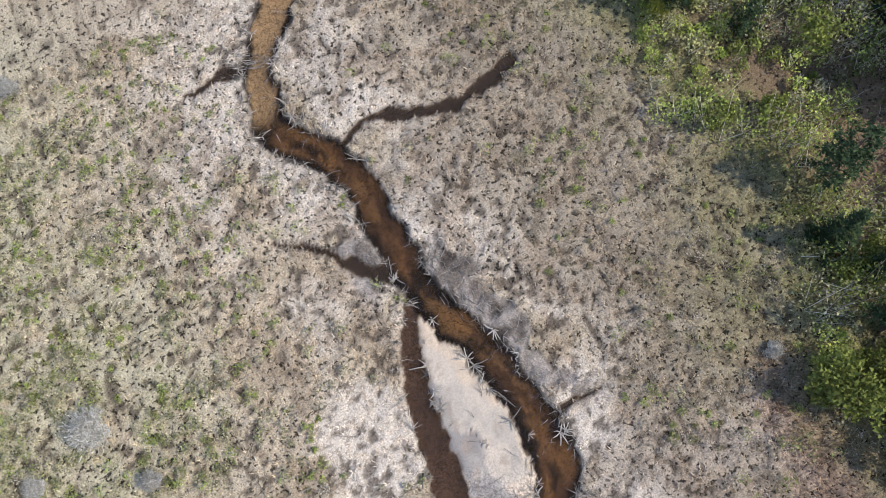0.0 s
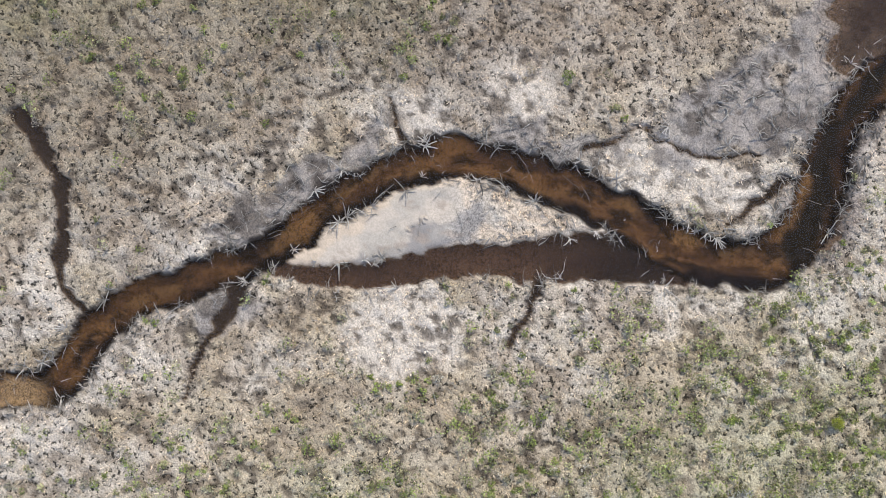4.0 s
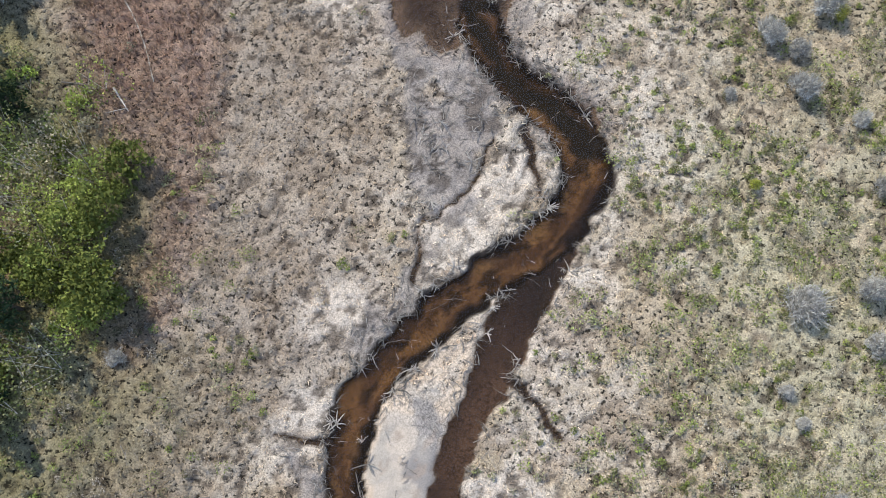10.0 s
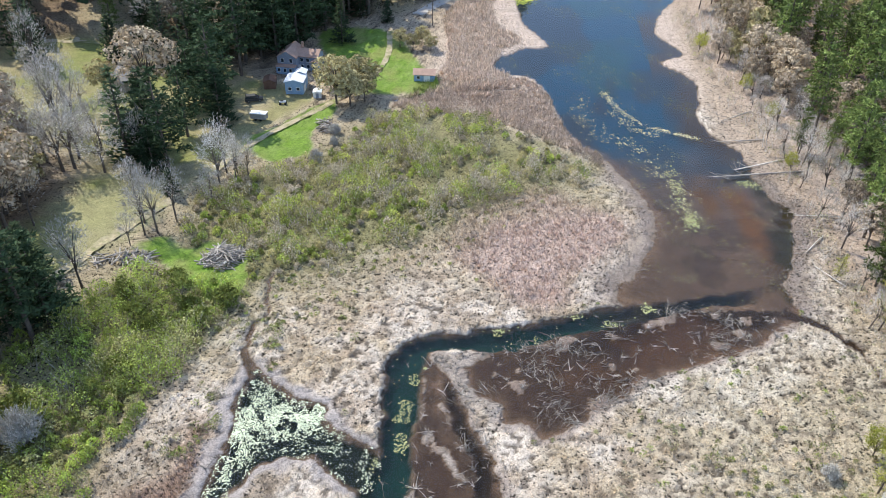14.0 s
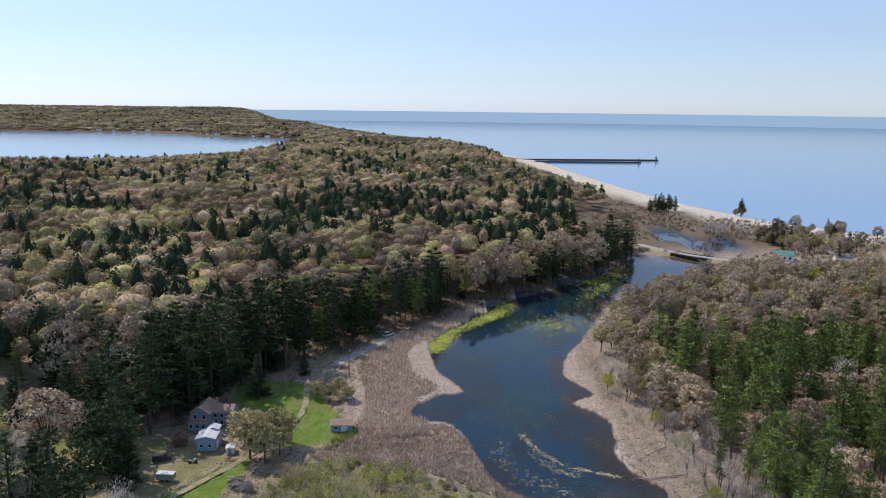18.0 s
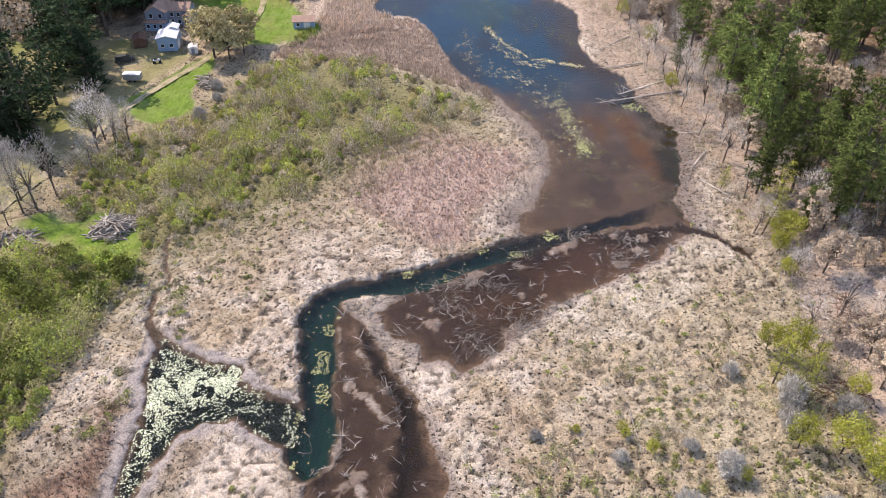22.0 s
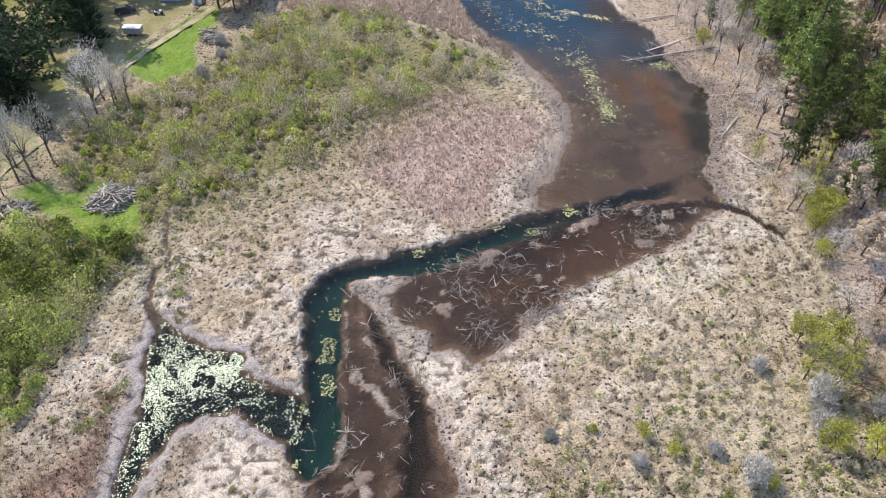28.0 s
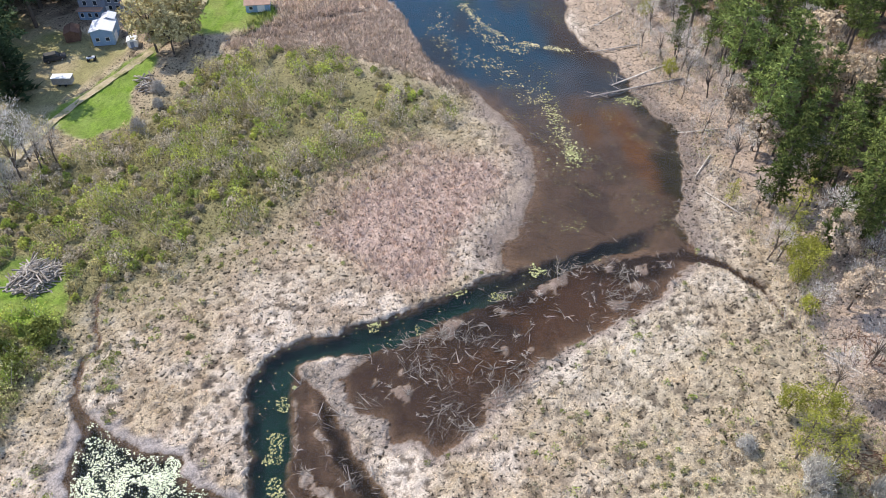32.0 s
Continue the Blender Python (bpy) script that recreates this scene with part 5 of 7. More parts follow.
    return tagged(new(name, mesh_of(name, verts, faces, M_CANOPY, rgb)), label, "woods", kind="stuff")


p = scatter(rng, -330, 180, 60, 620, 8.2)
w = west_of(p)
keep = (w > 34) & (p[:, 0] > -0.60 * p[:, 1] - 60)
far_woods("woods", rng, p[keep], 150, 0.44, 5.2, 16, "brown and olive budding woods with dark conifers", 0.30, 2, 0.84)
p = scatter(rng, -900, 200, 620, 1500, 11.0)
keep = (west_of(p) > 4) & (p[:, 0] > -0.60 * p[:, 1] - 60) & (poly_sd(p[:, 0], p[:, 1], INLAND, 3, 400) > 12)
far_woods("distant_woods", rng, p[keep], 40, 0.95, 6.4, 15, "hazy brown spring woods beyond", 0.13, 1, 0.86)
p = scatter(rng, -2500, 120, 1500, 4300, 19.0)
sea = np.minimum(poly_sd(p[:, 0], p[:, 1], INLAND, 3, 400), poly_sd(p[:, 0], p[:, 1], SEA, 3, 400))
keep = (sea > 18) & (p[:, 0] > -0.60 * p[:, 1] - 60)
# few dark conifers, so the hills look paler, as through haze
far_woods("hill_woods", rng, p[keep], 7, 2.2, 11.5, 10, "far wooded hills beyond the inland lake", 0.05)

# ---- the marsh: sedge, thickets, dead wood, floating leaves ----
rng = np.random.default_rng(23)


def blades(rng, p, z, rgb, per, long, wide, lean, name, label):
    """Tussocks of dry blades, leaning outward from each foot."""
    n = len(p) * per
    foot = np.repeat(np.stack([p[:, 0], p[:, 1], z], -1), per, 0)
    s = np.repeat(rng.uniform(0.6, 1.35, len(p)), per)
    a = rng.uniform(0, 6.28, n)
    out = np.sqrt(rng.uniform(0.15, 1.0, n)) * lean
    d = np.stack([np.cos(a) * out, np.sin(a) * out, np.sqrt(np.clip(1 - out * out, 0.05, 1))], -1)
    side = np.stack([-np.sin(a), np.cos(a), np.zeros(n)], -1)
    ln = (long * s * rng.uniform(0.6, 1.25, n))[:, None]
    w = (wide * s * rng.uniform(0.7, 1.3, n))[:, None]
    o = foot + d * (1, 1, 0) * 0.12 * s[:, None] - (0, 0, 0.03)
    v = np.stack([o - side * w, o + side * w, o + d * ln], 1).reshape(-1, 3)
    c = np.repeat(np.repeat(rgb, per, 0) * rng.uniform(0.75, 1.3, (n, 1)), 3, 0)
    return tagged(new(name, mesh_of(name, v, np.arange(3 * n).reshape(-1, 3), M_SEDGE, c)), label, "sedge", kind="stuff")


p = rng.uniform((-62, -68), (64, 150), (95000, 2))
z, c, cover = terrain(p[:, 0], p[:, 1])
open_place = (cover == 1) & (fbm(p[:, 0], p[:, 1], 1.3, 91) > 0.38)
p, z, c = p[open_place], z[open_place], c[open_place]


blades(rng, p, z, np.clip(c * 1.3, 0, 0.72) * (1.0, 0.985, 0.95), 5, 0.42, 0.05, 0.975, "dry_sedge", "matted pale dry sedge tussocks on the marsh")
# reeds that stand taller, and green shoots
p = rng.uniform((-52, 0), (24, 140), (30000, 2))
reed = np.minimum(poly_sd(p[:, 0], p[:, 1], PINKREED), poly_sd(p[:, 0], p[:, 1], REDREED)) < 0.5
p = p[reed]
z, c, cover = terrain(p[:, 0], p[:, 1])
ok = cover == 1
blades(rng, p[ok], z[ok], np.clip(c[ok] * 1.3, 0, 0.6), 6, 0.8, 0.05, 0.8, "dead_reeds", "dead pinkish-brown reeds")
p = rng.uniform((-28, 176), (20, 320), (22000, 2))
p = p[poly_sd(p[:, 0], p[:, 1], REEDS_N) < 0.5]
z, c, cover = terrain(p[:, 0], p[:, 1])
ok = cover >= 0
blades(rng, p[ok], z[ok], np.clip(c[ok] * 1.25, 0, 0.6), 6, 1.3, 0.07, 0.75, "shore_reeds", "dead brown reeds along the pond shore")
p = rng.uniform((-32, 148), (20, 196), (16000, 2))
p = p[poly_sd(p[:, 0], p[:, 1], REEDS_S) + 5 * (fbm(p[:, 0], p[:, 1], 5, 112) - 0.5) < 0.5]
z, c, cover = terrain(p[:, 0], p[:, 1])
ok = cover >= 0
blades(rng, p[ok], z[ok], np.clip(c[ok] * 1.15, 0, 0.6), 6, 0.85, 0.06, 0.85, "marsh_reeds", "dead grey-brown reeds between thicket and pond")
p = rng.uniform((-62, -68), (66, 112), (26000, 2))
z, c, cover = terrain(p[:, 0], p[:, 1])
ok = (cover == 1) & (c[:, 1] > c[:, 0] * 0.93) & (fbm(p[:, 0], p[:, 1], 2.2, 92) > 0.50)
tint = np.array([(0.24, 0.23, 0.075), (0.29, 0.32, 0.075), (0.30, 0.27, 0.13)])[rng.integers(3, size=ok.sum())] * rng.uniform(0.7, 1.35, (ok.sum(), 1))
blades(rng, p[ok], z[ok], tint, 9, 0.5, 0.07, 0.9, "green_sedge", "fresh green sedge shoots among the dry tussocks")


def thicket(name, rng, p, tall, leaves, leaf, tints, label, stems=True):
    """A thicket of low shrubs: stems, and many small leaves."""
    z = terrain(p[:, 0], p[:, 1])[0]
    n = len(p)
    h = tall * rng.uniform(0.6, 1.4, n) * (0.55 + 0.9 * smooth(0.36, 0.64, fbm(p[:, 0], p[:, 1], 5.5, 101)))
    a, q = rng.uniform(0, 6.28, (n, leaves)), np.sqrt(rng.uniform(0, 1, (n, leaves)))
    r = (0.48 * h + 0.15)[:, None] * q * (1 + 0.25 * np.sin(3 * a + rng.uniform(0, 6.28, (n, 1))))
    up = h[:, None] * (1 - 0.75 * q * q) * rng.uniform(0.55, 1.05, (n, leaves))
    c = np.stack([p[:, :1] + r * np.cos(a), p[:, 1:] + r * np.sin(a), z[:, None] + up], -1).reshape(-1, 3)
    v, f = leaf_cloud(rng, c, 1, 0.05, leaf)
    tint = tints[rng.integers(len(tints), size=n)] * rng.uniform(0.7, 1.3, (n, 1))
    tagged(new(name, mesh_of(name, v, f, M_LEAF, np.repeat(tint, leaves * 3, 0))), label, "shrubs", kind="stuff")
    if not stems:
        return
    sv = []
    for (x, y), z0, t in zip(p, z, h):
        for k in range(3):
            b = rng.uniform(0, 6.28)
            sv.append(limb((x, y, z0 - 0.1), (x + 0.35 * t * math.cos(b), y + 0.35 * t * math.sin(b), z0 + t * rng.uniform(0.7, 1.15)), 0.035, 0.008, 3))
    tagged(new(name + "_stems", mesh_of(name + "_stems", *soup(sv), M_TWIG)), "thin grey stems of the shrub thicket", "shrubs", kind="stuff")


GREENS = np.array([(0.30, 0.35, 0.085), (0.40, 0.42, 0.11), (0.25, 0.28, 0.085), (0.40, 0.35, 0.17), (0.37, 0.32, 0.23), (0.42, 0.36, 0.27)])
p = scatter(rng, -64, 20, 94, 172, 1.9)
p = p[poly_sd(p[:, 0], p[:, 1], THICKET) + 7 * (fbm(p[:, 0], p[:, 1], 7, 88) - 0.5) < 1.0]
p = p[(fbm(p[:, 0], p[:, 1], 6, 93) > 0.38) & (np.hypot(p[:, 0] + 49.6, p[:, 1] - 106) > 5.0) & (poly_sd(p[:, 0], p[:, 1], LAWN_S) > 0.5)]
p = p[(p[:, 0] < -6) | (fbm(p[:, 0], p[:, 1], 4, 111) > 0.48)]
thicket("willow_thicket", rng, p, 2.4, 165, 0.165, GREENS * 1.2, "leafing green and olive willow thicket")
q = scatter(rng, -50, 8, 84, 150, 1.7)
sd = poly_sd(q[:, 0], q[:, 1], THICKET) + 8 * (fbm(q[:, 0], q[:, 1], 6, 104) - 0.5)
q = q[(sd > 0) & (sd < 13 * rng.uniform(size=len(q)) ** 1.5) & (terrain(q[:, 0], q[:, 1])[2] == 1)]
thicket("low_willows", rng, q, 0.9, 40, 0.12, np.array([(0.33, 0.36, 0.11), (0.36, 0.33, 0.17), (0.28, 0.29, 0.10)]), "low olive willow shoots among the sedge", False)
q = scatter(rng, 6, 64, -66, 74, 1.7)
q = q[(terrain(q[:, 0], q[:, 1])[2] == 1) & (fbm(q[:, 0], q[:, 1], 7, 114) + 0.012 * (q[:, 0] - 30) > 0.47 + 0.12 * rng.uniform(size=len(q)))]
thicket("marsh_shrubs", rng, q, 0.95, 80, 0.085, np.array([(0.33, 0.37, 0.10), (0.44, 0.40, 0.26), (0.48, 0.43, 0.34), (0.28, 0.27, 0.12)]), "low olive and dry grey shrubs in the sedge", False)
q = scatter(rng, -36, -10, -62, 20, 1.7)
q = q[(terrain(q[:, 0], q[:, 1])[2] == 1) & (fbm(q[:, 0], q[:, 1], 6, 115) - 0.012 * (q[:, 0] + 22) > 0.47 + 0.12 * rng.uniform(size=len(q)))]
thicket("bog_shrubs", rng, q, 0.9, 80, 0.085, np.array([(0.30, 0.35, 0.10), (0.39, 0.32, 0.22), (0.45, 0.39, 0.31), (0.24, 0.22, 0.12)]), "low green and brown shrubs in the bog", False)
p = scatter(rng, -84, -34, -66, 102, 1.9)
p = p[np.minimum(poly_sd(p[:, 0], p[:, 1], THICKET_W), poly_sd(p[:, 0], p[:, 1], THICKET_SW)) + 18 * (fbm(p[:, 0], p[:, 1], 8, 89) - 0.5) + 6 * rng.uniform(size=len(p)) < 2.5]
p = p[(np.hypot(p[:, 0] + 49.6, p[:, 1] - 106) > 5.0) & (poly_sd(p[:, 0], p[:, 1], LAWN_S) > 0.5)]
clump = fbm(p[:, 0], p[:, 1], 6, 94)
thicket("low_alders", rng, p[(clump > 0.34) & (clump < 0.54)], 1.5, 80, 0.13, np.array([(0.25, 0.29, 0.08), (0.33, 0.33, 0.14), (0.33, 0.29, 0.19), (0.18, 0.20, 0.07)]), "low olive alder shoots in the wet grass")
p = p[clump >= 0.44]
ALDER = np.array([(0.34, 0.40, 0.10), (0.46, 0.51, 0.13), (0.21, 0.25, 0.075), (0.42, 0.40, 0.19), (0.42, 0.37, 0.25)])
thicket("alder_thicket", rng, p[p[:, 1] < 34], 4.0, 170, 0.16, ALDER, "dull green alder thicket under the woods")
q = scatter(rng, -80, -40, 26, 104, 1.75)
q = q[(poly_sd(q[:, 0], q[:, 1], THICKET_W) + 9 * (fbm(q[:, 0], q[:, 1], 7, 108) - 0.5) < 1.0) & (fbm(q[:, 0], q[:, 1], 5, 109) > 0.36)]
thicket("bright_thicket", rng, q, 3.0, 165, 0.16, np.array([(0.40, 0.48, 0.11), (0.48, 0.53, 0.14), (0.33, 0.39, 0.10), (0.46, 0.44, 0.20), (0.28, 0.31, 0.11)]), "bright green alder thicket beside the backwater")
# green tufts in the open marsh
p = rng.uniform((-46, -68), (66, 112), (13000, 2))
z, c, cover = terrain(p[:, 0], p[:, 1])
west_half = p[:, 0] < 4
ok = (cover == 1) & (fbm(p[:, 0], p[:, 1], 5, 86) > np.where(west_half, 0.62, 0.42)) & ((smooth(3, 26, p[:, 0]) + 0.12) * (0.12 + 0.88 * smooth(72, 46, p[:, 1])) + smooth(-14, -40, p[:, 0]) > rng.uniform(size=len(p)))
thicket("green_tufts", rng, p[ok], 0.8, 34, 0.13, np.array([(0.35, 0.38, 0.14), (0.30, 0.34, 0.10), (0.40, 0.38, 0.20), (0.36, 0.33, 0.22), (0.25, 0.25, 0.11)]), "low green tufts scattered over the pale marsh", False)
# low brush along the east shore and among the trees' feet
p = scatter(rng, 40, 130, 60, 300, 2.1)
e = east_of(p)
p = p[(e > -6) & (e < 45) & (fbm(p[:, 0], p[:, 1], 7, 95) > 0.46)]
thicket("bare_brush", rng, p, 2.9, 62, 0.11, np.array([(0.50, 0.42, 0.345), (0.42, 0.34, 0.28), (0.55, 0.47, 0.39), (0.38, 0.38, 0.16)]), "leafless brown-grey brush on the shore slope")
p = scatter(rng, -120, 130, 150, 470, 3.4)
w = west_of(p)
p = p[(w > -3) & (w < 14) & (fbm(p[:, 0], p[:, 1], 9, 96) > 0.45)]
thicket("wood_edge_brush", rng, p, 2.6, 50, 0.2, np.array([(0.12, 0.10, 0.055), (0.10, 0.11, 0.04), (0.15, 0.11, 0.075)]), "dull brown brush along the edge of the woods")

# bare grey bushes that stand alone
BUSHES = [twig_bush_mesh(rng, 1.0, 1.25) for k in range(3)]
M_SILVER = surface("silver_twigs", (0.50, 0.47, 0.415), 0.9, 3.0, 0.3, 0.25, 0, each=0.15, island=0.35, gloss=0.06)
BUSH_MESH = [mesh_of("bush", v, f, M_SILVER) for v, f in BUSHES]
for x, y, r in [(37.6, 18.4, 2.9), (44.5, 21, 2.2), (36.2, 9.1, 1.2), (38, 6.1, 1.1), (41.6, -1.8, 2.0), (39.8, -13.7, 1.8), (30, -16.5, 1.5),
                (33.6, -24, 2.8), (43, 40.5, 1.4), (28.2, 41.6, 1.0), (15.6, 60.5, 1.2), (-56.4, 41.1, 2.7), (-61.6, 63.5, 4.0), (46, 33, 1.8), (48, 8, 1.9), (-41.6, 143, 2.2),
                (-40.6, 157, 2.0), (-39.5, 151, 1.6), (48.5, 48, 2.2), (-33, 2, 1.3), (44, 70, 1.7),
                (38.5, 54.1, 2.6), (32.1, 49.2, 2.2), (36.2, 43, 2.3), (25.6, 56.6, 1.3), (34.9, 57.7, 1.3), (35.5, 48, 1.9), (50.2, 64.8, 3.2), (49, 61, 2.4), (57, 62, 2.6), (45.4, 15.4, 2.0), (49, -15.7, 2.2), (41, -21.3, 1.8), (44.9, -21.1, 1.5), (28.8, -67.3, 1.6)]:
    o = new("bare_bush", BUSH_MESH[rng.integers(3)])
    o.matrix_basis = Matrix.LocRotScale((x, y, height(x, y) - 0.05), Euler((0, 0, rng.uniform(0, 6.28))), (0.78 * r * rng.uniform(0.85, 1.12), 0.78 * r * rng.uniform(0.85, 1.12), 0.95 * r * rng.uniform(0.85, 1.2)))
    tagged(o, "rounded leafless silver-grey bush on the marsh", "bush", "bare bushes of the marsh")
# round green shrubs at the woods' foot
SHRUBS = [broadleaf_meshes(rng, t, w, M_SHRUB, 30, 26, 0.22, low=0.15) for t, w in ((4.6, 2.2), (3.4, 1.9), (5.4, 2.0))]
q = scatter(rng, -70, -34, -60, 100, 5.5)
sd = np.minimum(poly_sd(q[:, 0], q[:, 1], THICKET_W), poly_sd(q[:, 0], q[:, 1], THICKET_SW))
q = q[(sd < 1.0) & (fbm(q[:, 0], q[:, 1], 9, 84) > 0.50)][:70]
q = np.concatenate([q, [(-40.2, 8), (-43.9, 9.4), (-37.1, 19), (-38.1, 13.7), (-45.8, 2.2), (-44.8, 23.8), (-41, 15), (-36.5, 7)]])
DARK_EDGE = [(-48.4, -11.3), (-47, -0.2), (-44, 5.5), (-51, -31), (-46, -38), (-50.1, 27.2), (-49.5, 9), (-44.5, -5), (-75.5, 80.3), (-76.6, 72.7), (-72, 86), (-79, 84)]
for x, y in DARK_EDGE:
    s = rng.uniform(0.42, 0.62) if y < 50 else rng.uniform(0.45, 0.6)
    m = Matrix.LocRotScale((x, y, height(x, y) - 0.1), Euler((0, 0, rng.uniform(0, 6.28))), (s * 1.1, s * 1.1, s))
    plant("conifer_tree", DARKPINES[rng.integers(3)] if rng.uniform() < 0.6 else FIRS[rng.integers(3)], m, "dark green conifer standing over the marsh edge", "conifer", "conifers of the western woods")
for x, y in q:
    s = rng.uniform(0.6, 1.15)
    m = Matrix.LocRotScale((x, y, height(x, y) - 0.1), Euler((0, 0, rng.uniform(0, 6.28))), (s, s, s * rng.uniform(0.85, 1.1)))
    plant("green_shrub", SHRUBS[rng.integers(3)], m, "rounded dark green shrub at the foot of the woods", "shrub", "shrubs along the western woods")
# small leafless trees on the east shore
q = scatter(rng, 52, 90, 60, 230, 5.6)
e = east_of(q)
for x, y in q[(e > -4) & (e < 12)][:95]:
    s = rng.uniform(0.32, 0.68)
    kind = rng.uniform()
    m = Matrix.LocRotScale((x, y, height(x, y) - 0.1), Euler((rng.uniform(-0.2, 0.2), rng.uniform(-0.2, 0.2), rng.uniform(0, 6.28))), (s, s, s))
    plant("shore_tree", BARE[rng.integers(2)] if kind < 0.65 else BROAD[2] if kind < 0.88 else LIMES[0], m, "small half-bare tree on the shore slope", "tree", "small trees of the east shore")
# young trees in fresh yellow-green leaf
for x, y, s in [(48.8, 57.6, 0.62), (53.7, 56.4, 0.7), (55.5, 52, 0.85), (50.2, 44.4, 0.6), (53.5, 72.4, 0.75), (51, 74.5, 0.55), (29.8, 57.6, 0.26), (21, 61.3, 0.2), (26.8, 61, 0.24), (60, 48, 0.8), (39.8, 53, 0.3), (62, 98, 0.7), (60, 90, 0.5), (50, 30, 0.6), (53, 12, 0.6),
                (49, -10, 0.5), (56, 43, 0.7), (31.5, 31, 0.22), (163, 331, 1.15), (186, 352, 0.9), (47, -26, 0.5), (-44, -38, 0.5), (27, 60, 0.2)]:
    m = Matrix.LocRotScale((x, y, height(x, y) - 0.1), Euler((0, 0, rng.uniform(0, 6.28))), (s, s, s))
    plant("young_tree", LIMES[rng.integers(2)], m, "young tree in fresh yellow-green leaf", "tree", "young trees at the marsh edge")


LARCHES = [plumed_pine_meshes(rng, t, w, 0.25, 8, M_LIME, 12, 0.34, 0.06) for t, w in ((11, 2.6), (9, 2.2))]
for x, y, k in ((49.5, 68.1, 1.0), (51, 64.8, 0.95), (54.5, 69.5, 0.8), (61, 96, 0.9), (60.5, 101, 0.85), (63.2, 106, 1.0), (57.5, 114, 0.6)):
    m = Matrix.LocRotScale((x, y, height(x, y) - 0.1), Euler((rng.uniform(-0.1, 0.05), rng.uniform(0.05, 0.3), rng.uniform(-0.6, 0.6))), (k, k, k))
    plant("larch_tree", LARCHES[rng.integers(2)], m, "leaning thin larch in fresh yellow-green needles", "tree", "larches of the east edge")


# ---- dead wood ----
def stump_mesh(rng, arms, reach):
    """Splayed branches that spring from one root."""
    v, f = [np.array((0.0, 0.0, -0.15))], []
    ang = np.arange(4) * math.pi / 2
    lead = rng.uniform(0, 6.28)
    for i in range(arms):
        a = lead + rng.normal() * 0.9 + (3.1 if rng.uniform() < 0.25 else 0)
        r = reach * rng.uniform(0.35, 1.3)
        tip = np.array((math.cos(a) * r, math.sin(a) * r, 0.12 + rng.uniform(-0.02, 0.8) * r))
        mid = tip * 0.5 + np.array((rng.uniform(-0.1, 0.1), rng.uniform(-0.1, 0.1), 0.10))
        side = np.array((-math.sin(a), math.cos(a), 0.0))
        rise = np.cross(side, tip / np.linalg.norm(tip))
        k = len(v)
        for p, w in ((tip * 0.1, 0.058), (mid, 0.044), (tip * 0.8 + mid * 0.2 + rng.normal(size=3) * 0.04, 0.028)):
            v += [p + w * (math.cos(b) * side + math.sin(b) * rise) for b in ang]
        v.append(tip)
        for b in range(4):
            c = (b + 1) % 4
            f.append((0, k + c, k + b))
            for o in (k, k + 4):
                f += [(o + b, o + c, o + 4 + c), (o + b, o + 4 + c, o + 4 + b)]
            f.append((k + 8 + b, k + 8 + c, k + 12))
    return mesh_of("stump", np.array(v), np.array(f), M_DEADWOOD)


STUMPS = [stump_mesh(rng, k, r) for k, r in ((5, 0.8), (7, 1.0), (4, 1.2), (6, 0.7), (8, 0.9), (4, 1.4), (3, 1.1), (6, 1.1))]
spots = []
for band, count, off in ((CREEK, 120, 0.15), (DARK, 46, 0.3), (SIDE, 34, 0.2), (TEAL, 40, 0.4), (LILY, 12, 0.5)):
    line = spline(band)
    for i in range(count):
        k = rng.integers(0, len(line) - 1)
        a, b = line[k], line[k + 1]
        d = (b - a)[:2] / (np.linalg.norm((b - a)[:2]) + 1e-9)
        s = rng.choice((-1, 1)) * (a[2] / 2 + off + rng.normal() * 0.45)
        spots.append((a[0] - d[1] * s, a[1] + d[0] * s))
q = rng.uniform((-1, 74), (46, 104), (500, 2))
spots += [tuple(v) for v in q[poly_sd(q[:, 0], q[:, 1], SHALLOW) < 0.6][:60]]
q = rng.uniform((-13, 36), (3, 72), (300, 2))
spots += [tuple(v) for v in q[poly_sd(q[:, 0], q[:, 1], MUDFLAT) < 0.6][:14]]
q = rng.uniform((-8, 15), (5, 35), (200, 2))
spots += [tuple(v) for v in q[poly_sd(q[:, 0], q[:, 1], GREYMUD[1]) < 0][:22]]
spots = np.array(spots)
zs = terrain(spots[:, 0], spots[:, 1])[0]
for (x, y), h in zip(spots, zs):
    if h < ZW - 0.2:
        continue
    s = rng.uniform(0.65, 1.25)
    o = new("dead_stump", STUMPS[rng.integers(len(STUMPS))])
    o.matrix_basis = Matrix.LocRotScale((x, y, max(h, ZW - 0.12)), Euler((rng.uniform(-0.25, 0.25), rng.uniform(-0.25, 0.25), rng.uniform(0, 6.28))), (s, s, s))
    tagged(o, "bleached dead shrub stump with splayed branches at the water", "stump", "dead stumps along the creek")

sticks = []


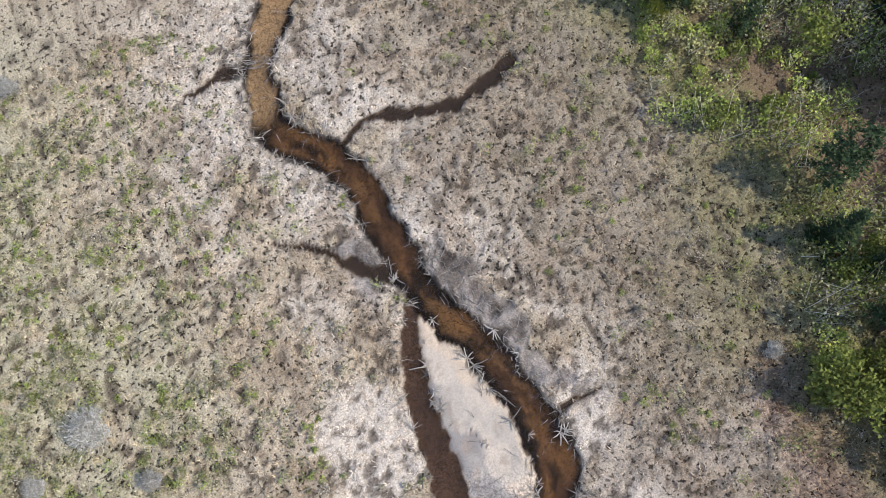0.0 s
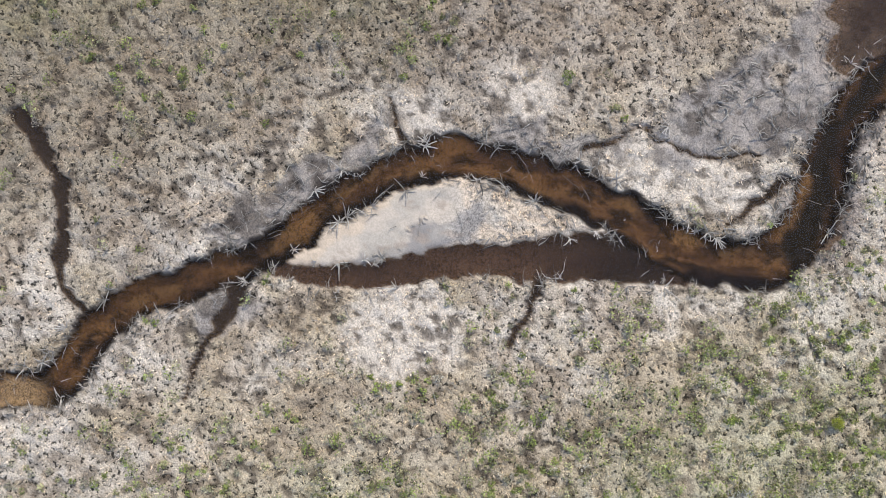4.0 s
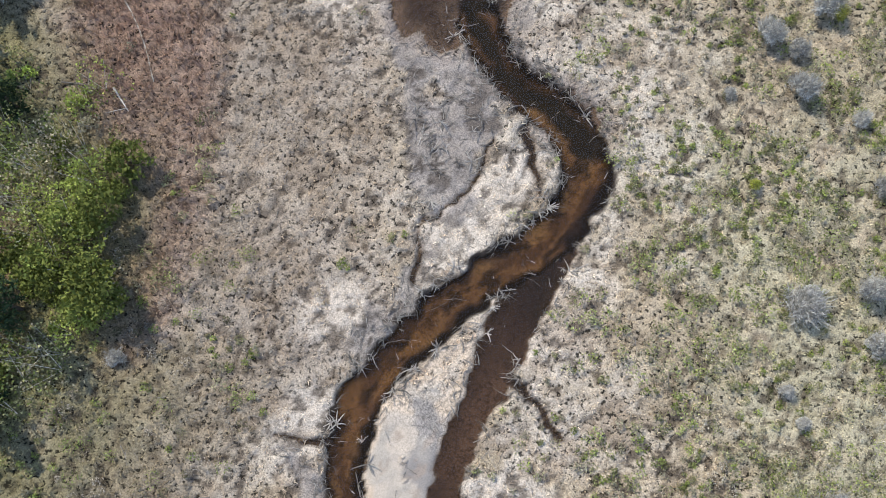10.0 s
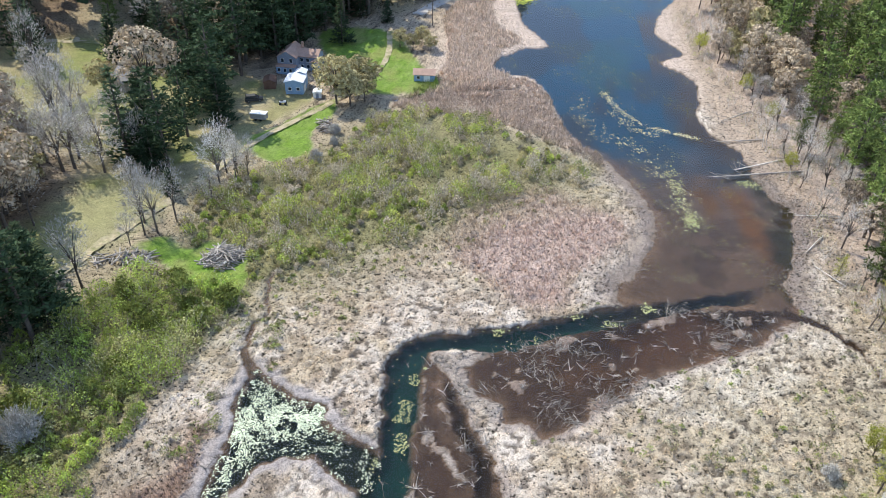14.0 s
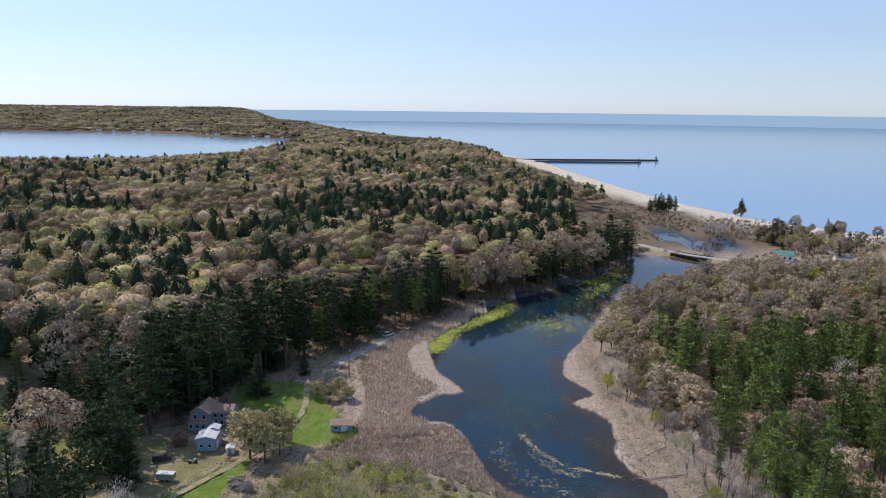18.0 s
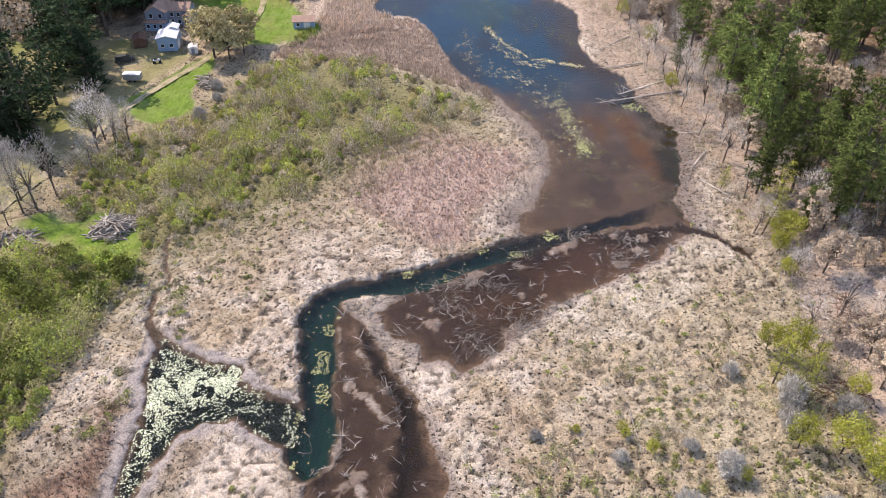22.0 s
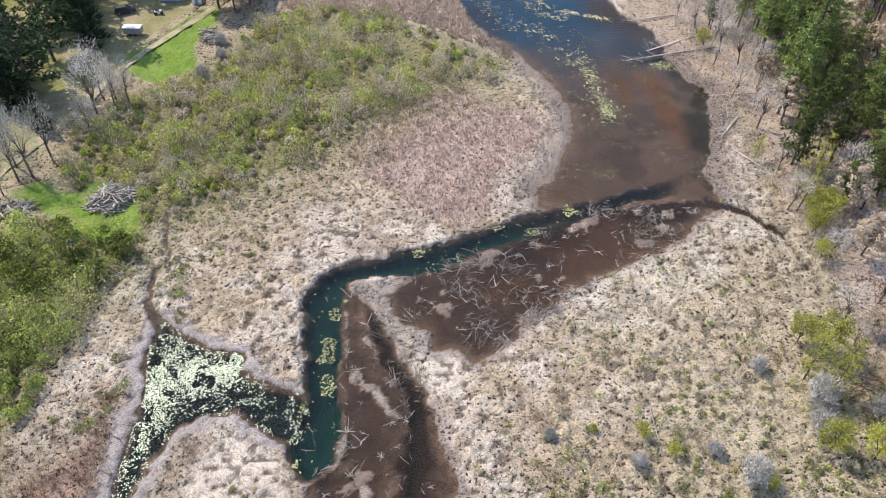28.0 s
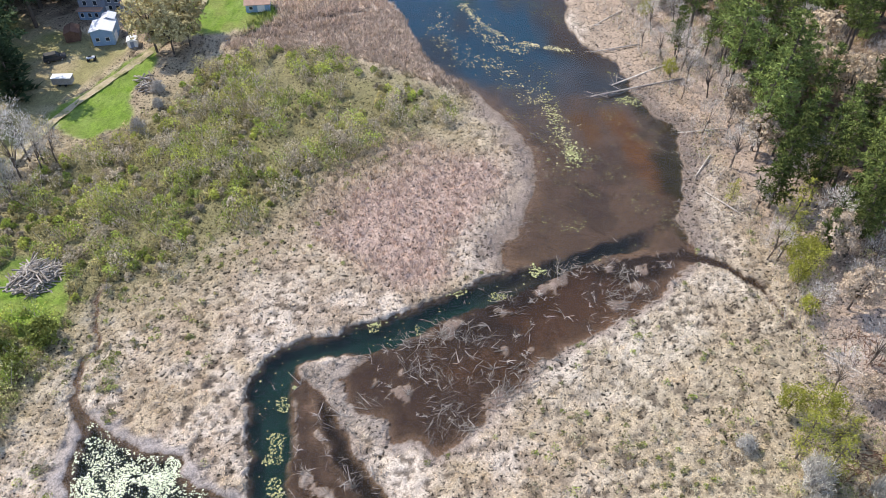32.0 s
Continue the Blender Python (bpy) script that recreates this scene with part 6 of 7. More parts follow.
def lay(rng, p, lo, hi, thick, afloat=0.25, turn=None):
    """Bent, forked sticks, most of them on the banks."""
    z = terrain(p[:, 0], p[:, 1])[0]
    for i, ((x, y), h) in enumerate(zip(p, z)):
        if h < ZW - 0.06 and rng.uniform() > afloat:
            continue
        a, ln, w = rng.uniform(0, 6.28), rng.uniform(lo, hi), thick * rng.uniform(0.5, 1.4)
        if turn is not None:
            a = turn[i] + rng.normal() * 0.55
        o = np.array((x, y, max(h, ZW) + 0.06))
        bend = rng.normal() * 0.35
        k = o + 0.5 * ln * np.array((math.cos(a), math.sin(a), rng.uniform(0.0, 0.25)))
        e = k + 0.5 * ln * np.array((math.cos(a + bend), math.sin(a + bend), rng.uniform(-0.1, 0.3)))
        sticks.append(limb(o, k, w, w * 0.8, 4))
        sticks.append(limb(k, e, w * 0.8, w * 0.3, 4))
        for f in range(rng.integers(0, 3)):
            b = a + rng.choice((-1, 1)) * rng.uniform(0.5, 1.1)
            q = o + rng.uniform(0.35, 0.9) * (k - o)
            sticks.append(limb(q, q + ln * rng.uniform(0.2, 0.45) * np.array((math.cos(b), math.sin(b), rng.uniform(0.0, 0.5))), w * 0.55, 0.01, 3))


edge = []
for band, count in ((CREEK, 2800), (DARK, 380), (SIDE, 560), (TEAL, 560)):
    line = spline(band)
    k = rng.integers(0, len(line), count)
    d = np.gradient(line[:, :2], axis=0)[k]
    d /= np.linalg.norm(d, axis=1, keepdims=True)
    off = rng.choice((-1, 1), count) * (line[k, 2] / 2 + 0.1 + rng.normal(size=count) * 0.6)
    edge.append(line[k, :2] + np.stack([-d[:, 1], d[:, 0]], -1) * off[:, None] + rng.normal(size=(count, 2)) * 0.3)
edge = np.concatenate(edge)
edge = edge[(fbm(edge[:, 0], edge[:, 1], 3.0, 113) > 0.44) & (poly_sd(edge[:, 0], edge[:, 1], SANDBAR) > -0.2)]
lay(rng, edge[::2], 0.4, 1.9, 0.046, 0.14)
q = rng.normal(size=(46, 2)) * (1.3, 0.45) + (1.0, -56.2)
lay(rng, q, 0.6, 2.0, 0.045, 0.9, rng.normal(size=46) * 0.5 - 0.3)
lay(rng, edge[::2] + rng.normal(size=edge[::2].shape) * 0.6, 0.3, 1.3, 0.038, 0.12)
q = rng.uniform((-1, 74), (46, 104), (900, 2))
q = q[poly_sd(q[:, 0], q[:, 1], SHALLOW) < 0.6]
heaps = q[fbm(q[:, 0], q[:, 1], 6, 102) > 0.47][:46]
at = np.repeat(heaps, 13, 0) + rng.normal(size=(len(heaps) * 13, 2)) * (1.3, 0.8)
lay(rng, at, 0.6, 2.6, 0.046, 0.9, np.repeat(rng.uniform(0, 6.28, len(heaps)), 13))
lay(rng, q[:110], 0.4, 1.6, 0.040, 0.8)
q = rng.uniform((16, 100), (58, 150), (1600, 2))
lay(rng, q[(np.abs(poly_sd(q[:, 0], q[:, 1], POND) - 0.5) < 2.6) & (fbm(q[:, 0], q[:, 1], 4.0, 103) > 0.47)][:330], 0.4, 1.9, 0.042)
q = rng.uniform((-14, 34), (5, 74), (1500, 2))
lay(rng, q[np.abs(poly_sd(q[:, 0], q[:, 1], MUDFLAT)) < 1.3][:220], 0.4, 1.7, 0.038)
q = rng.uniform((46, 100), (66, 215), (2400, 2))
lay(rng, q[poly_sd(q[:, 0], q[:, 1], POND) > -1.5][:330], 0.8, 3.6, 0.05)
q = rng.uniform((-34, -62), (34, 86), (900, 2))
lay(rng, q, 0.6, 2.8, 0.028)
q = rng.uniform((-15, -26), (4, 40), (1500, 2))
lay(rng, q[np.min([poly_sd(q[:, 0], q[:, 1], g) for g in GREYMUD[:7]], 0) < 0.5][:420], 0.5, 2.2, 0.038)
tagged(new("driftwood", mesh_of("driftwood", *soup(sticks), M_DEADWOOD)), "bleached grey sticks strewn over banks and shallows", "driftwood", kind="stuff")


def fallen_log(x0, y0, x1, y1, r, branches):
    """A fallen trunk with its broken branches, partly over the water."""
    e = new("fallen_log")
    ax = np.array((x1 - x0, y1 - y0, ZW + 0.5 - height(x0, y0) - 0.3))
    m = mesh_of("log", *soup([limb((0, 0, 0.3), ax * 0.5 + (0, 0, 0.3), r, r * 0.8, 8), limb(ax * 0.5 + (0, 0, 0.3), ax + (0, 0, 0.25), r * 0.8, r * 0.35, 8)]), M_DEADWOOD)
    o = new("trunk", m)
    o.parent = e
    for i in range(branches):
        k = rng.uniform(0.6, 1.0)
        a = rng.uniform(0, 6.28)
        p0 = ax * k + (0, 0, 0.28)
        p1 = p0 + np.array((math.cos(a), math.sin(a), rng.uniform(-0.1, 0.5))) * rng.uniform(1, 2.6)
        b = new("branch", mesh_of("branch", *soup([limb(p0, p1, 0.06, 0.02, 4), limb(p0 * 0.4 + p1 * 0.6, p1 + rng.normal(size=3) * 0.5, 0.03, 0.01, 3)]), M_DEADWOOD))
        b.parent = e
    e.matrix_basis = pose(x0, y0, height(x0, y0))
    tagged(e, "bleached fallen tree trunk lying from the shore into the water", "log", "fallen logs on the east shore")


for args in ((61.9, 152, 42.5, 147.6, 0.2, 18), (62.3, 158.6, 47.5, 151.2, 0.18, 7), (64.5, 134.5, 55.4, 134.3, 0.15, 4), (57, 166, 46, 164, 0.16, 3),
             (59, 127, 54.5, 121.5, 0.15, 6), (58.5, 112, 55, 117.5, 0.14, 5), (57, 181, 49, 175, 0.18, 4), (28.6, 64.4, 28.7, 58.4, 0.09, 2), (26.9, 60.8, 29.2, 57.6, 0.06, 1), (59.5, 83, 64.5, 78, 0.12, 4), (56, 67.5, 60.5, 63, 0.12, 6), (-40.6, 31.4, -38.3, 28.9, 0.14, 1), (-46.6, 31.2, -43.4, 31.4, 0.1, 2)):
    fallen_log(*args)


# ---- floating leaves ----
def pads(name, p, r0, r1, material, label, lift=0.012):
    n, k = len(p), 7
    a = np.linspace(0, 2 * math.pi, k, endpoint=False)[None] + rng.uniform(0, 6.28, (n, 1))
    r = rng.uniform(r0, r1, (n, 1)) * rng.uniform(0.75, 1.2, (n, k))
    ring = np.stack([p[:, :1] + r * np.cos(a), p[:, 1:] + r * np.sin(a), np.full((n, k), ZW + lift) + rng.uniform(0, 0.02, (n, 1))], -1)
    mid = np.stack([p[:, 0], p[:, 1], np.full(n, ZW + lift + 0.015)], -1)[:, None]
    v = np.concatenate([ring, mid], 1).reshape(-1, 3)
    i = np.arange(k)
    f = np.stack([i, (i + 1) % k, np.full(k, k)], -1)[None] + (np.arange(n) * (k + 1))[:, None, None]
    tagged(new(name, mesh_of(name, v, f.reshape(-1, 3), material)), label, "lily pads", kind="stuff")


q = rng.uniform((-40, 50), (-12, 84), (90000, 2))
sd = poly_sd(q[:, 0], q[:, 1], LILY_BAY)
heart = np.exp(-((q[:, 0] + 27.5) / 5.0) ** 2 - ((q[:, 1] - 72) / 3.4) ** 2) + 0.55 * np.exp(-((q[:, 0] + 34.2) / 2.2) ** 2 - ((q[:, 1] - 67) / 9) ** 2)
dense = 0.16 * smooth(0.46, 0.66, fbm(q[:, 0], q[:, 1], 1.1, 97)) + 0.85 * heart * smooth(0.32, 0.52, fbm(q[:, 0], q[:, 1], 1.6, 107))
pads("lily_pads", q[(sd < -0.1) & (dense > rng.uniform(size=len(q)))], 0.045, 0.11, M_LILY, "pale green lily pads covering the backwater")
q = rng.uniform((-16, 56), (46, 110), (60000, 2))
sd = poly_sd(q[:, 0], q[:, 1], TEAL_AREA)
clumped = fbm(q[:, 0], q[:, 1], 3.0, 98)
pads("scattered_pads", q[(sd < 0.1) & ((clumped > 0.74) | (rng.uniform(size=len(q)) < 0.012))], 0.05, 0.15, M_ALGAE, "scattered yellow-green floating leaves on the channel")
q = rng.uniform((-8, 110), (62, 280), (26000, 2))
sd = poly_sd(q[:, 0], q[:, 1], POND)
streak = fbm(q[:, 0] + 0.6 * q[:, 1], 0.3 * q[:, 1], 5, 99)
pads("pond_leaves", q[(sd < -0.5) & (streak > 0.53) & (fbm(q[:, 0], q[:, 1], 1.5, 90) > 0.50)], 0.05, 0.13, M_ALGAE, "drifts of yellow-green leaves on the pond")
q = np.concatenate([rng.normal(size=(150, 2)) * (0.8, 1.7) + (35.6, 130.5), rng.normal(size=(150, 2)) * (1.0, 6.5) + (34.2, 144), rng.normal(size=(110, 2)) * (1.4, 0.8) + (49.5, 146),
                    rng.normal(size=(900, 2)) * (9, 7) + (46, 292), rng.normal(size=(900, 1)) * (9, 16) + rng.normal(size=(900, 2)) * (2, 4) + (80, 362)])
for path, wide, count in (([(-1, 258), (1, 268), (5, 280), (16, 296), (25, 309), (30, 325)], 2.2, 3400), ([(72, 366), (84, 384), (98, 408)], 2.6, 1200)):
    way = spline(path, n=16)
    q = np.concatenate([q, way[rng.integers(0, len(way), count)] + rng.normal(size=(count, 2)) * wide])
sd = poly_sd(q[:, 0], q[:, 1], POND)
pads("algae_mat", q[(sd < 0.3) & (q[:, 1] > 200)], 0.10, 0.34, M_DUCKWEED, "bright yellow-green floating algae mats", 0.02)
drifts = []
for path, wide, count in (([(22, 189), (25, 180), (30, 171.7), (35.5, 168.8), (42, 165.5)], 0.55, 700), ([(23.5, 177.5), (27.4, 169.6), (33, 166.5)], 0.9, 260),
                          ([(23, 164.5), (28.2, 158.1), (32.1, 147.4), (35, 139.6), (35.4, 130.5)], 1.5, 620), ([(17, 186), (15, 176), (19, 168), (22, 160)], 1.8, 300)):
    way = spline(path, n=12)
    k = rng.integers(0, len(way), count)
    drifts.append(way[k] + rng.normal(size=(count, 2)) * wide)
drifts = np.concatenate(drifts)
drifts = drifts[fbm(drifts[:, 0], drifts[:, 1], 1.6, 110) > 0.42]
pads("drifting_leaves", drifts, 0.06, 0.19, M_DRIFT, "pale yellow leaves drifting in lines on the pond", 0.016)
pads("leaf_drift", q[(sd < 0.3) & (q[:, 1] <= 200)], 0.07, 0.22, M_ALGAE, "olive floating leaves gathered in a drift", 0.02)

# dune scrub between the pond and the lake
q = scatter(rng, 130, 330, 430, 760, 4.5)
sd = poly_sd(q[:, 0], q[:, 1], SEA, 3, 400)
q = q[(sd > 16 + 40 * smooth(560, 620, q[:, 1])) & (west_of(q) < 2) & (poly_sd(q[:, 0], q[:, 1], BACKPOND) > 1) & (poly_sd(q[:, 0], q[:, 1], POND) > 3) & (east_of(q) < 30) & (fbm(q[:, 0], q[:, 1], 24, 87) > 0.45)]
thicket("dune_scrub", rng, q, 2.2, 60, 0.24, np.array([(0.22, 0.165, 0.10), (0.18, 0.14, 0.09), (0.15, 0.14, 0.06), (0.25, 0.19, 0.12)]), "brown leafless scrub on the dunes")

# clumps of trees on the dunes
for cx, cy, wide, count, dark in ((182, 628, 14, 26, 0.6), (214, 482, 11, 26, 0.55), (234, 608, 5, 5, 0.6), (186, 508, 14, 22, 0.0), (259, 500, 9, 8, 0.2), (128, 545, 12, 10, 0.3)):
    for i in range(count):
        x, y = rng.normal(cx, wide * 0.42), rng.normal(cy, wide * 0.42)
        k = rng.uniform(0.42, 0.72)
        m = Matrix.LocRotScale((x, y, height(x, y) - 0.1), Euler((0, 0, rng.uniform(0, 6.28))), (k, k, k))
        plant("dune_tree", DARKPINES[rng.integers(3)] if rng.uniform() < dark else (BARE[rng.integers(2)] if dark == 0 else BROAD[rng.integers(6)]), m,
              "wind-bent tree on the dunes by the lake", "tree", "trees of the dunes")

# ---- buildings and tracks ----
def part(name, bm, material, parent, label=""):
    me = bpy.data.meshes.new(name)
    bm.to_mesh(me)
    bm.free()
    me.materials.append(material)
    o = new(name, me)
    o.parent = parent
    if label:
        o["label"] = label
    return o


def box(x0, x1, y0, y1, z0, z1, bevel=0.0):
    bm = bmesh.new()
    bmesh.ops.create_cube(bm, size=1.0, matrix=Matrix.LocRotScale(((x0 + x1) / 2, (y0 + y1) / 2, (z0 + z1) / 2), None, (x1 - x0, y1 - y0, z1 - z0)))
    if bevel:
        bmesh.ops.bevel(bm, geom=bm.edges[:], offset=bevel, segments=2, affect="EDGES")
    return bm


def prism(points, y0, y1):
    """A body with the outline points (x, z), from y0 to y1."""
    bm = bmesh.new()
    a = [bm.verts.new((x, y0, z)) for x, z in points]
    b = [bm.verts.new((x, y1, z)) for x, z in points]
    bm.faces.new(a)
    bm.faces.new(b[::-1])
    for i in range(len(a)):
        j = (i + 1) % len(a)
        bm.faces.new((a[j], a[i], b[i], b[j]))
    bmesh.ops.recalc_face_normals(bm, faces=bm.faces[:])
    return bm


def turned(bm, deg, x=0.0, y=0.0, z=0.0):
    bm.transform(pose(x, y, z, 0, 0, deg))
    return bm


def window(parent, x, y, z, w, h, deg=0):
    """A window with frame, sill and pane; it faces -y before it is turned."""
    f = part("window", turned(box(-w / 2 - 0.08, w / 2 + 0.08, -0.06, 0.02, z - 0.08, z + h + 0.08, 0.01), deg, x, y), M_WHITE, parent)
    part("pane", turned(box(-w / 2, w / 2, -0.075, -0.05, z, z + h), deg, x, y), M_PANE, f)
    part("sill", turned(box(-w / 2 - 0.12, w / 2 + 0.12, -0.14, -0.06, z - 0.14, z - 0.08), deg, x, y), M_WHITE, f)


def block(parent, x, y, w, d, h, peak, walls, roof, deg=0, eave=0.35):
    """Walls under a gable roof; the gables face -y and +y before turning."""
    part("wall", turned(prism([(-w / 2, 0), (w / 2, 0), (w / 2, h), (0, h + peak), (-w / 2, h)], -d / 2, d / 2), deg, x, y), walls, parent)
    k = peak / (w / 2)
    for s in (-1, 1):
        e = w / 2 + eave
        pts = [(0, h + peak + 0.02), (s * e, h - k * eave + 0.02), (s * e, h - k * eave + 0.18), (0, h + peak + 0.18)]
        part("roof", turned(prism(pts, -d / 2 - eave, d / 2 + eave), deg, x, y), roof, parent)


def building(name, x, y, deg, label, category="house", size=0.82):
    e = new(name)
    e.matrix_basis = pose(x, y, height(x, y) - 0.05, 0, 0, deg) @ Matrix.Scale(size, 4)
    return tagged(e, label, category)


h = building("house", -58.0, 194.0, -4, "two-storey grey-blue house with brown shingle gable roofs")
block(h, -3.2, 0, 6.2, 9, 5.0, 1.9, M_GREYBLUE, M_SHINGLE)
block(h, 2.6, 1.0, 6.0, 7.5, 4.7, 1.5, M_GREYBLUE, M_SHINGLE, 90)
block(h, 5.6, -1.2, 2.6, 4.2, 3.2, 0.8, M_GREYBLUE, M_SHINGLE)
part("porch_roof", turned(prism([(-3.3, 2.5), (3.3, 2.5), (3.3, 2.7), (-3.3, 2.7)], -6.9, -4.5), 0, -3.2), M_SHINGLE, h)
part("porch_wall", box(-6.2, -0.2, -6.6, -4.5, 0, 2.5), M_BLUE, h)
for x in (-4.6, -1.8):
    window(h, x, -4.5, 3.2, 0.9, 1.3)
for x in (-5.2, -3.2, -1.4):
    window(h, x, -6.6, 0.9, 0.8, 1.1)
for x in (1.0, 3.0):
    window(h, x, -2.0, 2.9, 0.9, 1.2)
    window(h, x, -2.0, 0.7, 0.9, 1.2)
window(h, 5.6, -3.3, 0.9, 0.9, 1.3)
part("chimney", box(-0.3, 0.4, 2.2, 2.9, 4, 7.8, 0.03), M_SHINGLE, h, "brick chimney")
part("door", box(0.0, 0.9, -2.9, -2.70, 0, 2.05), M_WHITE, h)

h = building("garage", -55.4, 179.0, 3, "tall blue garage with a white metal roof", "garage")
block(h, 0, 0, 5.4, 6.0, 3.9, 0.7, M_BLUE, M_METALROOF)
block(h, 0.9, 4.2, 3.0, 3.0, 4.4, 0.6, M_BLUE, M_METALROOF)
window(h, -1.3, -3.0, 1.3, 0.9, 0.9)
window(h, 1.2, -3.0, 1.3, 0.9, 0.9)
part("door", box(2.70, 2.78, -1.4, 1.2, 0, 2.2), M_WHITE, h)

h = building("garden_shed", -49.3, 176.3, 8, "small white garden shed with a pale roof", "shed")
block(h, 0, 0, 2.4, 2.6, 1.9, 0.35, M_WHITE, M_METALROOF, 0, 0.15)
part("door", box(-0.45, 0.45, -1.36, -1.30, 0, 1.75), M_GREYBLUE, h)

h = building("cottage", -24.2, 190.4, 2, "small blue and white cottage with a brown roof on the lawn", "cottage")
block(h, 0, 0, 4.6, 6.4, 2.3, 0.9, M_BLUE, M_SHINGLE, 90, 0.4)
part("door", box(-0.1, 1.9, -2.36, -2.30, 0.05, 1.95), M_WHITE, h)
window(h, -1.8, -2.3, 0.9, 0.9, 0.9)

h = building("trailer_box", -59.6, 161.3, -3, "small white box trailer with a pale roof on the yard", "trailer")
part("body", box(-2.3, 2.3, -1.05, 1.05, 0.55, 2.2, 0.06), M_CONCRETE, h)
part("roof", box(-2.4, 2.4, -1.15, 1.15, 2.2, 2.32, 0.03), M_WHITE, h)
for x in (-0.7, 0.7):
    for y in (-1.0, 0.85):
        bm = bmesh.new()
        bmesh.ops.create_cone(bm, cap_ends=True, segments=14, radius1=0.33, radius2=0.33, depth=0.18, matrix=pose(x, y + 0.08, 0.33, 90))
        part("wheel", bm, M_TYRE, h)

h = building("old_shed", -62.6, 180.5, 12, "collapsing dark shed with a rusty roof", "shed")
block(h, 0, 0, 3.6, 4.6, 2.2, 0.8, M_RUSTY, M_RUSTY, 0, 0.2)
h = building("old_house", -98.0, 176.0, 20, "weathered house with a grey roof among trees")
block(h, 0, 0, 7.5, 9.0, 3.2, 2.2, M_CONCRETE, M_GREYROOF, 35)
window(h, 0, -4.6, 1.0, 0.9, 1.2)
h = building("lake_cottage", 194.0, 430.0, -15, "white cottage with a green roof beside the road", "cottage", 1.1)
block(h, 0, 0, 6.5, 9.5, 3.0, 1.8, M_WHITE, M_GREENROOF, 90)
for x in (-2.6, 0.2, 2.8):
    window(h, x, -3.25, 1.0, 1.0, 1.2)
h = building("grey_cottage", 226.0, 428.0, 10, "grey-roofed cottage among the trees", "cottage")
block(h, 0, 0, 6.5, 9.0, 2.8, 1.8, M_WHITE, M_GREYROOF, 70)
for x, y, s in ((-905, 2345, 1.0), (-860, 2340, 1.3), (-965, 2348, 0.9), (-780, 2325, 1.1), (-735, 2300, 1.4), (-620, 2120, 1.0), (-585, 2085, 1.2), (-480, 2040, 1.0), (-440, 2025, 1.1), (-395, 1990, 1.0), (-1010, 2352, 1.2), (-660, 2190, 0.9)):
    h = building("shore_house", x, y, 10, "far white house on the inland lake's shore")
    block(h, 0, 0, 10 * s, 14 * s, 5 * s, 3, M_WHITE, M_GREYROOF, 90 if s > 1 else 0)


def strip(name, pts, material, label, category, lift=0.06, n=10, kind="structure"):
    """A track that follows the ground."""
    line = spline(pts, n=n)
    d = np.gradient(line[:, :2], axis=0)
    d /= np.linalg.norm(d, axis=1, keepdims=True)
    nrm = np.stack([-d[:, 1], d[:, 0]], -1)
    cols = np.linspace(-0.5, 0.5, 5)
    w = line[:, 2] * (0.85 + 0.3 * vnoise(line[:, 0], line[:, 1], 2.0, 5))
    xy = line[:, None, :2] + nrm[:, None] * (cols[None, :, None] * w[:, None, None])
    z = terrain(xy[..., 0], xy[..., 1])[0] + lift
    v = np.concatenate([xy, z[..., None]], -1).reshape(-1, 3)
    k = np.arange(len(line) - 1)[:, None] * 5 + np.arange(4)[None]
    f = np.stack([k, k + 1, k + 6, k + 5], -1).reshape(-1, 4)
    return tagged(new(name, mesh_of(name, v, f, material)), label, category, kind=kind)


strip("track", [(-39, 224, 1.7), (-36.5, 206, 1.5), (-38, 190, 1.5), (-46, 171, 1.7), (-57.8, 149.3, 1.8), (-64.2, 129.3, 1.8), (-72, 111, 2.0), (-76.3, 98.2, 1.9), (-84, 82, 2)], M_TRACK, "worn earth track across the lawn", "track", 0.2)
strip("drive", [(-33, 240, 3.4), (-30, 247, 4.0), (-24, 259, 4.4), (-15.5, 275, 4.4), (-2, 295, 3.0)], M_ROAD, "pale gravel drive by the pond", "drive", 0.08)
strip("upper_track", [(-160, 196, 2.4), (-139, 200, 2.4), (-118, 204, 2.4), (-104, 198, 2)], M_TRACK, "sandy track on the western slope", "track", 0.12)
strip("deer_trail", [(-45.8, 46, 0.16), (-42, 42.2, 0.16), (-39, 38, 0.14), (-36.5, 33, 0.12)], surface("trodden_straw", (0.44, 0.39, 0.32)), "thin pale trail through the reeds", "trail", 0.1)
strip("wood_road", [(127, 462, 6), (118, 476, 6), (100, 492, 5), (60, 505, 5)], M_ROAD, "pale road into the woods", "road", 0.25)
strip("shore_road", [(176, 410.5, 7), (190, 404, 8), (212, 396, 8), (240, 384, 7), (300, 350, 7)], M_ROAD, "pale road along the shore", "road", 0.35)

# causeway with its bridge
road = new("causeway")
line = spline([(122, 470, 7.0), (131, 452, 7.0), (144, 433, 7.0), (160, 420, 7.0), (182, 407.5, 7.5)], n=6)
d = np.gradient(line[:, :2], axis=0)
d /= np.linalg.norm(d, axis=1, keepdims=True)
nrm = np.stack([-d[:, 1], d[:, 0]], -1)
vs, fs = [], []
for i, (q, n2) in enumerate(zip(line, nrm)):
    for off, z in ((-7, -2), (-3.6, 1.3), (3.6, 1.3), (7, -2)):
        vs.append((q[0] + n2[0] * off, q[1] + n2[1] * off, z))
span = (9, 15)
for i in range(len(line) - 1):
    if span[0] <= i < span[1]:
        continue
    for j in range(3):
        a = i * 4 + j
        fs.append((a, a + 1, a + 5, a + 4))
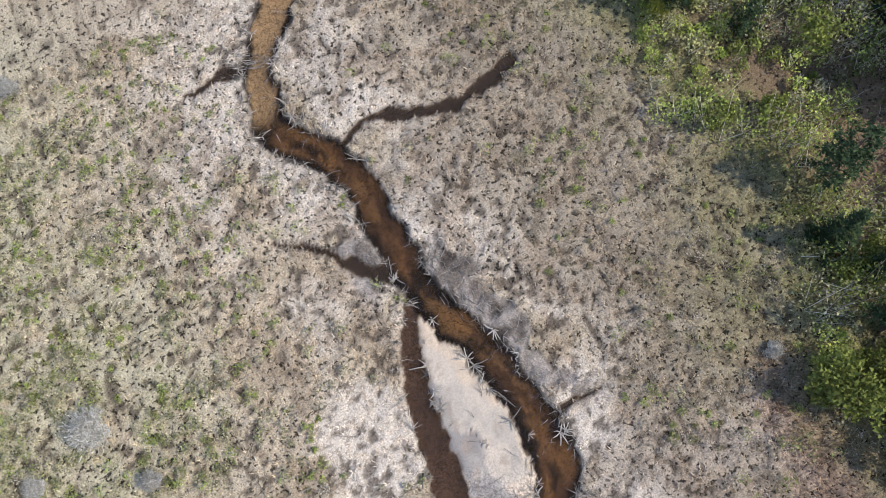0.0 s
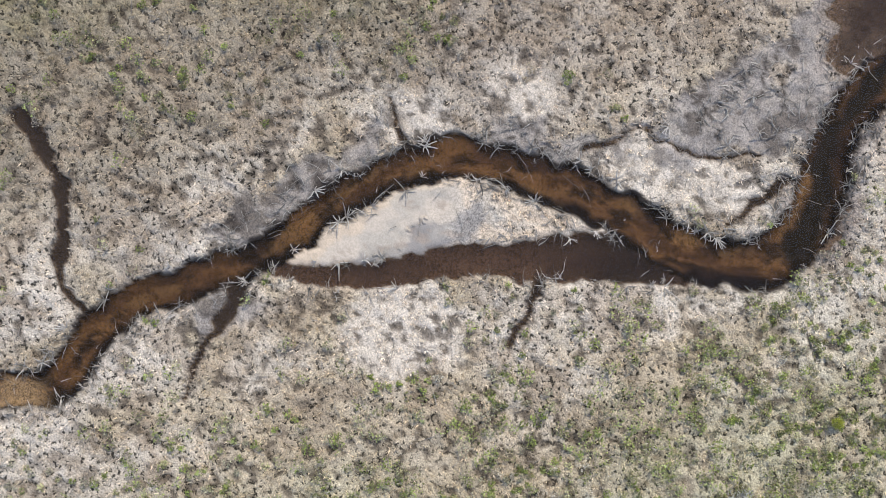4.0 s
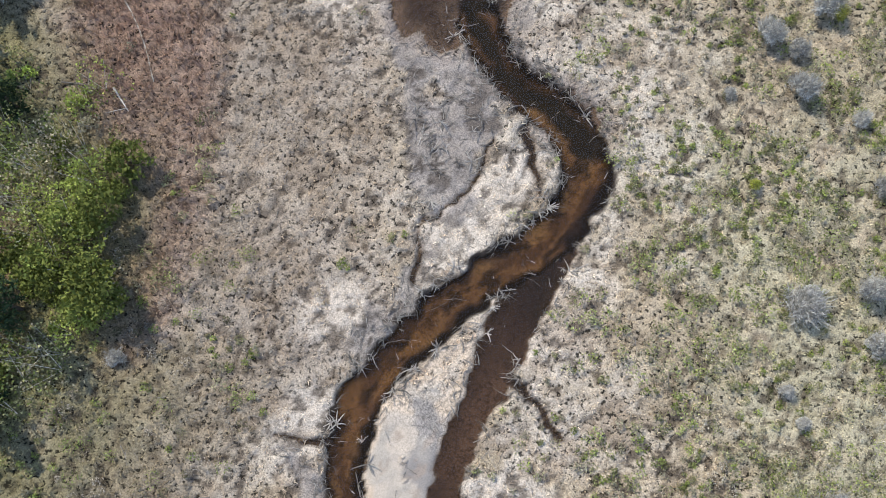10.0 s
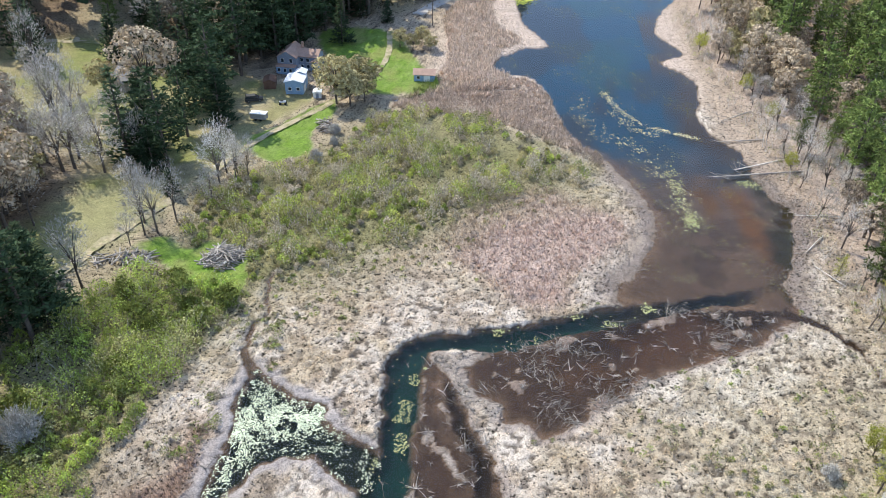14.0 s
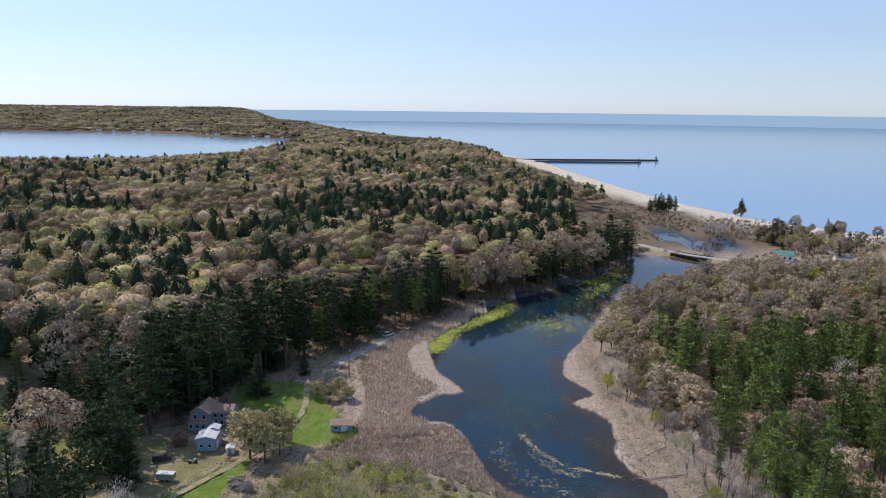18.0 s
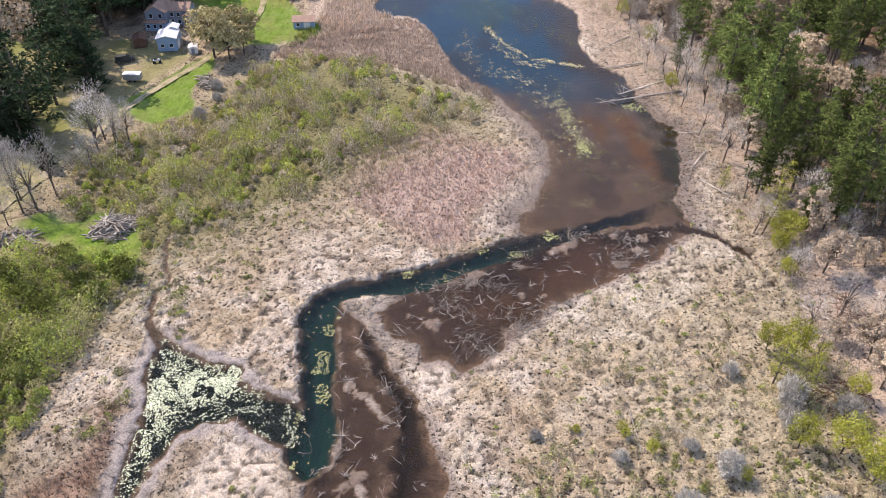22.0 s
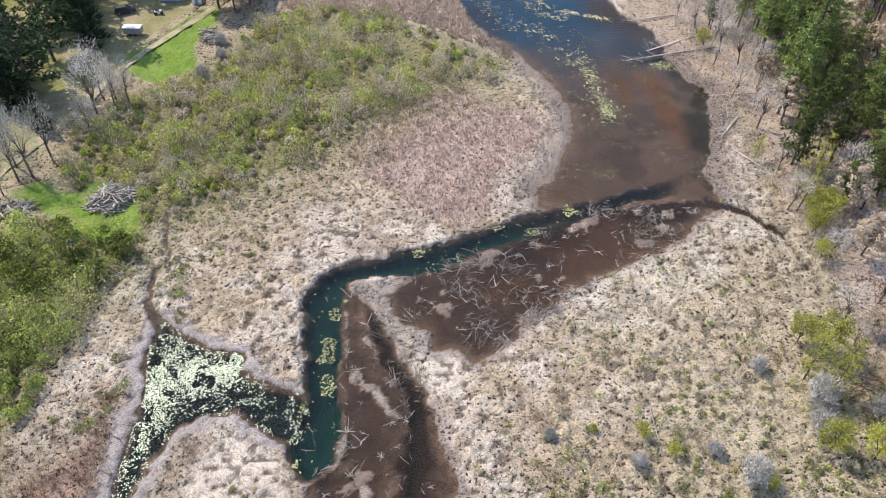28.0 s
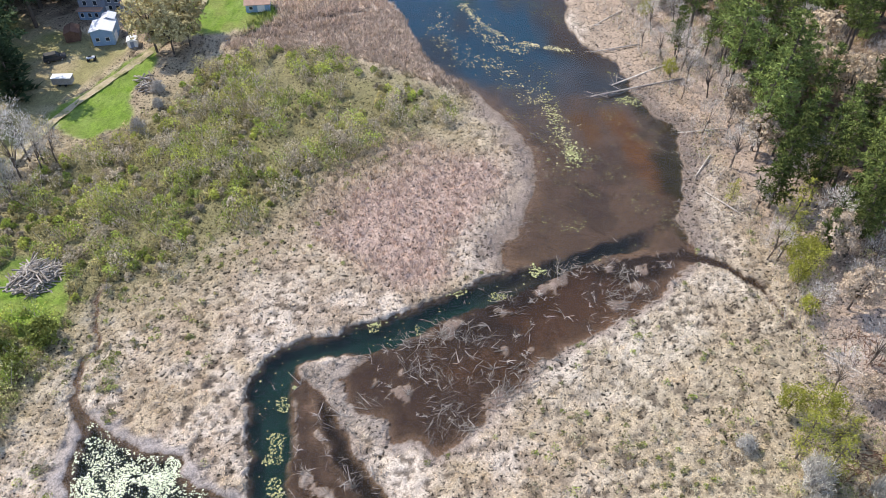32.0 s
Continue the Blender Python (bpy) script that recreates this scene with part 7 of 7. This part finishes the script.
tagged(new("embankment", mesh_of("embankment", np.array(vs), np.array(fs), M_TRACK)), "sandy causeway embankment", "embankment", kind="structure")
deck = [(q[0] + n2[0] * off, q[1] + n2[1] * off, z) for q, n2 in zip(line, nrm) for off, z in ((-3.4, 1.36), (3.4, 1.36), (3.4, 0.95), (-3.4, 0.95))]
fs = [(i * 4 + j, i * 4 + (j + 1) % 4, i * 4 + 4 + (j + 1) % 4, i * 4 + 4 + j) for i in range(len(line) - 1) for j in range(4)]
tagged(new("road", mesh_of("road", np.array(deck), np.array(fs), M_ROAD)), "pale asphalt road over the causeway", "road", kind="structure")
tagged(road, "low road bridge with dark steel sides over the outlet", "bridge")
road.name = "bridge"
for s in (-1, 1):
    seg = line[span[0]:span[1] + 1]
    nn = nrm[span[0]:span[1] + 1]
    rail = [(q[0] + n2[0] * s * off, q[1] + n2[1] * s * off, z) for q, n2 in zip(seg, nn) for off, z in ((3.45, 1.75), (3.6, 1.75), (3.6, 0.5), (3.45, 0.5))]
    f = [(i * 4 + j, i * 4 + (j + 1) % 4, i * 4 + 4 + (j + 1) % 4, i * 4 + 4 + j) for i in range(len(seg) - 1) for j in range(4)]
    o = new("girder", mesh_of("girder", np.array(rail), np.array(f), M_STEEL))
    o.parent = road
    for q, n2 in zip(seg, nn):
        o = part("post", box(-0.15, 0.15, -0.15, 0.15, -2.0, 1.9), M_STEEL, road)
        o.location = (q[0] + n2[0] * s * 3.8, q[1] + n2[1] * s * 3.8, 0)


def pier(x0, y0, x1, y1, label):
    e = new("pier")
    ln, a = math.hypot(x1 - x0, y1 - y0), math.degrees(math.atan2(y1 - y0, x1 - x0))
    e.matrix_basis = pose(x0, y0, ZW, 0, 0, a)
    part("wall", box(0, ln, -3, 3, -3, 2.2, 0.1), M_STEEL, e)
    part("cap", box(0.3, ln - 0.3, -2.7, 2.7, 2.2, 2.4), M_CONCRETE, e)
    part("beacon", box(ln - 4, ln - 2, -1, 1, 2.4, 7.0, 0.2), M_STEEL, e)
    tagged(e, label, "pier", "harbour piers")


pier(110, 1272, 361, 1291, "long dark harbour pier with a small beacon")
pier(150, 1226, 318, 1233, "shorter dark harbour pier")


# vehicles, pole, piles
def car(x, y, deg, paint_mat, label):
    e = new("car")
    e.matrix_basis = pose(x, y, height(x, y) + 0.1, 0, 0, deg)
    part("body", prism([(-2.2, 0.35), (2.2, 0.35), (2.25, 0.8), (1.3, 0.98), (-2.2, 1.0)], -0.88, 0.88), paint_mat, e)
    part("cabin", prism([(-2.1, 0.98), (1.2, 0.98), (0.5, 1.58), (-1.9, 1.6)], -0.78, 0.78), M_PANE, e, "dark tinted glass")
    part("roof", box(-1.85, 0.45, -0.76, 0.76, 1.58, 1.66, 0.03), paint_mat, e)
    for wx in (-1.35, 1.35):
        for wy in (-0.82, 0.82):
            bm = bmesh.new()
            bmesh.ops.create_cone(bm, cap_ends=True, segments=16, radius1=0.35, radius2=0.35, depth=0.22, matrix=pose(wx, wy, 0.33, 90))
            wheel = part("wheel", bm, M_TYRE, e)
            bm = bmesh.new()
            bmesh.ops.create_cone(bm, cap_ends=True, segments=10, radius1=0.2, radius2=0.2, depth=0.24, matrix=pose(wx, wy, 0.33, 90))
            part("rim", bm, M_CONCRETE, wheel)
    tagged(e, label, "car")


car(-17.6, 274, 55, M_CARPAINT, "white car parked beside the gravel drive")
# a car shape added where junk lies on the yard
car(-64.0, 171.2, 20, M_STEEL, "dark car with pale panels that stands for junk on the yard")
e = new("quad_bike")
e.matrix_basis = pose(-56.6, 170.6, height(-56.6, 170.6), 0, 0, 15)
part("body", box(-0.8, 0.8, -0.35, 0.35, 0.45, 0.85, 0.1), M_CARPAINT, e)
part("seat", box(-0.6, 0.2, -0.22, 0.22, 0.85, 1.0, 0.05), M_TYRE, e)
for wx in (-0.65, 0.65):
    for wy in (-0.5, 0.5):
        bm = bmesh.new()
        bmesh.ops.create_cone(bm, cap_ends=True, segments=12, radius1=0.3, radius2=0.3, depth=0.24, matrix=pose(wx, wy, 0.3, 90))
        part("wheel", bm, M_TYRE, e)
tagged(e, "small white quad bike standing on the yard", "quad bike")

e = new("utility_pole")
e.matrix_basis = pose(-27, 231, height(-27, 231))
o = new("pole", mesh_of("pole", *limb((0, 0, -0.5), (0, 0, 9.6), 0.16, 0.11, 8), M_BARK))
o.parent = e
part("crossarm", box(-1.2, 1.2, -0.06, 0.06, 8.9, 9.05), M_BARK, e)
bm = bmesh.new()
bmesh.ops.create_cone(bm, cap_ends=True, segments=12, radius1=0.22, radius2=0.22, depth=0.7, matrix=pose(0.3, 0, 8.2))
part("transformer", bm, M_CONCRETE, e)
tagged(e, "weathered wooden utility pole with a crossarm", "utility pole")


def log_pile(name, x, y, lx, ly, tall, count, deg, label, thick=0.14, wood=None):
    e = new(name)
    e.matrix_basis = pose(x, y, height(x, y), 0, 0, deg)
    meshes = [mesh_of("log", *limb((-r, 0, 0), (r, 0.1, 0.1), thick, thick * 0.7, 6), wood or M_DEADWOOD) for r in (0.8, 1.2, 1.7)]
    for i in range(count):
        u, v = rng.uniform(-1, 1), rng.uniform(-1, 1)
        o = new("log", meshes[rng.integers(3)])
        o.parent = e
        o.matrix_basis = pose(u * lx, v * ly, 0.12 + tall * rng.uniform() * (1 - max(abs(u), abs(v)) ** 2), rng.uniform(-15, 15), rng.uniform(-20, 20), rng.uniform(0, 180))
    tagged(e, label, "log pile", "heaps of old wood")


log_pile("log_pile", -66.5, 104.2, 5.2, 1.6, 1.1, 70, 8, "long heap of grey logs and rubble beside the track")
log_pile("log_pile", -49.6, 107.0, 2.9, 3.2, 1.4, 230, -20, "broad heap of bleached cut branches on the grass")
log_pile("brush_heap", 57.6, 65.4, 3.4, 2.6, 1.0, 60, 30, "tangled heap of dead branches on the shore slope", 0.05, M_RUSTY)
log_pile("brush_heap", 65.6, 82.6, 3.0, 3.4, 1.1, 60, -15, "tangled heap of dead branches under the pines", 0.05, M_RUSTY)
log_pile("log_pile", -43.0, 160.0, 1.6, 3.4, 0.9, 40, 20, "heap of grey brushwood beside the lawn")

# lone trees round the yards
for x, y, s, k in ((-105, 152, 1.1, 0), (-113.5, 153.4, 1.0, 1), (-99.3, 151, 1.1, 0), (-102, 159.5, 0.9, 1), (-68, 116, 1.0, 1), (-88, 112.5, 0.9, 0), (-76, 137, 0.9, 0), (-72, 122, 0.9, 1), (-95, 145, 1.0, 1), (-110, 165, 1.0, 0), (-120, 172, 1.0, 1), (-126, 182, 1.1, 0), (-92, 158, 0.8, 1), (-64.3, 113.3, 0.9, 0), (-66.4, 112.4, 1.0, 1), (-58, 129.9, 0.95, 0), (-55.7, 133, 0.8, 1), (-70.1, 95.7, 0.95, 0), (-67.5, 108.6, 0.6, 1), (-106, 155, 1.1, 0), (-57.8, 124.6, 0.7, 1), (-62, 117, 0.85, 0), (-56.4, 135.7, 0.8, 1), (-59.1, 136.6, 0.85, 0), (-53.7, 134.7, 0.8, 1), (-100.5, 146.8, 1.0, 0), (-97.4, 132, 0.9, 1)):
    m = Matrix.LocRotScale((x, y, height(x, y) - 0.1), Euler((0, 0, rng.uniform(0, 6.28))), (s * 0.8, s * 0.8, s))
    plant("bare_tree", BARE[k], m, "leafless grey tree beside the track", "tree", "bare trees round the yard")
# the first, small spruce is added to stand for a shadow on the grass
for x, y, s, k in ((-66.8, 126.5, 0.45, 1), (-93, 188, 1.1, 0), (-86, 188, 1.0, 2), (-108, 190, 1.0, 1), (-130, 188, 1.0, 2), (-67.8, 158.5, 1.0, 1), (-51, 213, 0.72, 0), (-72.8, 88.5, 0.75, 1), (-77, 94, 0.8, 0), (-50, 236, 0.6, 1), (-41, 232, 0.5, 1), (-75, 166, 0.8, 0), (-79, 145, 0.9, 2), (-74, 135, 0.8, 1)):
    m = Matrix.LocRotScale((x, y, height(x, y) - 0.1), Euler((0, 0, rng.uniform(0, 6.28))), (s * 1.35, s * 1.35, s))
    plant("spruce_tree", FIRS[k], m, "dark green spruce beside the houses", "conifer", "spruces round the yard")
YARD_SPRUCES = [(-90.6, 153.2), (-78.4, 143.5), (-81.1, 138.3), (-89.3, 142.5), (-92.8, 132.5), (-72.3, 137.8), (-98.8, 136.7), (-70.5, 86.1), (-70.8, 82), (-73, 151), (-80, 141), (-84, 133), (-76, 127), (-88, 126), (-92, 138), (-79, 90), (-75, 83), (-75, 204), (-80, 211), (-72, 214), (-66, 222), (-60, 230), (-70, 231), (-78, 227), (-84, 219), (-56, 240), (-64, 243), (-50, 245), (-44, 250), (-97, 125), (-100, 140), (-88, 80), (-82, 128), (-91, 134), (-99, 132), (-96, 214), (-85, 202), (-90, 208)]
WOOD_SPRUCES = [(-71, 200), (-70, 219), (-62, 214), (-66, 199), (-62, 206), (-58, 222), (-54, 229), (-66, 212), (-78, 200), (-104, 208), (-48, 238), (-104, 120), (-108, 130), (-72, 168), (-76, 176), (-80, 184), (-84, 192), (-72, 186), (-78, 168), (-70.5, 163), (-100, 222), (-108, 214), (-92, 226), (-76, 238), (-84, 236), (-58, 252), (-36, 258), (-30, 266), (-68, 206), (-74, 196)]
for x, y in YARD_SPRUCES + WOOD_SPRUCES:
    if -90 < x < -62 and 99 < y < 129:
        continue
    s = rng.uniform(0.75, 1.15) if y < 190 else rng.uniform(1.05, 1.45)
    m = Matrix.LocRotScale((x, y, height(x, y) - 0.1), Euler((0, 0, rng.uniform(0, 6.28))), (s * 1.3, s * 1.3, s))
    pick = rng.uniform()
    if x < -80 and pick > 0.28:
        plant("bare_tree", BARE[rng.integers(2)], m, "leafless grey tree at the yard's edge", "tree", "bare trees round the yard")
    elif y > 190 and pick > 0.62:
        plant("budding_tree", BROAD[rng.integers(6)], m, "budding brown broadleaf tree behind the house", "tree", "trees of the western woods")
    else:
        plant("spruce_tree", FIRS[rng.integers(3)] if pick < 0.2 else DARKPINES[rng.integers(3)], m, "dark green conifer at the yard's edge", "conifer", "conifers round the yard")
for x, y, s, k in ((-88, 166.2, 1.15, 3), (-102, 171, 0.7, 4), (-43.7, 172.8, 0.9, 1), (-40, 178.4, 0.8, 4), (-37.4, 180.4, 0.65, 1), (-40, 171.5, 0.75, 4), (-37, 174, 0.55, 1), (-30, 210, 0.42, 4), (-34, 212, 0.4, 1), (-25, 210, 0.38, 4), (-28, 214, 0.42, 1), (-47, 181, 0.45, 0)):
    m = Matrix.LocRotScale((x, y, height(x, y) - 0.1), Euler((0, 0, rng.uniform(0, 6.28))), (s * 1.15, s * 1.15, s))
    plant("yard_tree", BROAD[k], m, "olive budding tree beside the lawn", "tree", "trees round the lawn")
# shore trees beyond the road
for i in range(60):
    x, y = rng.uniform(205, 330), 0
    y = rng.uniform(430, 545) - 0.35 * (x - 205)
    s = rng.uniform(0.5, 0.85)
    m = Matrix.LocRotScale((x, y, height(x, y) - 0.1), Euler((0, 0, rng.uniform(0, 6.28))), (s, s, s))
    kind = rng.uniform()
    meshes = FIRS[rng.integers(3)] if kind < 0.2 else LIMES[rng.integers(2)] if kind < 0.35 else BROAD[rng.integers(6)]
    plant("shore_tree", meshes, m, "tree in early leaf on the lake shore", "tree", "trees of the lake shore")
